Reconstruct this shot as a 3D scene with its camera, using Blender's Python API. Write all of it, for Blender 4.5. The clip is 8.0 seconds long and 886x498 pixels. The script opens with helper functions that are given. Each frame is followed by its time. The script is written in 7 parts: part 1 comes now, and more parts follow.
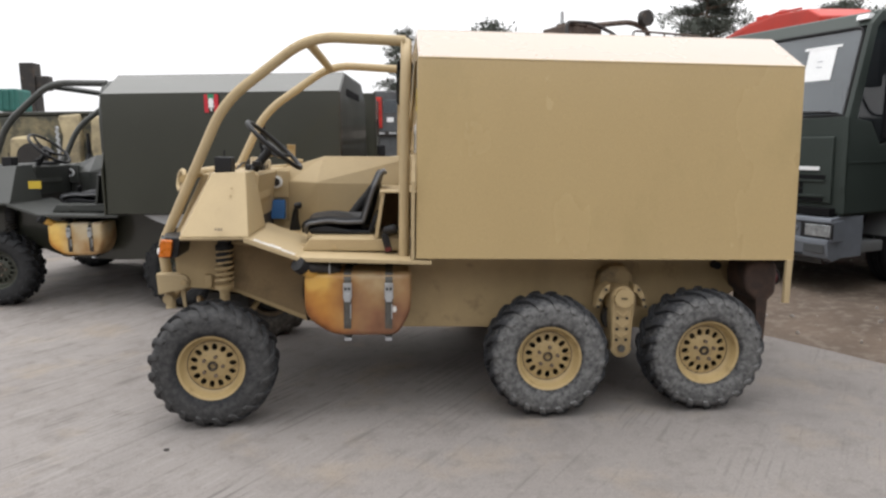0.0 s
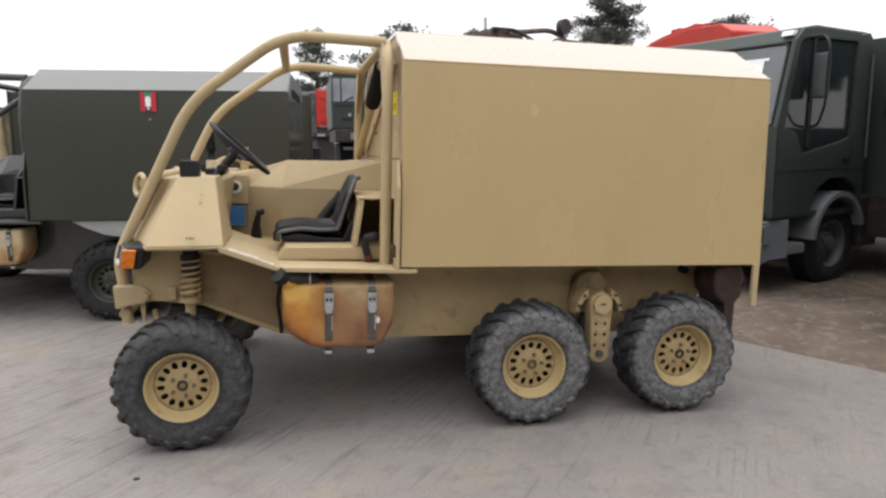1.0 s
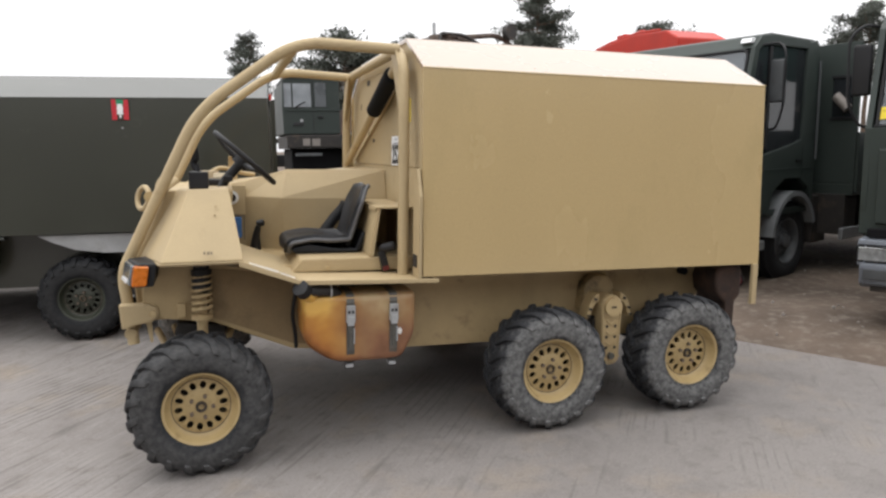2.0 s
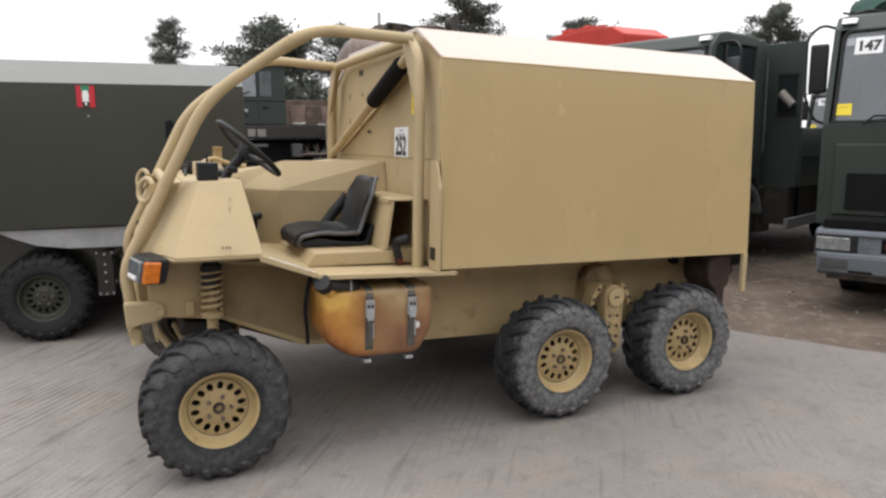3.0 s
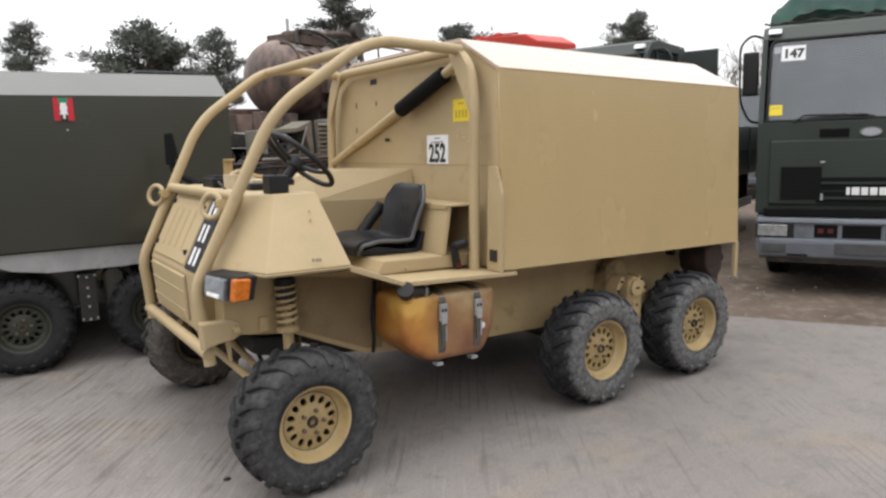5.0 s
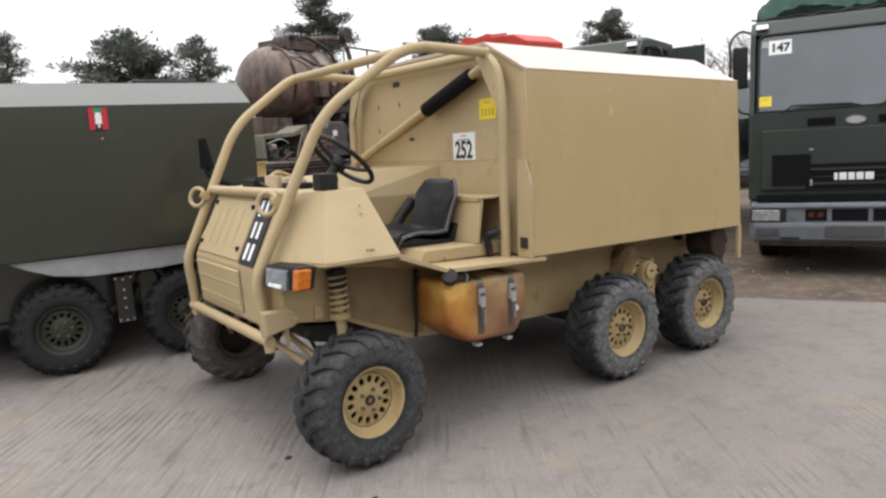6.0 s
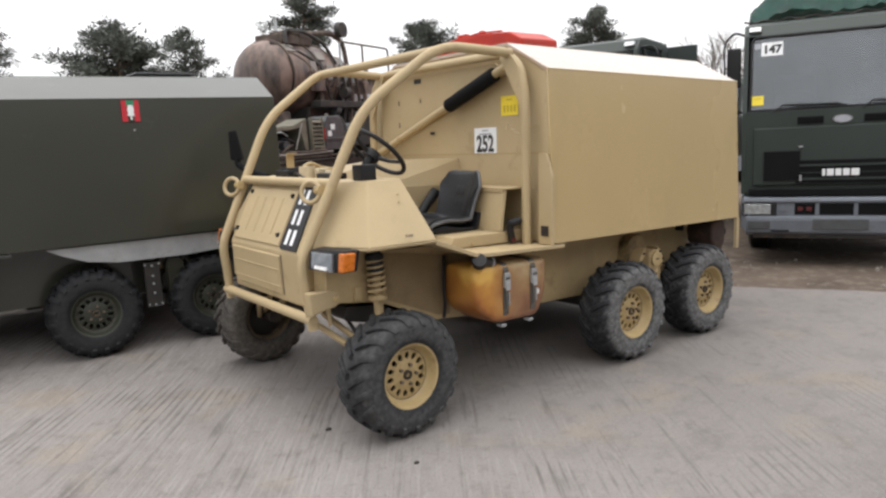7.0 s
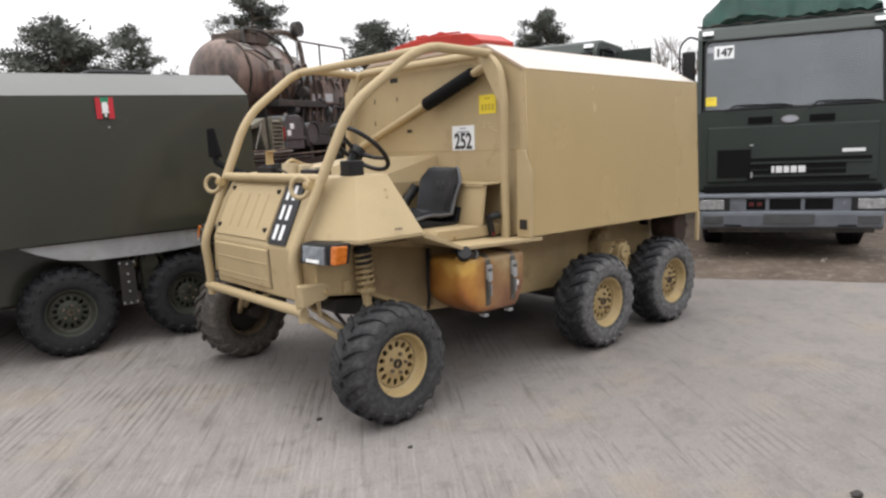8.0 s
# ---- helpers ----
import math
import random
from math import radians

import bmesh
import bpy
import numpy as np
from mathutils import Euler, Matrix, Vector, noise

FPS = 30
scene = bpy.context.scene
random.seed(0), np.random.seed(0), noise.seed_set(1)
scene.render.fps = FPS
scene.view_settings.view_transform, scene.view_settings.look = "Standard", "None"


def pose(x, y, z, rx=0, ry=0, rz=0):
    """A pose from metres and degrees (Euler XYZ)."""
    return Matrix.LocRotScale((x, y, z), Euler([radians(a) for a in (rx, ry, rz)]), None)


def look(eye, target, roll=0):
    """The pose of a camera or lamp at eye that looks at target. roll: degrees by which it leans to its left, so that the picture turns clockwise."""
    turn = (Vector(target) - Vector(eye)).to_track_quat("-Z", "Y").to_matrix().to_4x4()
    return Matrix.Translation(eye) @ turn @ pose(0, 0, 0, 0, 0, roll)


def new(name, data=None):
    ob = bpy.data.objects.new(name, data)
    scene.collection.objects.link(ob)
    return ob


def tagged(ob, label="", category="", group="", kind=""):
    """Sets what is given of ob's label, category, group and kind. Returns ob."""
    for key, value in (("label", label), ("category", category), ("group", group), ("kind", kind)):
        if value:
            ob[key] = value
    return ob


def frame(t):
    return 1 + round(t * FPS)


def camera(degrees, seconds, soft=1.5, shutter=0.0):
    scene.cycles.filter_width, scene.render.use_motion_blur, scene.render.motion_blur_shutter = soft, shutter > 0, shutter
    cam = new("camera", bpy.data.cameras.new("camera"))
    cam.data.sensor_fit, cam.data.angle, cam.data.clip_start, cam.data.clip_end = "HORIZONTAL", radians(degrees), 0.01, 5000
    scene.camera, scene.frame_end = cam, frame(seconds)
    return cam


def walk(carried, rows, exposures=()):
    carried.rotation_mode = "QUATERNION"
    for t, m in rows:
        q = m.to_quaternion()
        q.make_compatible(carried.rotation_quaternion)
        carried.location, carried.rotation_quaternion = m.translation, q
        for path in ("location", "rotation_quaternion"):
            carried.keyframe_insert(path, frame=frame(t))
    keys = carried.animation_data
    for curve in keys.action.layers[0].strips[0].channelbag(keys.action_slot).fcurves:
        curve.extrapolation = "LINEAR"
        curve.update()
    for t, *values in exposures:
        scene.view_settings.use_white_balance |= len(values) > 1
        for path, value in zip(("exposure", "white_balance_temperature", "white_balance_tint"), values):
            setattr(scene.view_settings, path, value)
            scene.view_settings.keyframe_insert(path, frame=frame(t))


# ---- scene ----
cam = camera(64.9, 8.0, soft=2.5)
PATH = [
    (0, (0.948, -4.458, 1.419), (1.084, -2.485, 1.12), -1.0),
    (0.5, (0.777, -4.415, 1.408), (1.05, -2.456, 1.108), -0.6),
    (1, (0.566, -4.315, 1.436), (0.97, -2.378, 1.142), -0.3),
    (1.5, (0.353, -4.264, 1.457), (0.859, -2.349, 1.175), -0.9),
    (3, (-0.259, -4.0, 1.463), (0.534, -2.19, 1.153), -0.5),
    (3.5, (-0.484, -3.956, 1.471), (0.427, -2.202, 1.161), -1.2),
    (4, (-0.675, -3.841, 1.47), (0.286, -2.115, 1.158), -1.2),
    (5.5, (-1.325, -3.631, 1.503), (-0.169, -2.027, 1.201), -2.6),
    (6, (-1.498, -3.708, 1.487), (-0.346, -2.101, 1.183), -3.5),
    (6.5, (-1.657, -3.778, 1.495), (-0.5, -2.179, 1.171), -3.4),
    (7, (-1.862, -3.771, 1.497), (-0.67, -2.197, 1.176), -3.0),
    (7.5, (-2.031, -3.745, 1.494), (-0.775, -2.223, 1.169), -3.3),
    (8, (-2.096, -3.756, 1.486), (-0.795, -2.272, 1.16), -2.9),
]
walk(cam, [(t, look(eye, target, roll)) for t, eye, target, roll in PATH])

# ---- world, sun, exposure ----
world = bpy.data.worlds.new("overcast_sky")
scene.world = world
world.use_nodes = True
wn, wl = world.node_tree.nodes, world.node_tree.links
wn.clear()
w_out = wn.new("ShaderNodeOutputWorld")
w_bg = wn.new("ShaderNodeBackground")
w_sky = wn.new("ShaderNodeTexSky")
w_sky.sky_type = "NISHITA"
w_sky.sun_disc = False
w_sky.sun_elevation, w_sky.sun_rotation = radians(80), radians(-59)
w_sky.air_density, w_sky.dust_density = 1.0, 4.0
w_hsv = wn.new("ShaderNodeHueSaturation")
w_hsv.inputs["Saturation"].default_value = 0.06
w_hsv.inputs["Value"].default_value = 1.0
wl.new(w_sky.outputs["Color"], w_hsv.inputs["Color"])
# cloud cover: about three times as bright overhead as at the horizon
w_geo = wn.new("ShaderNodeTexCoord")
w_sep = wn.new("ShaderNodeSeparateXYZ")
wl.new(w_geo.outputs["Generated"], w_sep.inputs[0])
w_map = wn.new("ShaderNodeMapRange")
w_map.inputs["From Min"].default_value, w_map.inputs["From Max"].default_value = 0.0, 1.0
w_map.inputs["To Min"].default_value, w_map.inputs["To Max"].default_value = 10.8, 22.5
wl.new(w_sep.outputs["Z"], w_map.inputs["Value"])
w_cloud = wn.new("ShaderNodeMix")
w_cloud.data_type = "RGBA"
w_cloud.inputs["Factor"].default_value = 0.88
w_col = wn.new("ShaderNodeVectorMath")
w_col.operation = "SCALE"
w_col.inputs[0].default_value = (1.0, 1.0, 1.015)
wl.new(w_map.outputs["Result"], w_col.inputs["Scale"])
wl.new(w_hsv.outputs["Color"], w_cloud.inputs["A"])
wl.new(w_col.outputs["Vector"], w_cloud.inputs["B"])
wl.new(w_cloud.outputs["Result"], w_bg.inputs["Color"])
w_bg.inputs["Strength"].default_value = 0.10
wl.new(w_bg.outputs[0], w_out.inputs[0])

sun = new("sun", bpy.data.lights.new("sun", "SUN"))
sun.data.energy, sun.data.angle, sun.data.color = 1.05, radians(45), (1.0, 0.97, 0.93)
sun.matrix_world = look((-2.5, 1.5, 16), (0, 0, 0))
scene.view_settings.exposure = 0.12


# ---- materials ----
def rgb(c, k=1.0):
    return (min(1, c[0] * k), min(1, c[1] * k), min(1, c[2] * k), 1)


def mat(name, c, rough=0.5, metal=0.0, var=0.12, scale=3.0, bump=0.1, fine=120.0, dirt=None, dirt_amount=0.0,
        dirt_scale=5.0, spec=0.5, coat=0.0, stretch=(1, 1, 1), rough_var=0.12):
    """Painted or moulded surface: base colour with broad and fine variation, patches of dirt, uneven gloss, fine relief."""
    m = bpy.data.materials.new(name)
    m.use_nodes = True
    n, l = m.node_tree.nodes, m.node_tree.links
    b = n["Principled BSDF"]
    b.inputs["Metallic"].default_value = metal
    b.inputs["Specular IOR Level"].default_value = spec
    b.inputs["Coat Weight"].default_value = coat
    b.inputs["Coat Roughness"].default_value = 0.12
    tc = n.new("ShaderNodeTexCoord")
    mp = n.new("ShaderNodeMapping")
    mp.inputs["Scale"].default_value = stretch
    l.new(tc.outputs["Object"], mp.inputs["Vector"])
    big = n.new("ShaderNodeTexNoise")
    big.inputs["Scale"].default_value, big.inputs["Detail"].default_value = scale, 6.0
    l.new(mp.outputs[0], big.inputs["Vector"])
    small = n.new("ShaderNodeTexNoise")
    small.inputs["Scale"].default_value, small.inputs["Detail"].default_value = fine, 3.0
    l.new(mp.outputs[0], small.inputs["Vector"])
    ramp = n.new("ShaderNodeValToRGB")
    ramp.color_ramp.elements[0].position, ramp.color_ramp.elements[1].position = 0.3, 0.7
    ramp.color_ramp.elements[0].color, ramp.color_ramp.elements[1].color = rgb(c, 1 - var), rgb(c, 1 + var)
    l.new(big.outputs["Fac"], ramp.inputs[0])
    grain = n.new("ShaderNodeMix")
    grain.data_type, grain.blend_type = "RGBA", "MULTIPLY"
    grain.inputs["Factor"].default_value = 0.25
    l.new(ramp.outputs[0], grain.inputs["A"])
    l.new(small.outputs["Fac"], grain.inputs["B"])
    gain = n.new("ShaderNodeMix")
    gain.data_type, gain.blend_type = "RGBA", "MULTIPLY"
    gain.inputs["Factor"].default_value = 1.0
    gain.inputs["B"].default_value = (1.14, 1.14, 1.14, 1)
    l.new(grain.outputs["Result"], gain.inputs["A"])
    top = gain.outputs["Result"]
    if dirt:
        dn = n.new("ShaderNodeTexNoise")
        dn.inputs["Scale"].default_value, dn.inputs["Detail"].default_value = dirt_scale, 8.0
        dn.inputs["Roughness"].default_value = 0.65
        l.new(mp.outputs[0], dn.inputs["Vector"])
        dr = n.new("ShaderNodeMapRange")
        dr.inputs["From Min"].default_value = 0.66 - 0.3 * dirt_amount
        dr.inputs["From Max"].default_value = 0.9 - 0.3 * dirt_amount
        l.new(dn.outputs["Fac"], dr.inputs["Value"])
        mx = n.new("ShaderNodeMix")
        mx.data_type = "RGBA"
        mx.inputs["B"].default_value = rgb(dirt)
        l.new(dr.outputs["Result"], mx.inputs["Factor"])
        l.new(top, mx.inputs["A"])
        top = mx.outputs["Result"]
    l.new(top, b.inputs["Base Color"])
    rr = n.new("ShaderNodeMapRange")
    rr.inputs["To Min"].default_value, rr.inputs["To Max"].default_value = max(0.02, rough - rough_var), min(1, rough + rough_var)
    l.new(big.outputs["Fac"], rr.inputs["Value"])
    l.new(rr.outputs["Result"], b.inputs["Roughness"])
    if bump:
        bp = n.new("ShaderNodeBump")
        bp.inputs["Strength"].default_value, bp.inputs["Distance"].default_value = bump, 0.004
        l.new(small.outputs["Fac"], bp.inputs["Height"])
        l.new(bp.outputs[0], b.inputs["Normal"])
    return m


TAN_C = (0.435, 0.325, 0.172)
M_TAN = mat("sand_paint", (0.452, 0.334, 0.164), 0.27, var=0.025, scale=2.2, bump=0.02, fine=260, dirt=(0.35, 0.27, 0.125), dirt_amount=0.28, dirt_scale=1.3, stretch=(1, 1, 0.45), spec=0.5, coat=1.0, rough_var=0.03)
# Copy of the sand paint with the roof's pale pink glare painted in.
M_TAN_ROOF = mat("roof_paint_glare_tone", (0.375, 0.278, 0.198), 0.27, var=0.04, scale=1.6, bump=0.05, fine=200, dirt=(0.34, 0.25, 0.16), dirt_amount=0.15, spec=0.5, coat=0.9, rough_var=0.05)
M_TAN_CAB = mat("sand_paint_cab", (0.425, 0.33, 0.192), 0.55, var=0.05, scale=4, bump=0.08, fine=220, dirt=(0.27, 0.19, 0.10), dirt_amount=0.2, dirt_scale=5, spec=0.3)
M_TAN_WORN = mat("sand_paint_worn", TAN_C, 0.55, var=0.09, scale=6, bump=0.1, fine=180, dirt=(0.22, 0.15, 0.08), dirt_amount=0.3, dirt_scale=9)
# Darker copy of the sand paint: road dirt plus painted-in shade.
M_HULLDARK = mat("sand_paint_dirt_and_shade", (0.27, 0.195, 0.108), 0.75, var=0.12, scale=5, bump=0.1, fine=150, dirt=(0.15, 0.105, 0.06), dirt_amount=0.45, dirt_scale=4, spec=0.25)
M_GRIMED = mat("sand_paint_oil_grimed", TAN_C, 0.6, var=0.1, scale=5, bump=0.1, dirt=(0.035, 0.026, 0.018), dirt_amount=0.75, dirt_scale=9)
M_RIM = mat("sand_rim_paint", (0.40, 0.295, 0.14), 0.45, var=0.08, scale=9, bump=0.08, dirt=(0.17, 0.11, 0.05), dirt_amount=0.35, dirt_scale=14)
M_RIMDARK = mat("dark_brown_rim", (0.13, 0.092, 0.055), 0.75, var=0.3, scale=12, bump=0.2, dirt=(0.03, 0.024, 0.02), dirt_amount=0.6)
M_GREEN = mat("olive_paint", (0.024, 0.0255, 0.0165), 0.38, var=0.10, scale=1.6, bump=0.05, fine=200, dirt=(0.07, 0.07, 0.055), dirt_amount=0.10, spec=0.5, coat=0.7)
# Paler copy of the olive paint, with sky light on upper faces painted in.
M_GREEN_CAB = mat("olive_paint_sky_lit_copy", (0.047, 0.050, 0.046), 0.42, var=0.12, scale=4, bump=0.06, dirt=(0.10, 0.10, 0.09), dirt_amount=0.25, spec=0.5)
M_GREEN_RIM = mat("olive_rim_paint", (0.036, 0.040, 0.028), 0.5, var=0.15, scale=9, dirt=(0.03, 0.028, 0.02), dirt_amount=0.3)
M_TRUCK = mat("bronze_green_truck_paint", (0.031, 0.041, 0.0365), 0.50, var=0.10, scale=1.4, bump=0.04, dirt=(0.06, 0.06, 0.054), dirt_amount=0.10, spec=0.35)


def rubber_mat(name, base, dust, band, spread, amount):
    """Tyre rubber, its dust caught in a ring round the shoulder (band = radii in metres about the axle) and in blotches."""
    m = mat(name, base, 0.72, var=0.28, scale=7, bump=0.35, fine=90, spec=0.3)
    n, l = m.node_tree.nodes, m.node_tree.links
    b = n["Principled BSDF"]
    under = b.inputs["Base Color"].links[0].from_socket
    tc = n.new("ShaderNodeTexCoord")
    flat = n.new("ShaderNodeVectorMath")
    flat.operation = "MULTIPLY"
    flat.inputs[1].default_value = (1, 0, 1)
    l.new(tc.outputs["Object"], flat.inputs[0])
    rad = n.new("ShaderNodeVectorMath")
    rad.operation = "LENGTH"
    l.new(flat.outputs["Vector"], rad.inputs[0])
    lo, hi = band
    ring_lo = n.new("ShaderNodeMapRange")
    ring_lo.inputs["From Min"].default_value, ring_lo.inputs["From Max"].default_value = lo - spread, lo
    l.new(rad.outputs["Value"], ring_lo.inputs["Value"])
    ring_hi = n.new("ShaderNodeMapRange")
    ring_hi.inputs["From Min"].default_value, ring_hi.inputs["From Max"].default_value = hi + spread, hi
    l.new(rad.outputs["Value"], ring_hi.inputs["Value"])
    both = n.new("ShaderNodeMath")
    both.operation = "MULTIPLY"
    l.new(ring_lo.outputs["Result"], both.inputs[0])
    l.new(ring_hi.outputs["Result"], both.inputs[1])
    blot = n.new("ShaderNodeTexNoise")
    blot.inputs["Scale"].default_value, blot.inputs["Detail"].default_value, blot.inputs["Roughness"].default_value = 42.0, 6.0, 0.7
    l.new(tc.outputs["Object"], blot.inputs["Vector"])
    mixed = n.new("ShaderNodeMath")
    mixed.operation = "MULTIPLY_ADD"
    mixed.inputs[1].default_value = 0.34
    l.new(both.outputs[0], mixed.inputs[0])
    l.new(blot.outputs["Fac"], mixed.inputs[2])
    cut = n.new("ShaderNodeMapRange")
    cut.inputs["From Min"].default_value, cut.inputs["From Max"].default_value, cut.inputs["To Max"].default_value = 0.60, 1.0, amount
    l.new(mixed.outputs[0], cut.inputs["Value"])
    over = n.new("ShaderNodeMix")
    over.data_type = "RGBA"
    over.inputs["B"].default_value = rgb(dust)
    l.new(cut.outputs["Result"], over.inputs["Factor"])
    l.new(under, over.inputs["A"])
    l.new(over.outputs["Result"], b.inputs["Base Color"])
    return m


M_RUBBER = rubber_mat("tyre_rubber", (0.012, 0.0128, 0.0148), (0.07, 0.068, 0.066), (0.21, 0.26), 0.05, 0.30)
M_RUBBER_FRONT = rubber_mat("scuffed_tyre_rubber", (0.019, 0.020, 0.0225), (0.10, 0.098, 0.096), (0.21, 0.29), 0.05, 0.7)
M_RUBBER_DUSTY = rubber_mat("dusty_tyre_rubber", (0.022, 0.023, 0.026), (0.22, 0.218, 0.215), (0.195, 0.272), 0.045, 0.85)
M_RUBBER_MUDDY = rubber_mat("mud_dried_tyre_rubber", (0.045, 0.042, 0.039), (0.17, 0.15, 0.13), (0.20, 0.29), 0.05, 0.8)
M_BLACK = mat("black_plastic", (0.013, 0.013, 0.0145), 0.5, var=0.2, bump=0.2, spec=0.3)
M_DUSTYGLASS = mat("dusty_cab_glass", (0.10, 0.11, 0.118), 0.3, var=0.3, scale=3, bump=0.0)
# Pale base colour imitates the sky's brightness in opaque panes.
M_PANEGREY = mat("glass_with_sky_painted_in", (0.26, 0.28, 0.30), 0.15, var=0.25, scale=3, bump=0.0, coat=0.5)
M_CREAM = mat("cream_moulding", (0.52, 0.43, 0.29), 0.5, var=0.12, scale=14, dirt=(0.2, 0.15, 0.1), dirt_amount=0.2)
M_VINYL = mat("black_vinyl", (0.012, 0.013, 0.016), 0.40, var=0.2, scale=12, bump=0.3, fine=300, spec=0.35)
# The piping's light grey holds the highlight along the seat rim.
M_PIPING = mat("piping_with_rim_highlight", (0.085, 0.086, 0.092), 0.45, var=0.25, scale=20, bump=0.2)
M_DARK = mat("grime_and_shade_metal", (0.022, 0.019, 0.017), 0.65, var=0.3, scale=10, dirt=(0.09, 0.06, 0.04), dirt_amount=0.4)
M_STEEL = mat("strap_steel", (0.105, 0.10, 0.09), 0.5, metal=0.25, var=0.2, scale=20, dirt=(0.15, 0.10, 0.06), dirt_amount=0.3)
M_GALV = mat("galvanised_grey", (0.40, 0.41, 0.42), 0.45, metal=0.3, var=0.12, scale=7, dirt=(0.22, 0.21, 0.19), dirt_amount=0.35)
M_GREY = mat("grey_bumper_paint", (0.155, 0.172, 0.20), 0.45, var=0.15, scale=5, dirt=(0.09, 0.09, 0.09), dirt_amount=0.3)
M_ARCH = mat("light_grey_arch", (0.17, 0.178, 0.185), 0.55, var=0.12, scale=5, dirt=(0.10, 0.10, 0.09), dirt_amount=0.3)
M_WHITE = mat("white_sticker", (0.80, 0.81, 0.82), 0.5, var=0.03, bump=0.0)
M_INK = mat("black_ink", (0.012, 0.012, 0.014), 0.5, var=0.05, bump=0.0)
M_GREYINK = mat("grey_ink", (0.35, 0.36, 0.40), 0.6, var=0.1, bump=0.0)
M_YELLOW = mat("yellow_sticker", (0.80, 0.62, 0.03), 0.5, var=0.06, bump=0.0)
M_STENCIL = mat("faded_stencil_ink", (0.16, 0.125, 0.08), 0.7, var=0.2, scale=60, bump=0.0)
M_CHALK = mat("rubbed_chalk", (0.56, 0.46, 0.32), 0.9, var=0.25, scale=60, bump=0.0)
M_OCHRE = mat("yellow_label_ink", (0.50, 0.36, 0.03), 0.6, var=0.06, bump=0.0)
M_RED = mat("red_paint", (0.46, 0.032, 0.018), 0.4, var=0.12, scale=2, dirt=(0.33, 0.07, 0.045), dirt_amount=0.25, spec=0.3)
M_REDLENS = mat("red_lens", (0.45, 0.02, 0.02), 0.2, var=0.1, bump=0.05, coat=0.3)
M_ORANGE = mat("amber_lens", (0.50, 0.125, 0.004), 0.30, var=0.15, scale=40, bump=0.25, fine=60, coat=0.1)
M_LENS = mat("headlamp_glass", (0.13, 0.145, 0.16), 0.16, metal=0.4, var=0.3, scale=25, bump=0.5, fine=45, coat=1.0)
M_CLEARLENS = mat("clear_lamp_glass", (0.42, 0.44, 0.45), 0.12, metal=0.5, var=0.35, scale=22, bump=0.5, fine=40, coat=0.8)
M_BARE = mat("bare_bright_metal", (0.85, 0.84, 0.82), 0.35, metal=0.6, var=0.15, scale=30, bump=0.2)
M_CHROME = mat("chrome", (0.62, 0.63, 0.65), 0.2, metal=1.0, var=0.05, bump=0.0)
M_BLUE = mat("blue_enamel", (0.045, 0.16, 0.42), 0.45, var=0.12, scale=14)
M_DIAL = mat("dial_face", (0.03, 0.03, 0.035), 0.25, var=0.1, coat=0.5, bump=0.0)
M_MATTE = mat("matt_black_rubber_and_shade", (0.008, 0.008, 0.009), 0.9, var=0.2, bump=0.1, spec=0.15)
M_RUSTDARK = mat("rusty_grimed_steel", (0.050, 0.028, 0.020), 0.8, var=0.4, scale=14, bump=0.5, fine=60, dirt=(0.016, 0.013, 0.012), dirt_amount=0.6, dirt_scale=12)
M_DARKRED = mat("dark_red_plastic", (0.10, 0.012, 0.012), 0.35, var=0.2)
M_STICKRED = mat("red_sticker", (0.50, 0.02, 0.035), 0.5, var=0.08, bump=0.0)
M_STICKGREEN = mat("green_sticker_ink", (0.02, 0.22, 0.11), 0.5, var=0.08, bump=0.0)
M_TARP = mat("green_tarpaulin", (0.012, 0.075, 0.057), 0.55, var=0.3, scale=5, bump=0.3, fine=70)
M_RUSTTANK = mat("brown_tank_paint", (0.19, 0.125, 0.10), 0.5, var=0.35, scale=1.8, bump=0.15, dirt=(0.032, 0.024, 0.021), dirt_amount=0.85, dirt_scale=2.6, stretch=(1, 1, 0.45))
M_UNSEENWALL = mat("grey_render", (0.17, 0.16, 0.15), 0.9, var=0.2, scale=0.8, bump=0.4, fine=30, dirt=(0.09, 0.085, 0.08), dirt_amount=0.4, dirt_scale=0.6)
M_BROWN = mat("brown_rusty_steel", (0.075, 0.052, 0.04), 0.7, var=0.3, scale=4, bump=0.3, dirt=(0.22, 0.17, 0.13), dirt_amount=0.45)
M_KHAKI = mat("khaki_canvas", (0.40, 0.33, 0.20), 0.8, var=0.2, scale=4, bump=0.3, dirt=(0.09, 0.08, 0.06), dirt_amount=0.5, dirt_scale=3)
M_CAMO = mat("camouflage_netting", (0.050, 0.053, 0.043), 0.8, var=0.4, scale=3.5, bump=0.5, fine=40, dirt=(0.34, 0.28, 0.16), dirt_amount=0.62, dirt_scale=2.1)
M_GREYMACH = mat("grey_machine_paint", (0.075, 0.08, 0.085), 0.5, var=0.2, scale=6, dirt=(0.06, 0.05, 0.05), dirt_amount=0.4)
M_DRAB = mat("drab_machine_paint", (0.15, 0.14, 0.105), 0.55, var=0.2, scale=6, dirt=(0.05, 0.045, 0.04), dirt_amount=0.4)
M_PATCH = mat("faded_patch_paint", (0.24, 0.215, 0.195), 0.6, var=0.25, scale=5, dirt=(0.08, 0.06, 0.05), dirt_amount=0.5)
M_TEAL = mat("teal_canvas", (0.03, 0.14, 0.12), 0.7, var=0.2)
M_BARK = mat("pine_bark", (0.10, 0.07, 0.05), 0.9, var=0.3, scale=6, bump=0.6, fine=40)
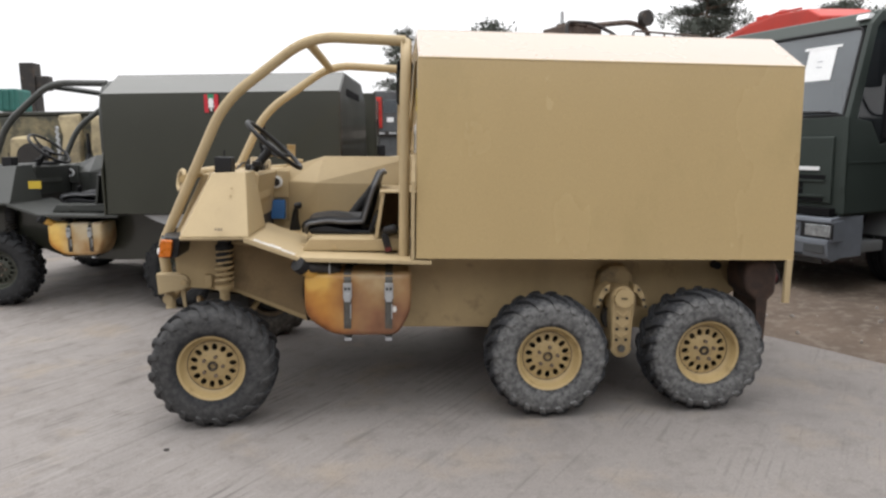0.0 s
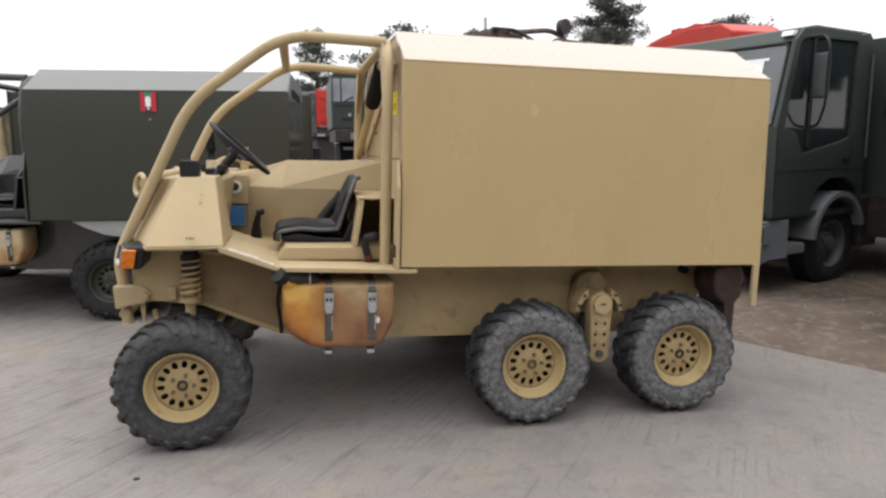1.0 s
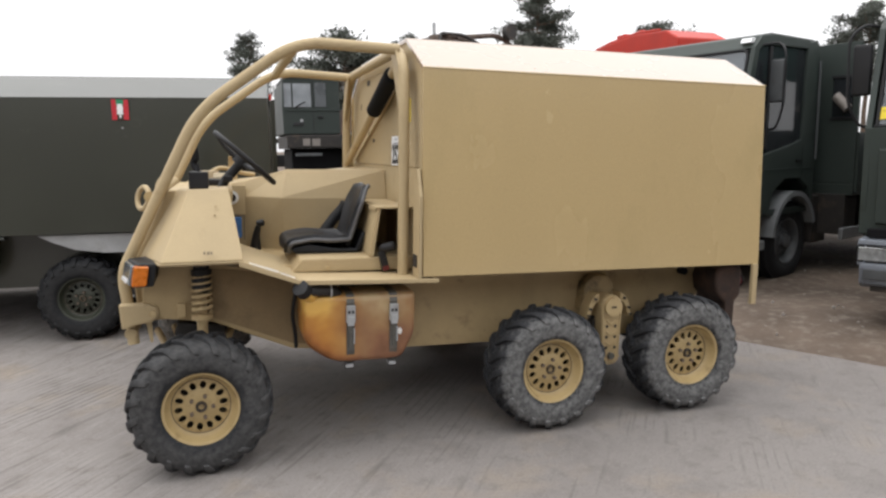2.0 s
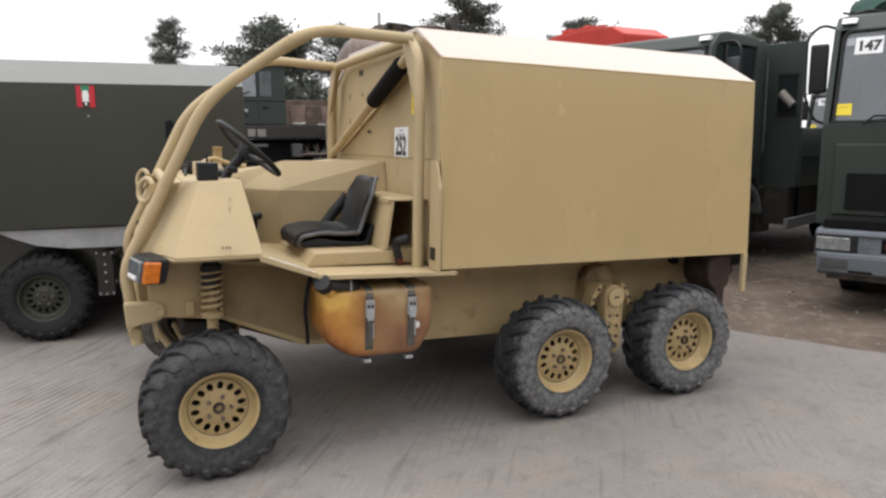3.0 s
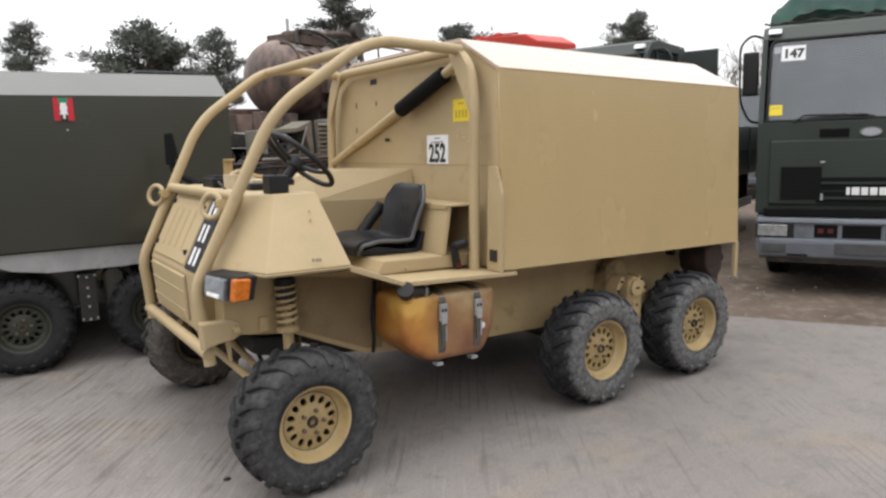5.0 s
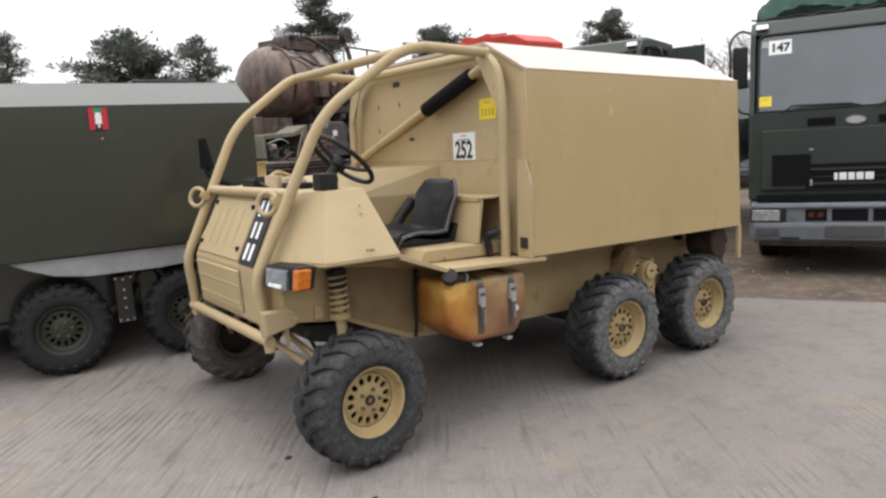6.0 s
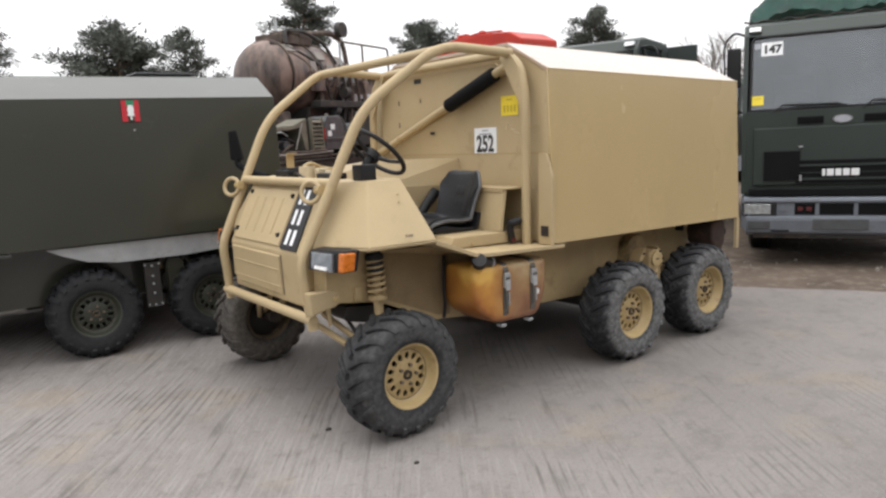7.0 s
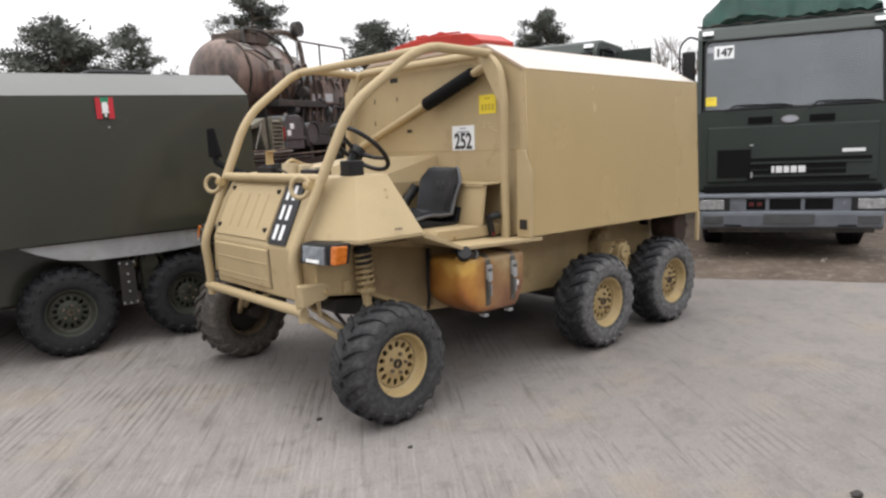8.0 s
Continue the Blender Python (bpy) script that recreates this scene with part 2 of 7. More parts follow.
M_TWIG = mat("bare_twigs", (0.16, 0.13, 0.11), 0.9, var=0.2)


def stained_plastic(name, pale):
    """Translucent-looking fuel tank plastic, stained from amber to rust brown."""
    m = mat(name, (0.5, 0.3, 0.1), 0.36, var=0.1, bump=0.06)
    n, l = m.node_tree.nodes, m.node_tree.links
    b = n["Principled BSDF"]
    tc = n.new("ShaderNodeTexCoord")
    mp = n.new("ShaderNodeMapping")
    mp.inputs["Scale"].default_value = (1.0, 1.0, 1.0)
    l.new(tc.outputs["Object"], mp.inputs["Vector"])
    no = n.new("ShaderNodeTexNoise")
    no.inputs["Scale"].default_value, no.inputs["Detail"].default_value, no.inputs["Roughness"].default_value = 4.5, 3.0, 0.5
    l.new(mp.outputs[0], no.inputs["Vector"])
    cr = n.new("ShaderNodeValToRGB")
    cr.color_ramp.elements[0].position, cr.color_ramp.elements[0].color = 0.25, (0.10, 0.042, 0.022, 1)
    cr.color_ramp.elements[1].position, cr.color_ramp.elements[1].color = 0.80, (0.46, 0.34, 0.19, 1)
    e = cr.color_ramp.elements.new(0.42)
    e.color = (0.225, 0.105, 0.055, 1)
    e = cr.color_ramp.elements.new(0.62)
    e.color = (0.32, 0.185, 0.085, 1)
    if pale:
        for el, k in zip(cr.color_ramp.elements, ((0.16, 0.07, 0.03), (0.40, 0.25, 0.11), (0.50, 0.40, 0.25), (0.55, 0.47, 0.33))):
            el.color = (*k, 1)
    sx = n.new("ShaderNodeSeparateXYZ")
    l.new(tc.outputs["Object"], sx.inputs[0])
    gx = n.new("ShaderNodeMath")
    gx.operation = "MULTIPLY_ADD"
    gx.inputs[1].default_value, gx.inputs[2].default_value = 1.35, -0.83
    l.new(sx.outputs["Z"], gx.inputs[0])
    gs = n.new("ShaderNodeMath")
    gs.operation = "ADD"
    l.new(no.outputs["Fac"], gs.inputs[0])
    l.new(gx.outputs[0], gs.inputs[1])
    l.new(gs.outputs[0], cr.inputs[0])
    am = n.new("ShaderNodeMapRange")
    am.inputs["From Min"].default_value, am.inputs["From Max"].default_value = 0.74, 0.56
    am.inputs["To Max"].default_value = 0.85
    l.new(sx.outputs["X"], am.inputs["Value"])
    cm = n.new("ShaderNodeMix")
    cm.data_type, cm.blend_type = "RGBA", "MULTIPLY"
    cm.inputs["B"].default_value = (1.6, 1.25, 0.44, 1)
    l.new(am.outputs["Result"], cm.inputs["Factor"])
    l.new(cr.outputs[0], cm.inputs["A"])
    l.new(cm.outputs["Result"], b.inputs["Base Color"])
    b.inputs["Subsurface Weight"].default_value = 0.1
    b.inputs["Subsurface Radius"].default_value = (0.03, 0.015, 0.006)
    return m


M_TANK = stained_plastic("stained_tank_plastic", False)
M_TANK_PALE = stained_plastic("cream_tank_plastic", True)


def glass(name, tint, rough=0.03, alpha=0.5, spec=0.8, coat=1.0):
    """Vehicle glass: part see-through, with a clear reflection."""
    m = bpy.data.materials.new(name)
    m.use_nodes = True
    b = m.node_tree.nodes["Principled BSDF"]
    n, l = m.node_tree.nodes, m.node_tree.links
    tc = n.new("ShaderNodeTexCoord")
    film = n.new("ShaderNodeTexNoise")
    film.inputs["Scale"].default_value, film.inputs["Detail"].default_value, film.inputs["Distortion"].default_value = 1.4, 5.0, 0.2
    l.new(tc.outputs["Object"], film.inputs["Vector"])
    dust = n.new("ShaderNodeValToRGB")
    dust.color_ramp.elements[0].position, dust.color_ramp.elements[1].position = 0.35, 0.72
    dust.color_ramp.elements[0].color = (tint[0] * 0.75, tint[1] * 0.75, tint[2] * 0.75, 1)
    dust.color_ramp.elements[1].color = (tint[0] * 1.35, tint[1] * 1.35, tint[2] * 1.35, 1)
    l.new(film.outputs["Fac"], dust.inputs[0])
    l.new(dust.outputs[0], b.inputs["Base Color"])
    b.inputs["Roughness"].default_value = rough
    b.inputs["Specular IOR Level"].default_value = spec
    b.inputs["Coat Weight"].default_value = coat
    b.inputs["Coat Roughness"].default_value = 0.03
    b.inputs["Alpha"].default_value = alpha
    return m


M_GLASS = glass("windscreen_glass", (0.098, 0.116, 0.132), 0.08, 0.66)
M_SIDEGLASS = glass("side_window_glass", (0.022, 0.025, 0.028), 0.08, 0.85, 0.35, 0.2)


def concrete_mat():
    """Brushed yard concrete with grooves along one heading, stains and pale wear."""
    m = bpy.data.materials.new("brushed_concrete")
    m.use_nodes = True
    n, l = m.node_tree.nodes, m.node_tree.links
    b = n["Principled BSDF"]
    tc = n.new("ShaderNodeTexCoord")

    def noise_at(scale, detail=6.0, rough=0.6, vec=None):
        t = n.new("ShaderNodeTexNoise")
        t.inputs["Scale"].default_value, t.inputs["Detail"].default_value, t.inputs["Roughness"].default_value = scale, detail, rough
        l.new(vec or tc.outputs["Object"], t.inputs["Vector"])
        return t.outputs["Fac"]

    mp = n.new("ShaderNodeMapping")
    mp.vector_type = "TEXTURE"
    mp.inputs["Rotation"].default_value = (0, 0, radians(-36))
    mp.inputs["Scale"].default_value = (1.0, 20.0, 1.0)
    l.new(tc.outputs["Object"], mp.inputs["Vector"])
    grooves = noise_at(24.0, 3.0, 0.6, mp.outputs[0])
    coarse = noise_at(60.0, 2.0, 0.5, mp.outputs[0])
    wave = n.new("ShaderNodeTexWave")
    wave.wave_type, wave.bands_direction, wave.wave_profile = "BANDS", "X", "SIN"
    wave.inputs["Scale"].default_value, wave.inputs["Distortion"].default_value = 6.2, 3.2
    wave.inputs["Detail"].default_value, wave.inputs["Detail Scale"].default_value = 3.0, 1.6
    l.new(mp.outputs[0], wave.inputs["Vector"])
    fade = n.new("ShaderNodeMapRange")
    fade.inputs["From Min"].default_value, fade.inputs["From Max"].default_value = 0.36, 0.62
    l.new(noise_at(1.1, 4.0, 0.6), fade.inputs["Value"])
    strength = n.new("ShaderNodeMath")
    strength.operation = "MULTIPLY"
    l.new(wave.outputs["Fac"], strength.inputs[0])
    l.new(fade.outputs["Result"], strength.inputs[1])
    # brush marks are full at -x and weaken towards +x
    sep = n.new("ShaderNodeSeparateXYZ")
    l.new(tc.outputs["Object"], sep.inputs[0])
    bay = n.new("ShaderNodeMapRange")
    bay.inputs["From Min"].default_value, bay.inputs["From Max"].default_value = -0.6, 1.6
    bay.inputs["To Min"].default_value, bay.inputs["To Max"].default_value = 1.0, 0.72
    l.new(sep.outputs["X"], bay.inputs["Value"])
    deep = n.new("ShaderNodeMath")
    deep.operation = "SUBTRACT"
    l.new(grooves, deep.inputs[0])
    deep.inputs[1].default_value = 0.42
    held = n.new("ShaderNodeMath")
    held.operation = "MULTIPLY"
    l.new(deep.outputs[0], held.inputs[0])
    l.new(bay.outputs["Result"], held.inputs[1])
    grooves_here = held.outputs[0]
    kept = n.new("ShaderNodeMath")
    kept.operation = "MULTIPLY"
    l.new(strength.outputs[0], kept.inputs[0])
    l.new(bay.outputs["Result"], kept.inputs[1])
    ridged = kept.outputs[0]
    broad = noise_at(0.55, 6.0, 0.6)
    mid = noise_at(3.2, 7.0, 0.65)
    grit = noise_at(160.0, 3.0, 0.6)
    cr = n.new("ShaderNodeValToRGB")
    cr.color_ramp.elements[0].position, cr.color_ramp.elements[0].color = 0.32, (0.235, 0.214, 0.203, 1)
    cr.color_ramp.elements[1].position, cr.color_ramp.elements[1].color = 0.70, (0.312, 0.287, 0.273, 1)
    l.new(broad, cr.inputs[0])

    def over(a, fac, colour, lo, hi, amount, mode="MIX"):
        r = n.new("ShaderNodeMapRange")
        r.inputs["From Min"].default_value, r.inputs["From Max"].default_value, r.inputs["To Max"].default_value = lo, hi, amount
        l.new(fac, r.inputs["Value"])
        x = n.new("ShaderNodeMix")
        x.data_type, x.blend_type = "RGBA", mode
        x.inputs["B"].default_value = (*colour, 1)
        l.new(r.outputs["Result"], x.inputs["Factor"])
        l.new(a, x.inputs["A"])
        return x.outputs["Result"]

    c = over(cr.outputs[0], mid, (0.150, 0.133, 0.124), 0.50, 0.72, 0.55)
    c = over(c, noise_at(1.7, 5.0, 0.6), (0.38, 0.305, 0.225), 0.54, 0.72, 0.6)
    plain = n.new("ShaderNodeMath")   # 0 at -x, up to 0.28 at +x; drives the darker tone there
    plain.operation = "SUBTRACT"
    plain.inputs[0].default_value = 1.0
    l.new(bay.outputs["Result"], plain.inputs[1])
    c = over(c, plain.outputs[0], (0.165, 0.152, 0.145), 0.0, 0.28, 0.34)
    c = over(c, grooves_here, (0.085, 0.076, 0.070), 0.13, 0.26, 0.46)
    c = over(c, ridged, (0.085, 0.076, 0.071), 0.55, 0.92, 0.58)
    crest = n.new("ShaderNodeMath")
    crest.operation = "MULTIPLY"
    l.new(coarse, crest.inputs[0])
    l.new(bay.outputs["Result"], crest.inputs[1])
    c = over(c, crest.outputs[0], (0.40, 0.37, 0.35), 0.50, 0.70, 0.42)
    c = over(c, noise_at(26.0, 5.0, 0.7), (0.31, 0.285, 0.265), 0.56, 0.74, 0.5)
    c = over(c, noise_at(9.0, 5.0, 0.65), (0.12, 0.104, 0.094), 0.54, 0.72, 0.4)
    c = over(c, noise_at(70.0, 4.0, 0.7), (0.10, 0.088, 0.080), 0.54, 0.70, 0.5)
    c = over(c, noise_at(55.0, 3.0, 0.6), (0.36, 0.335, 0.315), 0.60, 0.74, 0.5)
    c = over(c, grit, (0.08, 0.073, 0.068), 0.56, 0.70, 0.5)
    l.new(c, b.inputs["Base Color"])
    b.inputs["Roughness"].default_value = 0.82
    b.inputs["Specular IOR Level"].default_value = 0.35
    add = n.new("ShaderNodeMath")
    add.operation = "MULTIPLY_ADD"
    add.inputs[1].default_value = -1.0
    l.new(grooves_here, add.inputs[0])
    l.new(grit, add.inputs[2])
    bp = n.new("ShaderNodeBump")
    bp.inputs["Strength"].default_value, bp.inputs["Distance"].default_value = 0.7, 0.012
    l.new(add.outputs[0], bp.inputs["Height"])
    l.new(bp.outputs[0], b.inputs["Normal"])
    return m


M_CONCRETE = concrete_mat()
M_DIRT = mat("stony_dirt", (0.112, 0.086, 0.068), 0.92, var=0.35, scale=1.3, bump=0.8, fine=26, dirt=(0.20, 0.168, 0.142), dirt_amount=0.55, dirt_scale=9, spec=0.2)
M_STONE = mat("pale_stone", (0.27, 0.245, 0.22), 0.9, var=0.3, scale=8, bump=0.4)


def leaf_mat(name, c):
    m = mat(name, c, 0.6, var=0.35, scale=0.9, bump=0.0, spec=0.25)
    return m


# Needle colour is lifted to grey-green to hold the distance haze.
M_NEEDLE = leaf_mat("hazed_pine_needles", (0.096, 0.106, 0.090))


# ---- mesh helpers ----
def part(name, bm, material, parent=None, label="", at=None, smooth=False):
    """Links a bmesh as one mesh object under a thing or under a part."""
    bmesh.ops.recalc_face_normals(bm, faces=bm.faces)
    me = bpy.data.meshes.new(name)
    bm.to_mesh(me)
    bm.free()
    if material:
        me.materials.append(material)
    if smooth:
        for p in me.polygons:
            p.use_smooth = True
        me.set_sharp_from_angle(angle=radians(38))
    ob = new(name, me)
    ob.parent = parent
    if at is not None:
        ob.matrix_basis = at
    if label:
        ob["label"] = label
    return ob


def thing(name, label, category, at=None, group="", kind=""):
    ob = new(name)
    ob.empty_display_size = 0.2
    if at is not None:
        ob.matrix_basis = at
    return tagged(ob, label, category, group, kind)


def bevelled(bm, w, seg=2, angle=25):
    es = [e for e in bm.edges if len(e.link_faces) == 2 and e.calc_face_angle(0) > radians(angle)]
    if w and es:
        bmesh.ops.bevel(bm, geom=es, offset=w, segments=seg, profile=0.6, affect="EDGES", clamp_overlap=True)
    return bm


def hexa(lo, hi, bevel=0.0, seg=2):
    """A solid between two loops of equally many points."""
    bm = bmesh.new()
    a = [bm.verts.new(p) for p in lo]
    b = [bm.verts.new(p) for p in hi]
    k = len(a)
    bm.faces.new(a[::-1])
    bm.faces.new(b)
    for i in range(k):
        bm.faces.new((a[i], a[(i + 1) % k], b[(i + 1) % k], b[i]))
    bmesh.ops.recalc_face_normals(bm, faces=bm.faces)
    return bevelled(bm, bevel, seg)


def block(x0, x1, y0, y1, z0, z1, bevel=0.006, seg=2):
    return hexa([(x0, y0, z0), (x1, y0, z0), (x1, y1, z0), (x0, y1, z0)], [(x0, y0, z1), (x1, y0, z1), (x1, y1, z1), (x0, y1, z1)], bevel, seg)


def prism(poly, axis, a, b, bevel=0.0, seg=2):
    """A polygon of two coordinates, drawn out along the third axis from a to b."""
    put = {"x": lambda p, t: (t, p[0], p[1]), "y": lambda p, t: (p[0], t, p[1]), "z": lambda p, t: (p[0], p[1], t)}[axis]
    return hexa([put(p, a) for p in poly], [put(p, b) for p in poly], bevel, seg)


def sheet(poly3, thick, bevel=0.002):
    """A flat plate of some thickness from a planar outline, grown against its normal."""
    ps = [Vector(p) for p in poly3]
    nrm = (ps[1] - ps[0]).cross(ps[2] - ps[0]).normalized()
    return hexa([p - nrm * thick for p in ps], ps, bevel, 1)


def merge(*bms):
    out = bmesh.new()
    for b in bms:
        me = bpy.data.meshes.new("tmp")
        b.to_mesh(me)
        out.from_mesh(me)
        b.free()
        bpy.data.meshes.remove(me)
    return out


def rounded(path, radius, steps=5):
    """A polyline with its corners turned into arcs."""
    ps = [Vector(p) for p in path]
    out = [ps[0]]
    for a, b, c in zip(ps, ps[1:], ps[2:]):
        u, v = a - b, c - b
        d = min(radius, u.length * 0.45, v.length * 0.45)
        s, e = b + u.normalized() * d, b + v.normalized() * d
        for i in range(steps + 1):
            t = i / steps
            out.append(s * (1 - t) ** 2 + b * 2 * t * (1 - t) + e * t ** 2)
    out.append(ps[-1])
    return out


def tube(path, r, seg=12, closed=False, cap=True, bm=None):
    """A round bar swept along a path; r is one radius or one for each point."""
    bm = bm or bmesh.new()
    ps = [Vector(p) for p in path]
    k = len(ps)
    rs = r if isinstance(r, (list, tuple)) else [r] * k
    rings = []
    up = None
    for i, p in enumerate(ps):
        a = ps[i - 1] if (i or closed) else p
        b = ps[(i + 1) % k] if (i < k - 1 or closed) else p
        d = (b - a).normalized()
        if up is None:
            up = d.orthogonal().normalized()
        up = (up - d * up.dot(d)).normalized()
        side = d.cross(up)
        rings.append([bm.verts.new(p + (up * math.cos(q) + side * math.sin(q)) * rs[i]) for q in (math.tau * j / seg for j in range(seg))])
    for i in range(k if closed else k - 1):
        a, b = rings[i], rings[(i + 1) % k]
        for j in range(seg):
            bm.faces.new((a[j], a[(j + 1) % seg], b[(j + 1) % seg], b[j]))
    if cap and not closed:
        bm.faces.new(rings[0][::-1])
        bm.faces.new(rings[-1])
    return bm


def ring_path(c, r, axis="x", k=24, squash=1.0):
    c = Vector(c)
    f = {"x": lambda a: (0, r * math.cos(a), r * math.sin(a) * squash), "y": lambda a: (r * math.cos(a), 0, r * math.sin(a) * squash),
         "z": lambda a: (r * math.cos(a), r * math.sin(a) * squash, 0)}[axis]
    return [c + Vector(f(math.tau * i / k)) for i in range(k)]


def lathe(profile, seg=48, axis="y", close=False):
    """Turned shape: (radius, place along the axis) pairs."""
    bm = bmesh.new()
    put = {"y": lambda r, h, a: (r * math.cos(a), h, r * math.sin(a)), "z": lambda r, h, a: (r * math.cos(a), r * math.sin(a), h),
           "x": lambda r, h, a: (h, r * math.cos(a), r * math.sin(a))}[axis]
    rings = [[bm.verts.new(put(max(r, 1e-4), h, math.tau * j / seg)) for j in range(seg)] for r, h in profile]
    pairs = list(zip(rings, rings[1:])) + ([(rings[-1], rings[0])] if close else [])
    for a, b in pairs:
        for j in range(seg):
            bm.faces.new((a[j], a[(j + 1) % seg], b[(j + 1) % seg], b[j]))
    return bm


def disc(c, r, depth, axis="y", seg=20, bevel=0.003):
    """A short round drum centred at c."""
    c = Vector(c)
    d = {"x": Vector((1, 0, 0)), "y": Vector((0, 1, 0)), "z": Vector((0, 0, 1))}[axis] * depth / 2
    q = bmesh.new()
    tube([c - d, c + d], r, seg, bm=q)
    return bevelled(q, bevel, 2, 50)


def turned(bm, m):
    bmesh.ops.transform(bm, matrix=m, verts=bm.verts)
    return bm


def lettering(text, size, material, parent, at, name="lettering", thick=0.0008, weight=0.0):
    cu = bpy.data.curves.new(name, "FONT")
    cu.body, cu.size, cu.align_x, cu.align_y, cu.extrude, cu.offset = text, size, "CENTER", "CENTER", thick, weight
    cu.materials.append(material)
    ob = new(name, cu)
    ob.parent = parent
    ob.matrix_basis = at
    return ob


# ---- ground ----
def grid_sheet(x0, x1, y0, y1, nx, ny, f):
    bm = bmesh.new()
    vs = [[bm.verts.new((x0 + (x1 - x0) * i / nx, y0 + (y1 - y0) * j / ny, 0)) for j in range(ny + 1)] for i in range(nx + 1)]
    for row in vs:
        for v in row:
            v.co.z = f(v.co.x, v.co.y)
    for i in range(nx):
        for j in range(ny):
            bm.faces.new((vs[i][j], vs[i + 1][j], vs[i + 1][j + 1], vs[i][j + 1]))
    return bm


def dirt_height(x, y):
    near = max(0.0, 1 - math.hypot(x - 6, y - 1) / 14)
    past = min(1.0, max(0.0, ((x + 0.9) * 0.881 + (y - 8.7) * 0.473 - 0.15) / 1.1)) * min(1.0, max(0.0, (7.2 - y) / 2))
    return -0.035 + 0.055 * past + near * 0.030 * noise.noise(Vector((x * 1.1, y * 1.1, 0.3))) + near * 0.012 * noise.noise(Vector((x * 4, y * 4, 2)))


ground_mesh = grid_sheet(-6, 22, -12, 22, 150, 180, dirt_height)
far_sheet = bmesh.new()
R = 1500.0
inner = [far_sheet.verts.new(p) for p in ((-6, -12, -0.035), (22, -12, 0.02), (22, 22, -0.035), (-6, 22, -0.035))]
outer = [far_sheet.verts.new(p) for p in ((-R, -R, -0.035), (R, -R, -0.035), (R, R, -0.035), (-R, R, -0.035))]
for i in range(4):
    far_sheet.faces.new((inner[i], inner[(i + 1) % 4], outer[(i + 1) % 4], outer[i]))
tagged(part("ground", merge(ground_mesh, far_sheet), M_DIRT, smooth=True), "brown stony dirt ground with pale gravel patches", "ground", kind="structure")

# concrete apron: a thick slab with a broken edge towards the dirt, cast in bays
EDGE_A, EDGE_B = Vector((-0.9, 8.7)), Vector((10.9, -13.3))


def edge_points(k=90):
    out = []
    d = (EDGE_B - EDGE_A)
    nrm = Vector((-d.y, d.x)).normalized()
    for i in range(k + 1):
        t = i / k
        p = EDGE_A + d * t
        w = 0.05 * noise.noise(Vector((t * 30, 0, 5))) + 0.025 * noise.noise(Vector((t * 110, 0, 9)))
        out.append(p + nrm * w)
    return out


def slab_rise(x, y):
    """The yard climbs gently towards the bay where the olive buggy stands."""
    ease = lambda a, b, v: (lambda t: t * t * (3 - 2 * t))(min(1.0, max(0.0, (v - a) / (b - a))))
    up = 0.06 * max(0.0, min(y, 2.9) - 0.85) + 0.02 * max(0.0, min(-x, 4.0) - 0.9) * ease(0.85, 1.6, y)
    return up * ease(1.6, -0.2, x) * ease(5.6, 3.9, y) if x < 1.6 else 0.0


slab_outline = [(p.x, p.y) for p in edge_points()] + [(10.9, -40), (-45, -40), (-45, 8.7)]
slab = prism(slab_outline, "z", -0.16, 0.0, 0)
for co, no in [((0, 0.85 + 0.3 * i, 0), (0, 1, 0)) for i in range(17)] + [((1.6 - 0.35 * i, 0, 0), (1, 0, 0)) for i in range(17)]:
    bmesh.ops.bisect_plane(slab, geom=slab.verts[:] + slab.edges[:] + slab.faces[:], plane_co=co, plane_no=no)
for v in slab.verts:
    if v.co.z > -0.01:
        v.co.z += slab_rise(v.co.x, v.co.y)
tagged(part("pavement", slab, M_CONCRETE), "worn grey brushed concrete yard with fine grooves", "pavement", kind="structure")


def loose_stones():
    rnd = random.Random(5)
    bm = bmesh.new()
    for _ in range(420):
        s = rnd.random()
        x, y = rnd.uniform(3.4, 11), rnd.uniform(-4.5, 5.5)
        if (Vector((x, y)) - EDGE_A).dot(Vector((22.0, 11.8)).normalized()) < 0.12:
            continue
        r = 0.008 + 0.028 * s ** 3
        m = Matrix.Translation((x, y, dirt_height(x, y) + r * 0.3)) @ Euler((rnd.random() * 6, rnd.random() * 6, rnd.random() * 6)).to_matrix().to_4x4() @ Matrix.Diagonal((r, r * rnd.uniform(0.6, 1.3), r * rnd.uniform(0.4, 0.8), 1))
        bmesh.ops.create_icosphere(bm, subdivisions=1, radius=1, matrix=m)
    return bm


tagged(part("loose_stones", loose_stones(), M_STONE), "small pale stones scattered over the dirt", "stones", kind="stuff")


def pebble(x, y, r, seed):
    rnd = random.Random(seed)
    bm = bmesh.new()
    bmesh.ops.create_icosphere(bm, subdivisions=2, radius=1, matrix=Matrix.Translation((x, y, r * 0.35)) @ Matrix.Diagonal((r * 1.3, r, r * 0.6, 1)))
    for v in bm.verts:
        v.co += Vector((rnd.uniform(-1, 1), rnd.uniform(-1, 1), rnd.uniform(-0.5, 0.5))) * r * 0.18
    tagged(part("pebble", bm, M_DARK), "small dark crumb lying on the concrete", "pebble", group="crumbs on the yard")


for i, (x, y, r) in enumerate(((-0.285, -0.61, 0.014), (-0.164, -1.24, 0.011), (0.76, -2.89, 0.022))):
    pebble(x, y, r, i)


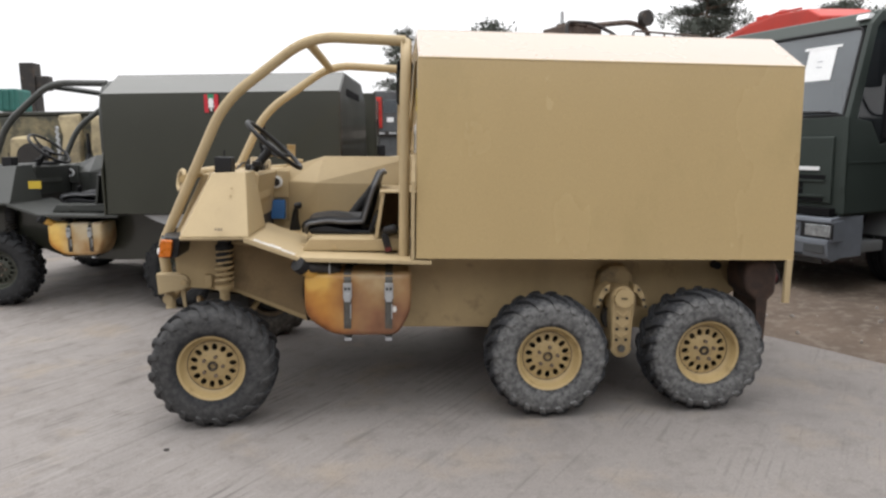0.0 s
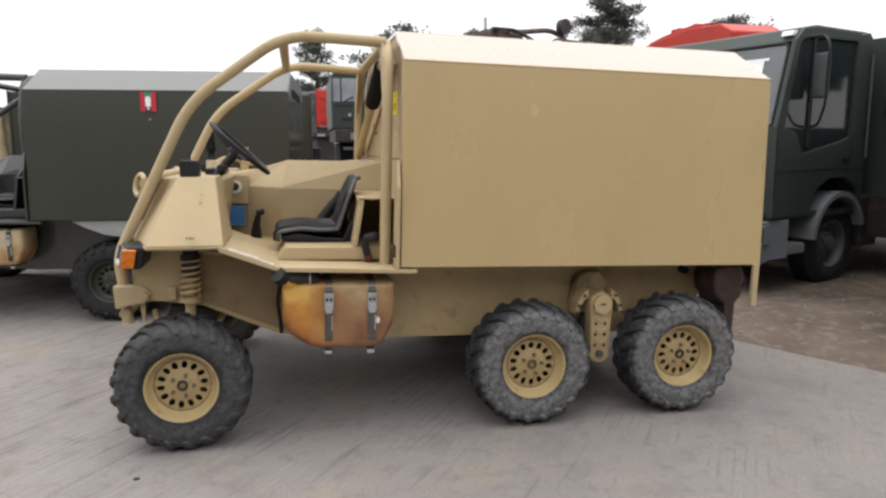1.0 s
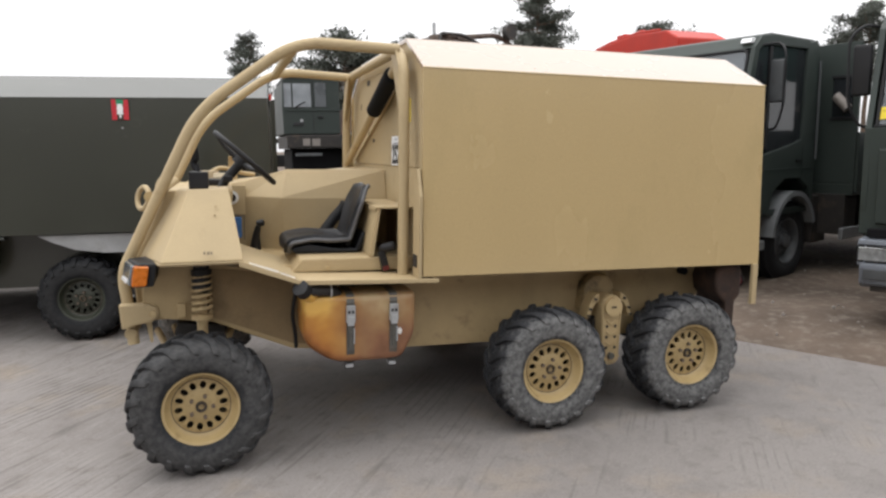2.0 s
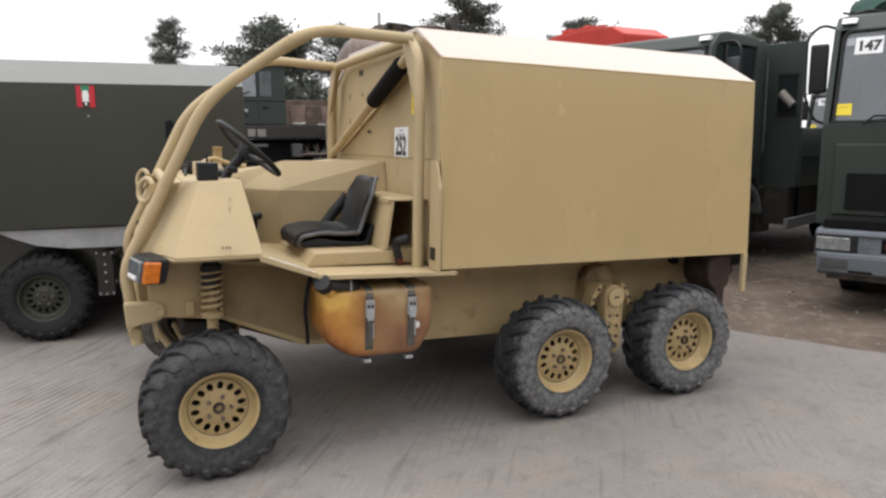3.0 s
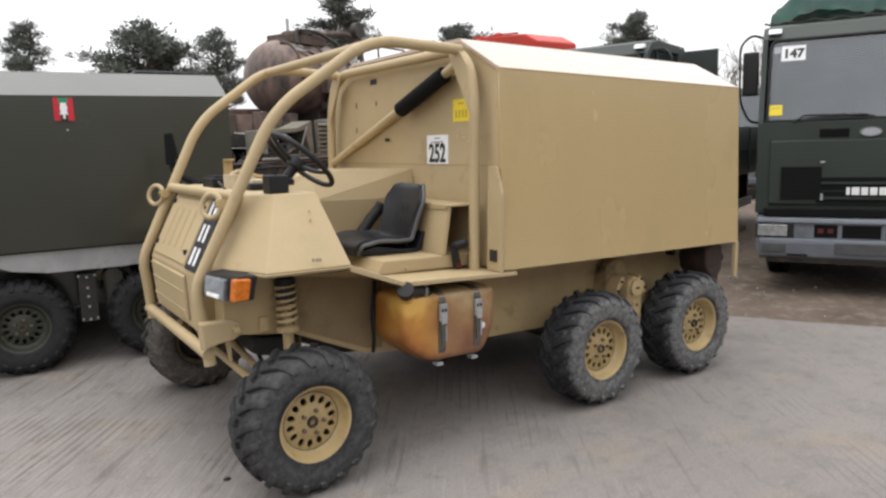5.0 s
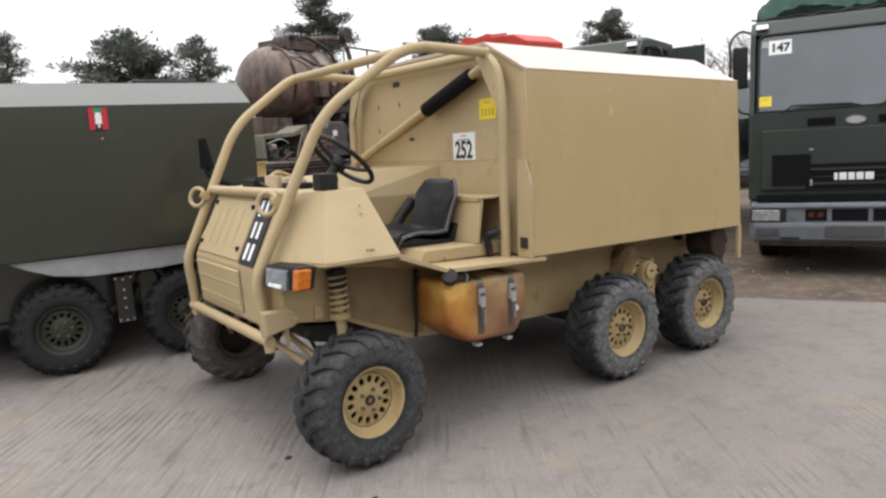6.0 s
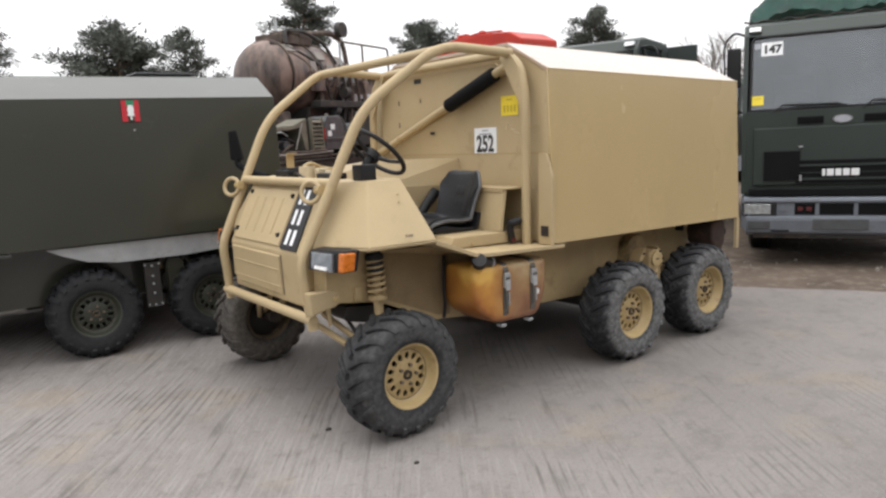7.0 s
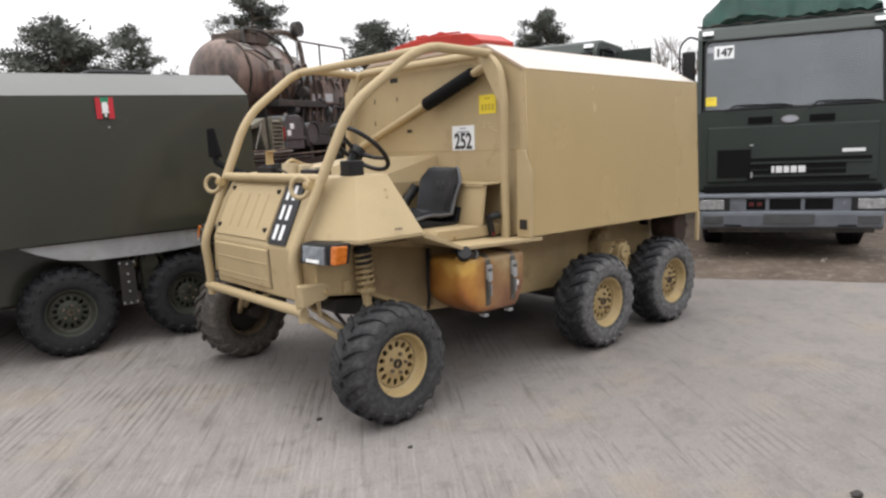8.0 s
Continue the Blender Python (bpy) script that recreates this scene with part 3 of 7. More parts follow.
# added plain walls, unseen, that cut low light behind and beside the walk
for name, bm in (("unseen_wall_south", merge(block(-18, 34, -12.3, -12.0, -0.05, 4.4, 0.02), block(-18.05, 34.05, -12.36, -11.94, 4.404, 4.50, 0.02))),
                 ("unseen_wall_west", merge(block(-18.3, -18.004, -12.3, 6.0, -0.05, 4.4, 0.02), block(-18.36, -18.06, -12.3, 6.05, 4.404, 4.50, 0.02)))):
    tagged(part(name, bm, M_UNSEENWALL), "plain grey rendered wall with coping, added unseen to block light", "wall", kind="structure")


# ---- wheels ----
MESHES = {}


def cached(key, build, material, smooth=True):
    if key not in MESHES:
        ob = part("tmp", build(), material, smooth=smooth)
        MESHES[key] = ob.data
        bpy.data.objects.remove(ob)
    return MESHES[key]


def link(name, me, parent, at=None):
    ob = new(name, me)
    ob.parent = parent
    if at is not None:
        ob.matrix_basis = at
    return ob


def casing(R, W, rim_r):
    """Half section of a balloon tyre from the rim out to the middle of the tread: (radius, half width) pairs."""
    h, d = W / 2, R - rim_r
    return [(rim_r, h * 0.78), (rim_r + 0.05 * d, h * 0.86), (rim_r + 0.10 * d, h * 0.93), (rim_r + 0.24 * d, h * 0.985), (rim_r + 0.42 * d, h), (rim_r + 0.60 * d, h * 0.975),
            (rim_r + 0.72 * d, h * 0.92), (rim_r + 0.80 * d, h * 0.83), (rim_r + 0.845 * d, h * 0.70), (rim_r + 0.865 * d, h * 0.45), (rim_r + 0.875 * d, 0.0)]


def tyre_mesh(R, W, rim_r):
    half = casing(R, W, rim_r)
    bm = lathe([(r, -y) for r, y in half] + [(r, y) for r, y in half[-2::-1]], 72)
    return bm


def grooved_tyre_mesh(R, W, rim_r):
    """Road tyre of a lorry: plain casing with three grooves round the tread."""
    half = casing(R, W, rim_r)[:8]
    top = [(R, y * W / 2) for y in (-0.74, -0.42)] + [(R - 0.014, -0.38 * W / 2), (R - 0.014, -0.30 * W / 2), (R, -0.26 * W / 2), (R, -0.05 * W / 2), (R - 0.014, -0.03 * W / 2)]
    top = top + [(r, -y) for r, y in top[::-1]]
    return lathe([(r, -y) for r, y in half] + top + [(r, y) for r, y in half[::-1]], 56)


def lug_mesh(R, W, rim_r, side, bar):
    """One tread lug at angle 0: a chevron bar that wraps over the shoulder, or a short block; side is -1 or 1."""
    h, d = W / 2, R - rim_r
    if bar:
        # (share of the half width, casing radius, height, angle, width)
        rows = [(0.03, 0.870, 0.125, 0.02, 0.034), (0.25, 0.868, 0.125, -0.035, 0.035), (0.48, 0.860, 0.125, -0.10, 0.037), (0.70, 0.842, 0.120, -0.165, 0.040),
                (0.84, 0.80, 0.095, -0.205, 0.043), (0.925, 0.735, 0.060, -0.235, 0.042), (0.965, 0.665, 0.025, -0.255, 0.036), (0.975, 0.635, 0.004, -0.262, 0.028)]
    else:
        rows = [(0.62, 0.845, 0.135, 0.0, 0.044), (0.80, 0.815, 0.125, 0.01, 0.046), (0.93, 0.72, 0.09, 0.02, 0.044), (0.995, 0.60, 0.04, 0.03, 0.036)]
    return lug_from_rows(rows, R, h, d, rim_r, side)


def lug_from_rows(rows, R, h, d, rim_r, side):
    bm = bmesh.new()
    rings = []
    for u, f, up, th, wd in rows:
        base = rim_r + f * d
        out = max(0.0, u - 0.72) / 0.28          # the shoulder leans outwards
        top = base + up * d * (1 - 0.55 * out)
        y_top = side * h * (u + 0.055 * out)
        y_low = side * h * u * 0.96
        dw = wd / R / 2
        rings.append([bm.verts.new((rr * math.cos(t), yy, rr * math.sin(t))) for rr, yy, t in
                      ((base - 0.010, y_low, th - dw), (top - 0.004, y_top, th - dw * 0.92), (top, y_top, th - dw * 0.66), (top, y_top, th + dw * 0.66), (top - 0.004, y_top, th + dw * 0.92), (base - 0.010, y_low, th + dw))])
    for a, b in zip(rings, rings[1:]):
        for j in range(6):
            bm.faces.new((a[j], a[(j + 1) % 6], b[(j + 1) % 6], b[j]))
    bm.faces.new(rings[0][::-1])
    bm.faces.new(rings[-1])
    return bm


def centre_block_mesh(R, W, rim_r, side):
    """Short block beside the middle of the tread."""
    return lug_from_rows([(0.06, 0.872, 0.125, 0.0, 0.042), (0.24, 0.868, 0.125, 0.02, 0.044), (0.42, 0.860, 0.12, 0.03, 0.040)], R, W / 2, R - rim_r, rim_r, side)


def rim_mesh(r, W, slots=14):
    """Dished pressed-steel rim: rolled lip, barrel, disc with a ring of slots and a raised middle."""
    h = W / 2
    d = -h + 0.074
    bm = lathe([(r + 0.004, -h * 0.76), (r + 0.010, -h * 0.82), (r + 0.004, -h * 0.86), (r - 0.006, -h * 0.83), (r - 0.014, -h * 0.70), (r - 0.019, d - 0.016), (r - 0.030, d - 0.004), (r - 0.038, d)], 56)
    r0, r1, rc = r * 0.44, r - 0.038, r * 0.60
    for k in range(slots):
        a = math.tau * k / slots
        half = math.pi / slots
        inner, outerp = [], []
        for j in range(16):
            q = math.tau * j / 16
            c, s = math.cos(q), math.sin(q)
            big = max(abs(c), abs(s))
            rr = (r0 + r1) / 2 + (r1 - r0) / 2 * c / big
            aa = a + half * s / big
            outerp.append((rr * math.cos(aa), d - 0.008 * (1 - (rr - r0) / (r1 - r0)), rr * math.sin(aa)))
            ro, to = rc + 0.0185 * c, 0.0140 * s
            px, pz = ro * math.cos(a) - to * math.sin(a), ro * math.sin(a) + to * math.cos(a)
            inner.append((px, d - 0.004, pz))
        vi, vo = [bm.verts.new(p) for p in inner], [bm.verts.new(p) for p in outerp]
        vb = [bm.verts.new((p[0], p[1] + 0.012, p[2])) for p in inner]
        for j in range(16):
            bm.faces.new((vo[j], vo[(j + 1) % 16], vi[(j + 1) % 16], vi[j]))
            bm.faces.new((vi[j], vi[(j + 1) % 16], vb[(j + 1) % 16], vb[j]))
    mid = lathe([(r0, d - 0.008), (r * 0.36, d - 0.013), (r * 0.20, d - 0.014), (0.0, d - 0.014)], 56)
    bm = merge(bm, mid)
    bmesh.ops.remove_doubles(bm, verts=bm.verts, dist=0.0006)
    return bm


def wheel(parent, at, key, R, W, rim_r, rubber, rim_paint, style="bar", lugs=20, slots=14, cap=M_DARK):
    w = new("wheel")
    w.parent = parent
    w.matrix_basis = at
    link("tyre", cached((key, "tyre", rubber.name), lambda: tyre_mesh(R, W, rim_r), rubber), w)
    for side in (-1, 1):
        kinds = [lambda: lug_mesh(R, W, rim_r, side, style == "bar")] + ([] if style == "bar" else [lambda: centre_block_mesh(R, W, rim_r, side)])
        for q, build in enumerate(kinds):
            lug = cached((key, "lug", side, q, rubber.name), build, rubber)
            for i in range(lugs):
                turn = 360 * (i + (0.5 if side > 0 else 0) + 0.5 * q) / lugs
                link("tread_lug", lug, w, pose(0, 0, 0, 0, turn, 0))
    link("rim", cached((key, "rim"), lambda: rim_mesh(rim_r + 0.004, W, slots), rim_paint), w)
    link("brake_drum", cached((key, "drum"), lambda: lathe([(0.0, -W / 2 + 0.13), (rim_r * 0.80, -W / 2 + 0.13), (rim_r * 0.88, W * 0.1), (rim_r * 0.5, W * 0.14), (0.0, W * 0.14)], 32), M_DARK), w)
    link("inner_rim", cached((key, "barrel"), lambda: lathe([(rim_r * 0.93, -W / 2 + 0.11), (rim_r * 0.93, W * 0.36), (rim_r + 0.006, W * 0.40), (rim_r - 0.002, W * 0.41), (rim_r * 0.9, W * 0.34), (rim_r * 0.9, -W / 2 + 0.11)], 40), M_RIMDARK), w)
    link("rust_ring", cached((key, "ring"), lambda: tube(ring_path((0, -W / 2 + 0.0725, 0), rim_r - 0.031, "y", 48), 0.0022, 6, closed=True), M_BROWN), w)
    d = -W / 2 + 0.074 - 0.014
    if cap is rim_paint:
        link("hub_cap", cached((key, "cap", cap.name), lambda: lathe([(0.0, d - 0.020), (0.014, d - 0.019), (0.021, d - 0.014), (0.024, d), (0.024, d + 0.02)], 24), cap), w)
    else:   # open hub: a dark ring round a recess
        link("hub_cap", cached((key, "cap", cap.name), lambda: lathe([(0.0, d + 0.004), (0.013, d + 0.004), (0.015, d - 0.012), (0.022, d - 0.013), (0.025, d - 0.008), (0.026, d + 0.01)], 24), cap), w)
    nut = cached((key, "nut"), lambda: tube([(0, d - 0.016, 0), (0, d + 0.004, 0)], 0.0095, 6), M_BROWN, False)
    for k in range(5):
        a = math.tau * (k + 0.25) / 5
        link("wheel_nut", nut, w, pose(rim_r * 0.32 * math.cos(a), 0, rim_r * 0.32 * math.sin(a)))
    return w


# ---- six-wheeled buggies ----
def mirror(ps):
    return [(x, -y, z) for x, y, z in ps]


def buggy(label, at, paint, worn, rim_paint, tyre_front, tyre_rear, sand, style, pitch, axles=(0.0, 1.72, 2.555), track=(0.890, 0.945)):
    BODY = pose(0, 0, 0, 0, pitch, 0)
    root = thing("utility_buggy", label, "buggy", at, group="parked six-wheeled buggies")

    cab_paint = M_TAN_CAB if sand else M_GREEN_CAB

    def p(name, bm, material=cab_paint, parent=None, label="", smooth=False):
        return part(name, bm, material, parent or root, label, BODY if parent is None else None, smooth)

    # lower hull
    hull = p("hull", prism([(-0.27, 0.67), (0.05, 0.63), (0.43, 0.470), (0.91, 0.436), (2.55, 0.425), (2.90, 0.66), (2.90, 0.875), (0.15, 0.905), (-0.27, 0.96)], "y", -0.632, 0.632, 0.006), worn)
    # thin sheets on the hull front; the sand ones carry dirt and painted shade
    for s in (-1, 1):
        p("hull_side_panel", prism([(0.03, 0.662), (0.43, 0.500), (0.52, 0.490), (0.52, 0.84), (0.20, 0.885), (0.03, 0.90)], "y", 0.633 * s, 0.637 * s, 0), M_HULLDARK if sand else worn, hull, "sand paint darkened by road dirt and painted-in shade" if sand else "")
    # Added belly block, not a seen part; it darkens the ground below.
    p("belly_light_block", block(1.15, 2.72, -0.36, 0.36, 0.365, 0.424, 0.02), M_DARK, label="dark block added under the hull to deepen the shadow")
    for x in (1.72, 2.54):
        p("axle_tube", tube([(x, -0.62, 0.40), (x, 0.62, 0.40)], 0.06, 12), M_DARK, smooth=True)
    p("skid_plate", prism([(-0.10, 0.60), (0.06, 0.56), (0.43, 0.42), (0.60, 0.41), (0.60, 0.425), (0.42, 0.455), (0.06, 0.615), (-0.10, 0.64)], "y", -0.40, 0.40, 0.004), M_DARK)
    p("differential_case", prism([(-0.14, 0.56), (-0.10, 0.535), (0.06, 0.50), (0.10, 0.53), (0.10, 0.60), (-0.12, 0.622)], "y", -0.57, 0.57, 0.012), M_DARK, label="dark greasy differential case")
    # floor plates, each with its ramp up to the nose and a folded lip
    for s in (-1, 1):
        top = [(0.17, 0.985), (0.44, 0.885), (1.09, 0.870)]
        fp = p("floor_plate", prism(top + [(1.09, 0.858), (0.44, 0.873), (0.17, 0.973)], "y", 0.30 * s, 0.99 * s, 0.003), cab_paint)
        p("plate_lip", prism([(0.17, 0.988), (0.44, 0.888), (1.10, 0.873), (1.10, 0.853), (0.44, 0.866), (0.17, 0.962)], "y", 0.991 * s, 1.003 * s, 0.003), cab_paint, fp)
    if sand:
        for y0, y1, x0, x1 in ((-0.985, -0.945, 0.215, 0.30), (-0.975, -0.925, 0.29, 0.345), (-0.985, -0.945, 0.35, 0.415)):
            f = lambda x: 0.985 - (x - 0.17) * 0.37
            p("wear_strip", hexa([(x0, y0, f(x0) + 0.001), (x1, y0, f(x1) + 0.001), (x1, y1, f(x1) + 0.001), (x0, y1, f(x0) + 0.001)], [(x0, y0, f(x0) + 0.004), (x1, y0, f(x1) + 0.004), (x1, y1, f(x1) + 0.004), (x0, y1, f(x0) + 0.004)]), M_BARE, label="bare metal wear strip")

    # nose: sloping bonnet between two faceted wings
    bonnet = p("bonnet", prism([(-0.150, 1.275), (-0.325, 0.905), (-0.305, 0.625), (-0.10, 0.625), (0.12, 0.95), (0.16, 1.275)], "y", -0.50, 0.50, 0.010))
    # pressed front cover with ribs and a lower flap
    def on_front(y, z, out):
        x = -0.150 - (1.275 - z) * 0.473 if z > 0.905 else -0.325 + (0.905 - z) * 0.0714
        return (x - out, y, z)
    p("front_cover", hexa([on_front(y, z, 0.0) for y, z in ((-0.20, 1.235), (0.46, 1.235), (0.47, 0.93), (-0.19, 0.93))], [on_front(y, z, 0.012) for y, z in ((-0.195, 1.23), (0.455, 1.23), (0.465, 0.935), (-0.185, 0.935))], 0.004, 2), cab_paint, bonnet)
    for y in (-0.05, 0.07, 0.19, 0.31):
        p("rib", hexa([on_front(y + d, z, 0.008) for d, z in ((-0.010, 1.19), (0.010, 1.19), (0.016, 0.985), (-0.004, 0.985))], [on_front(y + d, z, 0.019) for d, z in ((-0.005, 1.185), (0.005, 1.185), (0.011, 0.99), (0.001, 0.99))], 0.002, 1), cab_paint, bonnet)
    for y, z in ((-0.16, 1.20), (-0.15, 0.99), (0.42, 1.21), (0.44, 0.99)):
        p("rubber_catch", turned(disc((0, 0, 0), 0.013, 0.02, "x", 12, 0.002), Matrix.Translation(on_front(y, z, 0.014))), M_BLACK, bonnet, "black rubber catch")
    p("cover_gap", merge(hexa([on_front(y, z, 0.0) for y, z in ((-0.207, 1.235), (-0.201, 1.235), (-0.191, 0.93), (-0.197, 0.93))], [on_front(y, z, 0.0025) for y, z in ((-0.207, 1.235), (-0.201, 1.235), (-0.191, 0.93), (-0.197, 0.93))]),
                         hexa([on_front(y, z, 0.0) for y, z in ((-0.230, 0.89), (-0.222, 0.89), (-0.212, 0.66), (-0.220, 0.66))], [on_front(y, z, 0.0025) for y, z in ((-0.230, 0.89), (-0.222, 0.89), (-0.212, 0.66), (-0.220, 0.66))])), M_BROWN, bonnet, "dark gap beside the cover")
    p("lower_flap", hexa([on_front(y, z, 0.0) for y, z in ((-0.22, 0.885), (0.47, 0.885), (0.45, 0.66), (-0.21, 0.66))], [on_front(y, z, 0.012) for y, z in ((-0.215, 0.88), (0.465, 0.88), (0.445, 0.665), (-0.205, 0.665))], 0.004, 2), cab_paint, bonnet)
    for z in (0.80, 0.705):
        p("flap_seam", hexa([on_front(y, q, 0.011) for y, q in ((-0.205, z + 0.005), (0.455, z + 0.005), (0.455, z - 0.005), (-0.205, z - 0.005))], [on_front(y, q, 0.0155) for y, q in ((-0.205, z + 0.003), (0.455, z + 0.003), (0.455, z - 0.003), (-0.205, z - 0.003))]), cab_paint, bonnet)
    for s in (-1, 1):
        lo = [(-0.285, 0.49 * s, 0.955), (-0.165, 0.895 * s, 0.968), (0.19, 0.975 * s, 0.985), (0.19, 0.49 * s, 0.985)]
        hi = [(-0.107, 0.49 * s, 1.280), (-0.045, 0.70 * s, 1.287), (0.135, 0.7406 * s, 1.2956), (0.135, 0.49 * s, 1.2956)]
        wing = p("nose_wing", hexa(lo, hi, 0.008))
        p("wing_flange", hexa([(x, y, z - 0.016) for x, y, z in lo], [(x * 1.02, y * 1.012, z - 0.002) for x, y, z in lo], 0.003, 1), cab_paint, wing)
        if sand:
            if s < 0:
                for x0, w in ((0.020, 0.008), (0.034, 0.012), (0.050, 0.008)):
                    q = [(x0, -0.9395 - x0 * 0.2, 1.012), (x0 + w, -0.9395 - (x0 + w) * 0.2, 1.012), (x0 + w, -0.9335 - (x0 + w) * 0.2, 1.026), (x0, -0.9335 - x0 * 0.2, 1.023)]
                    p("stencil_mark", hexa(q, [(x, y - 0.004, z) for x, y, z in q]), M_STENCIL, wing, "small faded stencil mark")
                for x, y, z in ((0.075, -0.800, 1.215), (0.070, -0.818, 1.178)):
                    p("wing_bolt", disc((x, y, z), 0.004, 0.010, "y", 8, 0), M_TAN_WORN, wing)
    p("cowl", block(-0.10, 0.15, -0.49, 0.49, 1.24, 1.282, 0.006))
    # number plate on the bonnet: blank dark plate with bars for its signs
    def pl(u, v, out):
        z = 1.262 - v * 0.34
        return on_front(-0.212 - u * 0.195 - v * 0.008, z, out)
    if sand:
        plate = p("number_plate", hexa([pl(u, v, 0.001) for u, v in ((0, 0), (1, 0), (1, 1), (0, 1))], [pl(u, v, 0.012) for u, v in ((0, 0), (1, 0), (1, 1), (0, 1))], 0.003, 1), M_INK, bonnet, "black plate with white bars")
        for v0, us in ((0.07, ((0.21, 0.36), (0.55, 0.71))), (0.38, ((0.21, 0.36), (0.55, 0.71))), (0.69, ((0.20, 0.37), (0.55, 0.72)))):
            for u0, u1 in us:
                p("plate_bar", hexa([pl(u, v, 0.0125) for u, v in ((u0, v0), (u1, v0), (u1, v0 + 0.23), (u0, v0 + 0.23))], [pl(u, v, 0.0140) for u, v in ((u0, v0), (u1, v0), (u1, v0 + 0.23), (u0, v0 + 0.23))]), M_WHITE, bonnet, "white bar")

    # roll cage of bent tube
    R0 = 0.0275
    for s in (-1, 1):
        side = rounded([(-0.322, 0.575 * s, 0.530), (-0.343, 0.556 * s, 0.72), (-0.365, 0.55 * s, 0.875), (0.004, 0.605 * s, 1.658), (0.465, 0.67 * s, 2.000), (0.965, 0.70 * s, 1.985)], 0.15, 8)
        p("cage_rail", tube(side, R0, 14), cab_paint, smooth=True)
    hoop = rounded([(0.962, -0.826, 0.872), (0.962, -0.826, 1.72), (0.968, -0.782, 1.90), (0.972, -0.66, 1.988), (0.972, 0.66, 1.988), (0.968, 0.782, 1.90), (0.962, 0.826, 1.72), (0.962, 0.826, 0.872)], 0.10, 6)
    p("cage_hoop", tube(hoop, R0, 14), cab_paint, smooth=True)
    p("front_cross_tube", tube([(0.458, -0.655, 1.972), (0.458, 0.655, 1.972)], R0 * 0.95, 14), cab_paint, smooth=True)
    p("lower_cross_tube", tube([(-0.178, -0.575, 1.278), (-0.178, 0.575, 1.278)], R0 * 0.95, 14), cab_paint, smooth=True)
    p("bumper_tube", tube([(-0.333, -0.60, 0.585), (-0.333, 0.60, 0.585)], R0, 14), cab_paint, smooth=True)
    brace = p("brace_tube", tube([(0.965, 0.80, 1.405), (0.965, -0.70, 1.925)], R0 * 0.9, 14), cab_paint, smooth=True)
    if sand:
        def along(t):
            return Vector((0.965, 0.80, 1.405)).lerp(Vector((0.965, -0.70, 1.925)), t)
        p("foam_sleeve", tube([along(0.60), along(0.605), along(0.905), along(0.91)], [0.036, 0.045, 0.045, 0.036], 16), M_MATTE, brace, "black foam padding sleeve", True)
    for s in (-1, 1):
        # hoop gusset and foot brackets
        p("hoop_gusset", sheet([(0.950, s * 0.62, 1.985), (0.950, s * 0.822, 1.64), (0.950, s * 0.79, 1.90), (0.950, s * 0.72, 1.985)][::s], 0.010), cab_paint)
        if s < 0:
            bracket = p("bumper_bracket", prism([(-0.375, 0.738), (-0.245, 0.738), (-0.210, 0.725), (-0.195, 0.695), (-0.205, 0.665), (-0.235, 0.648), (-0.30, 0.638), (-0.365, 0.618)], "y", -0.652, -0.592, 0.010))
            p("bracket_bolt", disc((-0.225, -0.652, 0.692), 0.016, 0.03, "y", 16), paint, bracket)
            p("bumper_stub", prism([(-0.265, 0.66), (-0.235, 0.66), (-0.232, 0.54), (-0.245, 0.54)], "y", -0.605, -0.59, 0.003))
        ring = p("tow_ring", turned(tube(ring_path((0, 0, 0), 0.054, "x", 26), 0.0125, 10, closed=True), pose(-0.262, 0.595 if s > 0 else -0.500, 1.236, 0, 10, 32)), cab_paint, smooth=True)
        p("ring_lug", turned(disc((0, 0, 0), 0.026, 0.05, "y", 14), Matrix.Translation((-0.228, 0.555 if s > 0 else -0.535, 1.245))), paint, ring)

    # lamps
    for s in (-1, 1):
        lamp = p("headlamp", hexa([(-0.350, 0.600 * s, 0.853), (-0.276, 0.828 * s, 0.850), (-0.200, 0.838 * s, 0.855), (-0.20, 0.56 * s, 0.865)], [(-0.332, 0.600 * s, 0.955), (-0.262, 0.828 * s, 0.960), (-0.180, 0.838 * s, 0.962), (-0.18, 0.56 * s, 0.968)], 0.010), M_BLACK, label="dark plastic headlamp unit")
        p("headlamp_lens", hexa([(-0.357, 0.645 * s, 0.864), (-0.312, 0.782 * s, 0.852), (-0.285, 0.776 * s, 0.852), (-0.335, 0.645 * s, 0.864)], [(-0.342, 0.622 * s, 0.948), (-0.300, 0.764 * s, 0.944), (-0.276, 0.758 * s, 0.944), (-0.326, 0.622 * s, 0.948)], 0.008), M_LENS, lamp, "clear ribbed headlamp glass")
        # bright strip stands proud of the glass to imitate the reflection low in it
        p("lens_glint", hexa([(-0.3535, 0.675 * s, 0.868), (-0.3275, 0.752 * s, 0.861), (-0.320, 0.752 * s, 0.861), (-0.348, 0.675 * s, 0.868)], [(-0.3505, 0.672 * s, 0.884), (-0.3245, 0.749 * s, 0.878), (-0.317, 0.749 * s, 0.878), (-0.345, 0.672 * s, 0.884)], 0.002), M_BARE, lamp, "bright strip added as the glint low on the lens")
        p("indicator_lens", hexa([(-0.298, 0.812 * s, 0.858), (-0.290, 0.850 * s, 0.858), (-0.228, 0.858 * s, 0.862), (-0.236, 0.80 * s, 0.862)], [(-0.286, 0.806 * s, 0.950), (-0.276, 0.850 * s, 0.950), (-0.214, 0.858 * s, 0.950), (-0.224, 0.80 * s, 0.950)], 0.008, 3), M_ORANGE, lamp, "amber indicator lens")

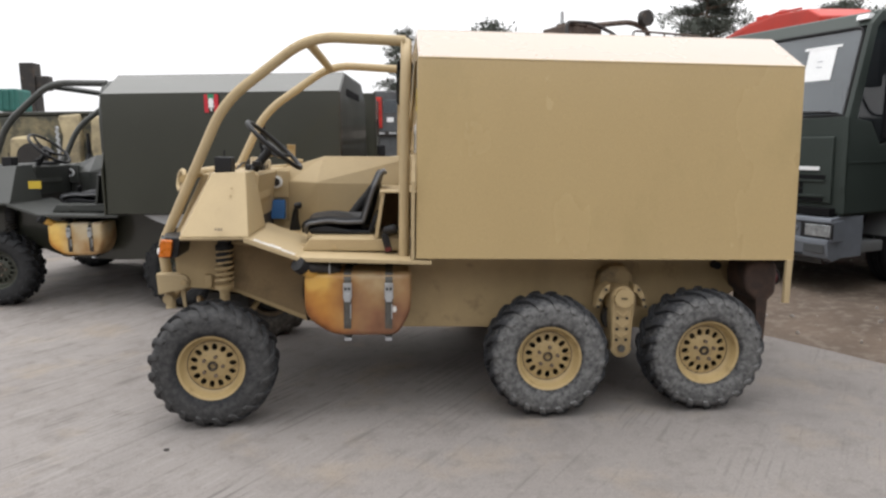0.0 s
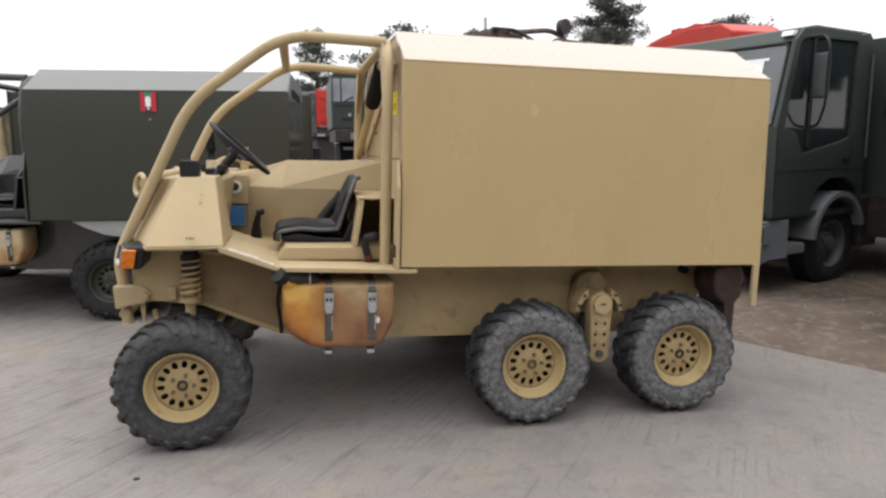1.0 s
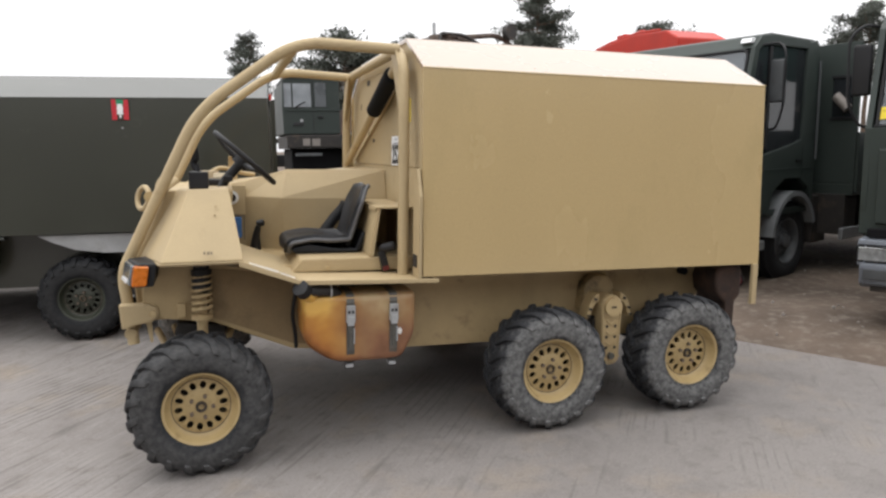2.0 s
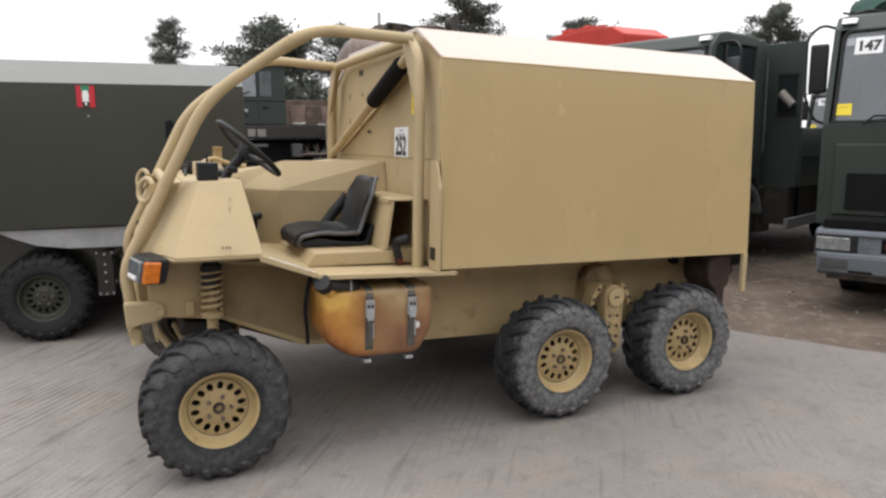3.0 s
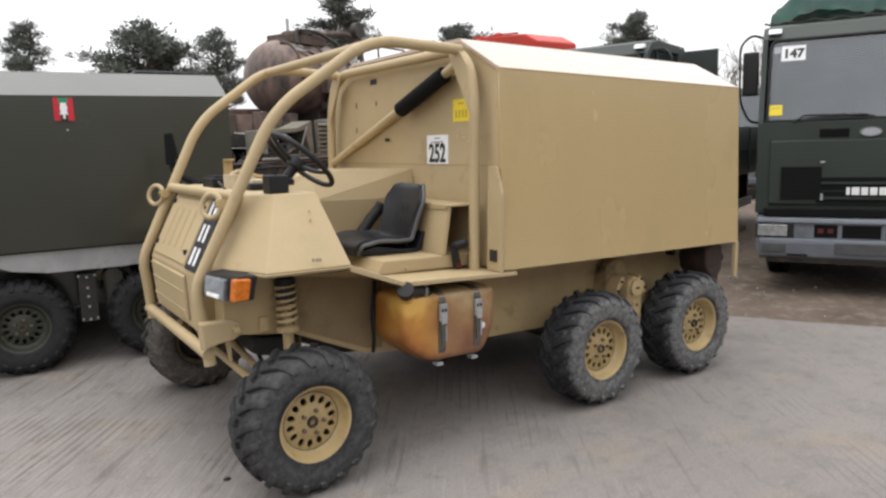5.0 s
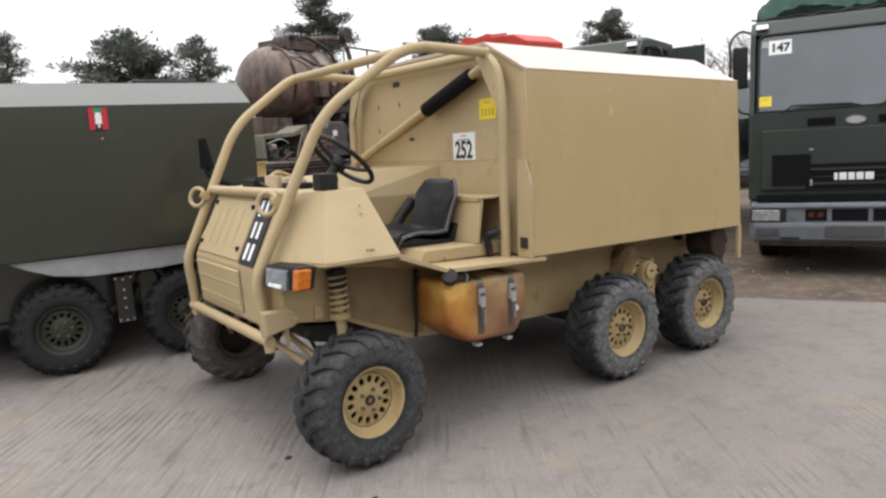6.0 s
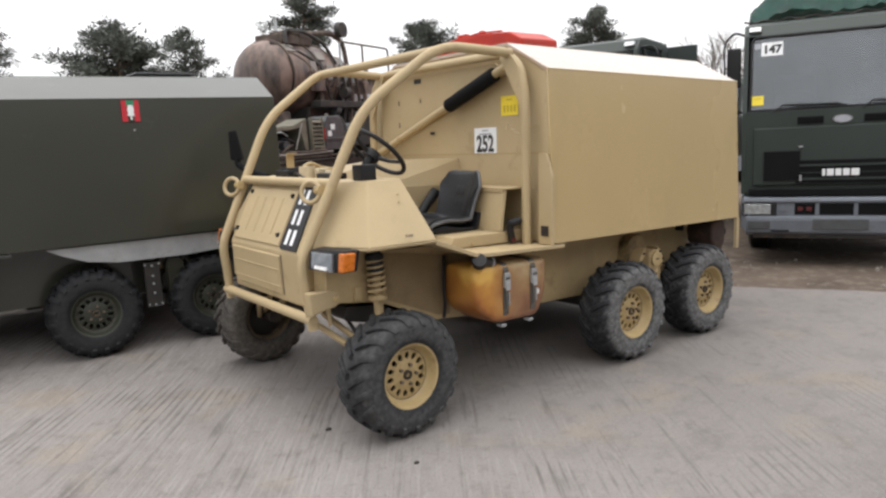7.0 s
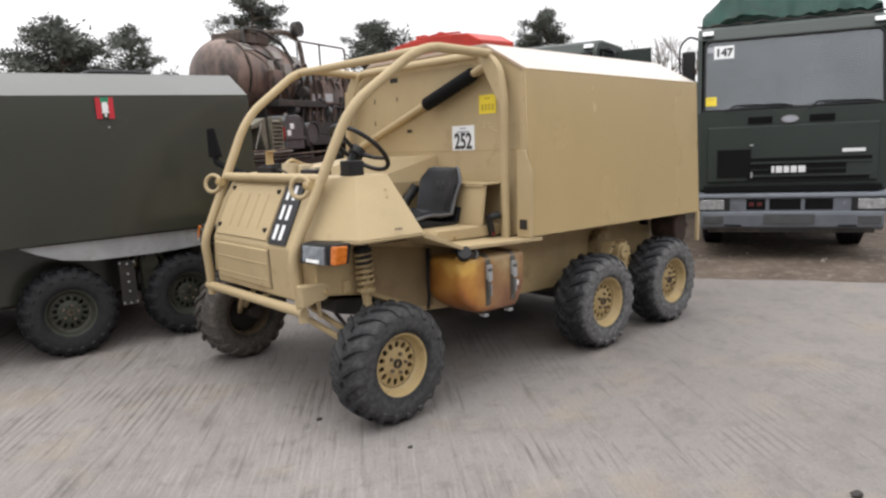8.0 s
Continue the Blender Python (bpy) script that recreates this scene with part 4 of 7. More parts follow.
    # front suspension
    for s in (-1, 1):
        damper = p("damper", tube([(0.0, 0.70 * s, 0.58), (0.0, 0.695 * s, 0.645), (0.0, 0.69 * s, 0.685), (0.0, 0.688 * s, 0.69), (0.0, 0.665 * s, 0.955)], [0.024, 0.026, 0.046, 0.022, 0.022], 14), worn, smooth=True)
        helix = [(0.041 * math.cos(a), 0.690 * s - 0.02 * s * a / 38 + 0.041 * math.sin(a), 0.695 + 0.185 * a / 38) for a in (38 * i / 150 for i in range(151))]
        p("coil_spring", tube(helix, 0.0095, 8), worn if sand else M_DARK, damper, smooth=True)
        p("dust_boot", tube([(0, 0.682 * s, 0.79), (0, 0.681 * s, 0.80), (0, 0.672 * s, 0.90)], [0.030, 0.046, 0.046], 14), M_BLACK, damper, "black rubber dust boot", True)
        p("spring_seat", disc((0, 0.692 * s, 0.675), 0.050, 0.02, "z", 20), worn, damper)
        p("spring_cap", tube([(0, 0.672 * s, 0.875), (0, 0.670 * s, 0.90), (0, 0.668 * s, 0.905), (0, 0.664 * s, 0.965)], [0.049, 0.049, 0.036, 0.044], 18), M_BLACK, damper, "black top mount")
        for a, b in (((-0.235, 0.33 * s, 0.535), (-0.050, 0.79 * s, 0.325)), ((-0.150, 0.35 * s, 0.555), (-0.015, 0.79 * s, 0.340)), ((0.16, 0.40 * s, 0.60), (0.03, 0.76 * s, 0.36))):
            p("suspension_arm", tube([a, b], 0.017, 10), worn, smooth=True)
        p("brake_caliper", block(-0.09, 0.06, 0.735 * s - 0.03, 0.735 * s + 0.03, 0.36, 0.47, 0.015), M_DARK)
        p("steering_rod", tube([(-0.06, 0.30 * s, 0.62), (-0.09, 0.74 * s, 0.40)], 0.011, 8), M_DARK, smooth=True)
        p("axle_stub", tube([(0, 0.62 * s, 0.34), (0, 0.80 * s, 0.335)], 0.045, 14), M_DARK, smooth=True)
        p("pipe_clip", block(-0.115, -0.075, 0.645 * s - 0.012, 0.645 * s + 0.012, 0.665, 0.735, 0.005), worn)

    # cab: seat, dash, engine console
    def loft(loops, bevel=0.005):
        bm = bmesh.new()
        rows = [[bm.verts.new(q) for q in lp] for lp in loops]
        k = len(rows[0])
        bm.faces.new(rows[0][::-1]), bm.faces.new(rows[-1])
        for u, v in zip(rows, rows[1:]):
            for j in range(k):
                bm.faces.new((u[j], u[(j + 1) % k], v[(j + 1) % k], v[j]))
        bmesh.ops.recalc_face_normals(bm, faces=bm.faces)
        return bevelled(bm, bevel, 2, 8)

    console = p("engine_console", loft([
        [(0.13, 0.135, 0.89), (0.24, 0.11, 0.89), (0.45, -0.055, 0.89), (1.030, -0.145, 0.89), (1.030, 0.86, 0.89), (0.13, 0.86, 0.89)],
        [(0.12, 0.13, 1.200), (0.235, 0.105, 1.205), (0.43, -0.075, 1.208), (1.030, -0.158, 1.212), (1.030, 0.86, 1.212), (0.12, 0.86, 1.200)],
        [(0.13, 0.165, 1.275), (0.245, 0.145, 1.300), (0.47, 0.02, 1.372), (1.030, -0.118, 1.378), (1.030, 0.862, 1.378), (0.13, 0.862, 1.275)]]), cab_paint)
    p("console_seam", block(0.225, 0.229, 0.105, 0.125, 0.95, 1.27, 0), M_BROWN, console)
    dash = p("dash_panel", prism([(0.105, 1.280), (0.138, 1.280), (0.150, 1.130), (0.140, 1.100), (0.105, 1.12)], "y", -0.48, -0.05, 0.006))
    p("instrument_plate", block(-0.02, 0.235, 0.095, 0.118, 1.10, 1.272, 0.003), cab_paint, dash)
    for x, y, z, r in ((0.158, 0.090, 1.201, 0.040), (0.045, 0.090, 1.215, 0.024), (0.060, 0.090, 1.150, 0.022)):
        p("gauge", disc((x, y, z), r, 0.018, "y", 24), M_WHITE if r > 0.03 else M_CHROME, dash, "gauge with a pale rim")
        p("gauge_face", disc((x, y - 0.010, z), r * 0.62, 0.006, "y", 24, 0), M_DIAL, dash, "black dial face")
    for x, z in ((0.075, 1.17), (0.085, 1.13)):
        p("switch", block(x - 0.02, x + 0.012, -0.50, -0.484, z - 0.016, z + 0.016, 0.003), M_BLACK, dash)
    p("footwell_panel", sheet([(0.12, -0.45, 0.90), (0.12, 0.45, 0.90), (0.14, 0.45, 1.18), (0.14, -0.45, 1.18)], 0.02), M_DARK)
    if sand:
        p("fuse_box", block(0.125, 0.212, 0.07, 0.15, 0.965, 1.085, 0.006), M_BLUE, label="blue enamelled box")
    lever = p("gear_lever", tube([(0.285, 0.0, 0.89), (0.285, -0.01, 0.93), (0.288, -0.02, 0.985), (0.298, -0.04, 1.035), (0.303, -0.045, 1.05)], [0.036, 0.031, 0.022, 0.017, 0.012], 12), M_BLACK, label="black gaitered lever", smooth=True)
    p("gear_knob", tube([(0.290, -0.050, 1.056), (0.296, -0.050, 1.059), (0.328, -0.052, 1.066), (0.335, -0.052, 1.066)], [0.010, 0.020, 0.021, 0.011], 12), M_BLACK, lever, smooth=True)

    # steering wheel and column
    C = Vector((0.225, -0.36, 1.435))
    nrm = Vector((0.66, 0.0, 0.75)).normalized()
    tilt = nrm.to_track_quat("Z", "Y").to_matrix().to_4x4()
    SW = Matrix.Translation(C) @ tilt
    st = p("steering_wheel", turned(tube(ring_path((0, 0, 0), 0.192, "z", 48), 0.0135, 12, closed=True), SW), M_BLACK, label="black three-spoke steering wheel", smooth=True)
    for a in (90, 210, 330):
        q = radians(a)
        p("spoke", turned(tube([(0.03 * math.cos(q), 0.03 * math.sin(q), -0.03), (0.12 * math.cos(q), 0.12 * math.sin(q), -0.022), (0.187 * math.cos(q), 0.187 * math.sin(q), 0)], [0.016, 0.011, 0.010], 8), SW), M_BLACK, st, smooth=True)
    p("wheel_boss", turned(merge(disc((0, 0, -0.028), 0.047, 0.045, "z", 24, 0.012)), SW), M_BLACK, st)
    p("steering_column", tube([C - nrm * 0.04, C - nrm * 0.16, (0.085, -0.37, 1.225)], [0.026, 0.024, 0.024], 12), M_BLACK, st, smooth=True)
    p("stalk_switch", block(0.11, 0.16, -0.44, -0.40, 1.315, 1.345, 0.006), M_BLACK, st)

    # boxes and loose gear on the cowl
    p("lamp_box", block(-0.045, 0.045, -0.655, -0.555, 1.287, 1.370, 0.008), M_BLACK, label="black plastic box")
    p("aerial_stub", tube([(0.0, -0.61, 1.37), (0.0, -0.612, 1.408)], 0.0045, 6), M_BLACK)
    p("cowl_box", block(0.02, 0.13, -0.20, -0.02, 1.283, 1.318, 0.010), M_BLACK, label="black plastic tray")
    if sand:
        p("reservoir", disc((0.04, 0.13, 1.318), 0.050, 0.075, "z", 20, 0.012), M_CREAM, label="cream plastic reservoir")
        p("upright_bracket", merge(block(0.15, 0.205, 0.645, 0.655, 1.27, 1.435, 0.003), block(0.15, 0.205, 0.60, 0.655, 1.430, 1.438, 0.002)), M_TAN_WORN, label="bare upright sheet bracket")
        p("relay_box", merge(block(-0.05, 0.055, 0.21, 0.40, 1.275, 1.335, 0.008), block(-0.03, 0.035, 0.23, 0.27, 1.33, 1.350, 0.006), block(-0.03, 0.035, 0.33, 0.37, 1.33, 1.347, 0.006)), M_BLACK, label="black relay box")
        p("reservoir_hose", tube(rounded([(0.02, 0.18, 1.33), (0.10, 0.22, 1.38), (0.22, 0.27, 1.34), (0.30, 0.30, 1.33)], 0.05), 0.012, 8), M_TAN_WORN, smooth=True)
        for y, z in ((0.05, 1.345), (-0.09, 1.335)):
            p("engine_fitting", block(0.06, 0.13, y - 0.03, y + 0.03, 1.28, z, 0.01), M_CREAM)
        p("cable", tube(rounded([(-0.06, -0.05, 1.285), (-0.05, 0.1, 1.325), (0.0, 0.25, 1.30), (0.03, 0.45, 1.30)], 0.06), 0.007, 6), M_BLACK, smooth=True)

    # seat on its plinth
    plinth = p("seat_plinth", prism([(0.42, 0.885), (1.030, 0.885), (1.030, 0.952), (0.465, 0.952)], "y", -0.765, 0.05, 0.008), cab_paint)
    for x in (0.594, 0.915):
        p("plinth_bolt", disc((x, -0.770, 0.905), 0.010, 0.014, "y", 10), worn, plinth)
    # moulded bucket seat: one shell swept along its side profile, rims turned up, shoulders rounded
    YS = -0.415
    spine = rounded([(0.432, 0, 0.957), (0.434, 0, 0.994), (0.53, 0, 1.004), (0.66, 0, 0.982), (0.768, 0, 0.978), (0.802, 0, 1.085), (0.828, 0, 1.190), (0.848, 0, 1.275), (0.860, 0, 1.288)], 0.060, 5)
    total = len(spine) - 1
    pan = bmesh.new()
    rows = []
    for i, c in enumerate(spine):
        f = i / total
        d = (spine[min(i + 1, total)] - spine[max(i - 1, 0)]).normalized()
        out = Vector((-d.z, 0, d.x))
        back = min(1.0, max(0.0, (c.z - 1.02) / 0.27))
        half = 0.190 - 0.035 * max(0.0, 1 - f / 0.10) ** 2 - 0.022 * math.sin(math.pi * min(1.0, max(0.0, (f - 0.35) / 0.45))) - 0.105 * (1 - math.sqrt(max(0.0, 1 - max(0.0, (back - 0.50) / 0.50) ** 2.6)))
        row = []
        for j in range(17):
            v = -1 + j / 8
            rim = 0.042 * abs(v) ** 2.6 * min(1.0, 0.10 + f * 2.2) * (1 - 0.6 * back ** 3)
            row.append(pan.verts.new(c + Vector((0, YS + v * half, 0)) + out * rim))
        rows.append(row)
    for ra, rb in zip(rows, rows[1:]):
        for j in range(16):
            pan.faces.new((ra[j], ra[j + 1], rb[j + 1], rb[j]))
    border = [r[0].co.copy() for r in rows] + [v.co.copy() for v in rows[-1][1:-1]] + [r[-1].co.copy() for r in rows[::-1]]
    bmesh.ops.recalc_face_normals(pan, faces=pan.faces)
    bmesh.ops.solidify(pan, geom=pan.faces[:], thickness=0.026)
    seat = p("seat", pan, M_VINYL, label="black vinyl bucket seat", smooth=True)
    p("seat_piping", tube(border, 0.0105, 8), M_PIPING, seat, "grey piping with the rim highlight in its colour", True)
    p("seat_base", prism([(0.446, 0.953), (0.438, 0.982), (0.53, 1.000), (0.66, 0.978), (0.768, 0.974), (0.800, 1.060), (0.822, 1.060), (0.800, 0.975), (0.775, 0.953)], "y", YS - 0.172, YS + 0.172, 0.010), M_VINYL, seat, smooth=True)

    def on_back(v, z, out):
        """Point on the inner face of the backrest."""
        x = 0.802 + (z - 1.085) * 0.2477 if z < 1.19 else 0.828 + (z - 1.19) * 0.235
        return (x - out, YS + v, z)
    # padded panel on the backrest: two tufted cushions between sewn channels
    for z0, z1, w in ((1.070, 1.138, 0.104), (1.150, 1.222, 0.096)):
        for k in range(4):
            v0, v1 = -w + 2 * w * k / 4 + 0.002, -w + 2 * w * (k + 1) / 4 - 0.002
            p("back_pad", hexa([on_back(v, z, 0.010) for v, z in ((v0, z0), (v1, z0), (v1, z1), (v0, z1))], [on_back(v, z, 0.028) for v, z in ((v0 + 0.005, z0 + 0.007), (v1 - 0.005, z0 + 0.007), (v1 - 0.005, z1 - 0.007), (v0 + 0.005, z1 - 0.007))], 0.004, 2), M_VINYL, seat, smooth=True)
    p("drain_button", disc((0.735, YS - 0.115, 0.990), 0.011, 0.012, "z", 12, 0.003), M_BLACK, seat)
    # folded seat belt and its reel on the far side
    p("belt_reel", merge(prism([(0.60, 0.953), (0.70, 0.953), (0.73, 1.02), (0.70, 1.06), (0.62, 1.01)], "y", YS + 0.225, YS + 0.27, 0.012), tube(rounded([(0.66, YS + 0.245, 1.02), (0.72, YS + 0.245, 1.10), (0.765, YS + 0.235, 1.150), (0.785, YS + 0.225, 1.185)], 0.05, 4), 0.032, 10)), M_BLACK, label="black seat-belt reel", smooth=True)
    # locker behind the seat: leaning front sheet, lid and an open side
    locker = p("locker", prism([(0.806, 0.953), (0.816, 0.953), (0.852, 1.196), (0.842, 1.196)], "y", -0.758, -0.155, 0.003), cab_paint)
    p("locker_lid", merge(block(0.834, 1.030, -0.775, -0.155, 1.1965, 1.206, 0.003), prism([(0.832, 1.1835), (0.841, 1.1835), (0.841, 1.196), (0.832, 1.196)], "y", -0.758, -0.155)), cab_paint, locker)
    p("locker_edge", prism([(0.807, 0.956), (0.826, 0.956), (0.861, 1.195), (0.843, 1.195)], "y", -0.768, -0.759, 0.002), cab_paint, locker)
    p("locker_inner_wall", prism([(0.818, 0.953), (1.030, 0.953), (1.030, 1.195), (0.854, 1.195)], "y", -0.17, -0.156, 0.002), worn, locker)
    if sand:
        bk = p("belt_buckle", turned(block(-0.019, 0.019, -0.012, 0.012, -0.052, 0.052, 0.006), pose(0.872, -0.790, 0.935, 0, -14, 0)), M_BLACK, label="black seat-belt buckle")
        p("release_button", turned(block(-0.016, 0.016, -0.014, -0.0125, -0.047, -0.024, 0.002), pose(0.872, -0.790, 0.935, 0, -14, 0)), M_DARKRED, bk, "red release button")
        p("grip", tube([(0.862, -0.77, 0.992), (0.872, -0.79, 1.000), (0.915, -0.812, 1.013), (0.925, -0.815, 1.016)], [0.016, 0.024, 0.025, 0.015], 12), M_BLACK, label="black rubber grip", smooth=True)

    # rear box
    X0, X1 = 1.02, 3.0
    boxp = p("box_frame", merge(block(X0 + 0.02, X1 - 0.02, -0.955, 0.955, 0.878, 0.905, 0.004)))
    # the sand roof takes the copy whose colour holds the glare
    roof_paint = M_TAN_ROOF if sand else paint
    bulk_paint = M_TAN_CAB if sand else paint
    for s in (-1, 1):
        p("side_panel", prism([(-0.995 * s, 0.882), (-0.947 * s, 1.875), (-0.927 * s, 1.862), (-0.972 * s, 0.882)], "x", X0, X1, 0.004), paint, boxp)
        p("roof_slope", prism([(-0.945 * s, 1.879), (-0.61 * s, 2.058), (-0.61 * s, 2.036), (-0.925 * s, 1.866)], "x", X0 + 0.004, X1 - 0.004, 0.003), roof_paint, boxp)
        p("eaves_trim", tube([(X0 + 0.003, -0.944 * s, 1.876), (X1 - 0.003, -0.944 * s, 1.876)], 0.006, 8), paint, boxp, smooth=True)
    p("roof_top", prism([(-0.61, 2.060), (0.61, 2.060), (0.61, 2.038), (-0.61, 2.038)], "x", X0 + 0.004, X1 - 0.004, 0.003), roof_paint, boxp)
    XB = X0
    outline = [(-0.968, 0.885), (-0.925, 1.872), (-0.60, 2.050), (0.60, 2.050), (0.925, 1.872), (0.968, 0.885)]
    p("bulkhead", prism(outline, "x", XB + 0.012, XB + 0.030, 0.003), bulk_paint, boxp)
    p("rear_panel", prism(outline, "x", X1 - 0.018, X1 + 0.004, 0.003), paint, boxp)
    p("bulkhead_flange", prism([(-0.985, 0.89), (-0.935, 1.872), (-0.880, 1.845), (-0.925, 0.89)], "x", X0 + 0.001, X0 + 0.011, 0.003), bulk_paint, boxp)
    panel = [(0.80, 1.42), (-0.63, 1.89), (-0.50, 1.955), (0.62, 1.955), (0.78, 1.86)]
    p("bulkhead_door", prism(panel, "x", XB - 0.002, XB + 0.011, 0.005), bulk_paint, boxp)
    p("bulkhead_seam", block(XB + 0.0095, XB + 0.0118, -0.90, 0.85, 1.400, 1.406, 0.001), paint, boxp)
    for y, z, w, h in ((0.31, 1.915, 0.085, 0.034), (0.30, 1.60, 0.012, 0.035), (0.55, 1.62, 0.012, 0.035), (0.55, 1.78, 0.012, 0.035), (0.28, 1.78, 0.012, 0.03), (0.15, 1.55, 0.05, 0.02)):
        p("slot", block(XB - 0.004, XB - 0.001, y - w / 2, y + w / 2, z - h / 2, z + h / 2, 0.001), M_DARK, boxp)
    for s in (-1, 1):
        p("side_flange", prism([(-0.890 * s, 0.876), (-1.004 * s, 0.876), (-1.004 * s, 1.27), (-0.955 * s, 1.40), (-0.890 * s, 1.40)], "x", X0 - 0.024, X0 - 0.008, 0.003), bulk_paint, boxp)
    if sand:
        p("data_plate", block(0.9895, 0.9955, -0.972, -0.915, 0.925, 0.985, 0.002), M_DARK, boxp, "dark data plate")
        # stickers on the bulkhead
        sx = XB + 0.0115
        lot = p("lot_sticker", block(sx - 0.003, sx, -0.498, -0.287, 1.407, 1.567, 0.0), M_WHITE, label="white paper lot sticker")
        lettering("252", 0.142, M_INK, lot, pose(sx - 0.0045, -0.392, 1.462, 90, 0, -90) @ Matrix.Diagonal((0.78, 1.0, 1.0, 1.0)), "lot_number", weight=0.0036)
        for z, w in ((1.549, 0.055), (1.527, 0.115)):
            p("small_print", block(sx - 0.0045, sx - 0.0032, -0.392 - w / 2, -0.392 + w / 2, z - 0.0045, z + 0.0045, 0), M_GREYINK, lot)
        yl = p("yellow_sticker", block(sx - 0.003, sx, -0.692, -0.545, 1.632, 1.749, 0.0), M_YELLOW, label="yellow paper sticker")
        for y in (-0.576, -0.606, -0.636, -0.666):
            p("handwritten_mark", block(sx - 0.0045, sx - 0.0032, y - 0.0075, y + 0.0075, 1.652, 1.692, 0), M_OCHRE, yl)
        p("faint_print", block(sx - 0.0045, sx - 0.0032, -0.643, -0.593, 1.722, 1.730, 0), M_OCHRE, yl)
        # rubbed chalk scribble under the yellow sticker
        for y0, z0, y1, z1 in ((-0.60, 1.585, -0.585, 1.545), (-0.615, 1.575, -0.645, 1.572), (-0.63, 1.55, -0.665, 1.545), (-0.655, 1.535, -0.70, 1.522)):
            p("chalk_mark", tube([(sx - 0.0012, y0, z0), (sx - 0.0012, y1, z1)], 0.0028, 5), M_CHALK, boxp, "rubbed pale chalk stroke")
    # rear posts, lamps and flaps
    for s in (-1, 1):
        p("rear_post", block(2.958, 2.990, -0.995 * s - 0.012, -0.995 * s + 0.012, 0.655, 0.885, 0.003))
        p("mud_flap", prism([(2.86, 0.66), (2.925, 0.66), (2.920, 0.36), (2.898, 0.33), (2.884, 0.36)], "y", -0.78 * s - 0.13, -0.78 * s + 0.13, 0.004), M_RUSTDARK, label="rust-stained rubber mud flap")
        p("lamp_bracket", prism([(2.80, 0.70), (2.785, 0.78), (2.80, 0.845), (2.85, 0.868), (2.945, 0.868), (2.968, 0.83), (2.968, 0.69), (2.93, 0.645), (2.86, 0.64)], "y", -0.80 * s - 0.11, -0.80 * s + 0.11, 0.030, 3), M_RUSTDARK, label="rusty grimed lamp housing", smooth=True)
        tl = p("tail_lamp", disc((2.965, -0.86 * s, 0.77), 0.036, 0.05, "x", 20), M_DARKRED, label="round red tail lamp")
        p("lamp_bezel", tube(ring_path((2.985, -0.86 * s, 0.77), 0.038, "x", 20), 0.005, 6, closed=True), M_BLACK, tl)
        p("cable_gland", disc((2.74, -0.665 * s, 0.80), 0.022, 0.05, "y", 14), M_BLACK)

    # drive case between the rear wheels
    for s in (-1, 1):
        y0 = -0.84 * s
        cx = 2.14
        arc = lambda r, z, a0, a1: [(cx + r * math.cos(radians(a)), z + r * math.sin(radians(a))) for a in range(a0, a1 + 1, 15)]
        case = p("drive_case", prism(arc(0.064, 0.655, 0, 180) + arc(0.055, 0.385, 180, 360), "y", y0 - 0.035, y0 + 0.10, 0.006), worn)
        lip = [Vector((x, y0 - 0.037 * s, z)) for x, z in arc(0.056, 0.655, 0, 180) + arc(0.047, 0.385, 180, 360)]
        p("case_rim", tube(lip, 0.006, 6, closed=True), worn, case, smooth=True)
        p("case_cap", disc((cx, y0 - 0.045 * s, 0.655), 0.052, 0.030, "y", 26, 0.006), paint, case)
        for dx in (-0.012, 0.0, 0.010):
            p("cap_mark", block(cx + dx - 0.004, cx + dx + 0.004, y0 - 0.062 * s - 0.001, y0 - 0.062 * s + 0.001, 0.650, 0.661, 0), M_DARK, case)
        for z in (0.555, 0.495, 0.435):
            p("case_rib", prism([(cx - 0.036, z + 0.020), (cx - 0.030, z + 0.026), (cx, z + 0.004), (cx + 0.030, z + 0.026), (cx + 0.036, z + 0.020), (cx, z - 0.008)], "y", y0 - 0.036 * s, y0 - 0.043 * s, 0.002), worn, case)
            for dx in (-0.026, 0.026):
                p("case_recess", disc((cx + dx, y0 - 0.036 * s, z - 0.012), 0.009, 0.004, "y", 10, 0), M_DARK, case)
        p("case_bolt", disc((cx, y0 - 0.045 * s, 0.378), 0.020, 0.026, "y", 6, 0.003), M_STEEL, case)
        for k in range(9):
            a = radians(195 + 150 * k / 8)
            p("rim_bolt", disc((cx + 0.054 * math.cos(a), y0 - 0.036 * s, 0.385 + 0.054 * math.sin(a)), 0.006, 0.012, "y", 8, 0), worn, case)
        for dx in (-1, 1):
            ear = p("case_bracket", prism([(cx + dx * 0.066, 0.728), (cx + dx * 0.100, 0.705), (cx + dx * 0.128, 0.655), (cx + dx * 0.142, 0.592), (cx + dx * 0.122, 0.588), (cx + dx * 0.108, 0.640), (cx + dx * 0.084, 0.672), (cx + dx * 0.066, 0.680)], "y", y0 - 0.01, y0 + 0.08, 0.004), worn)
            for ex, ez in ((0.090, 0.695), (0.120, 0.640), (0.130, 0.603)):
                p("bracket_bolt", disc((cx + dx * ex, y0 - 0.016 * s, ez), 0.008, 0.014, "y", 8, 0), M_DARK, ear)
        p("shaft_flange", disc((cx, y0 + 0.06 * s, 0.53), 0.085, 0.05, "y", 20, 0.01), M_DARK, case)
        p("case_mount", prism([(2.04, 0.60), (2.06, 0.76), (2.11, 0.80), (2.20, 0.805), (2.24, 0.75), (2.255, 0.60)], "y", -0.66 * s - 0.06, -0.66 * s + 0.06, 0.02), M_GRIMED)
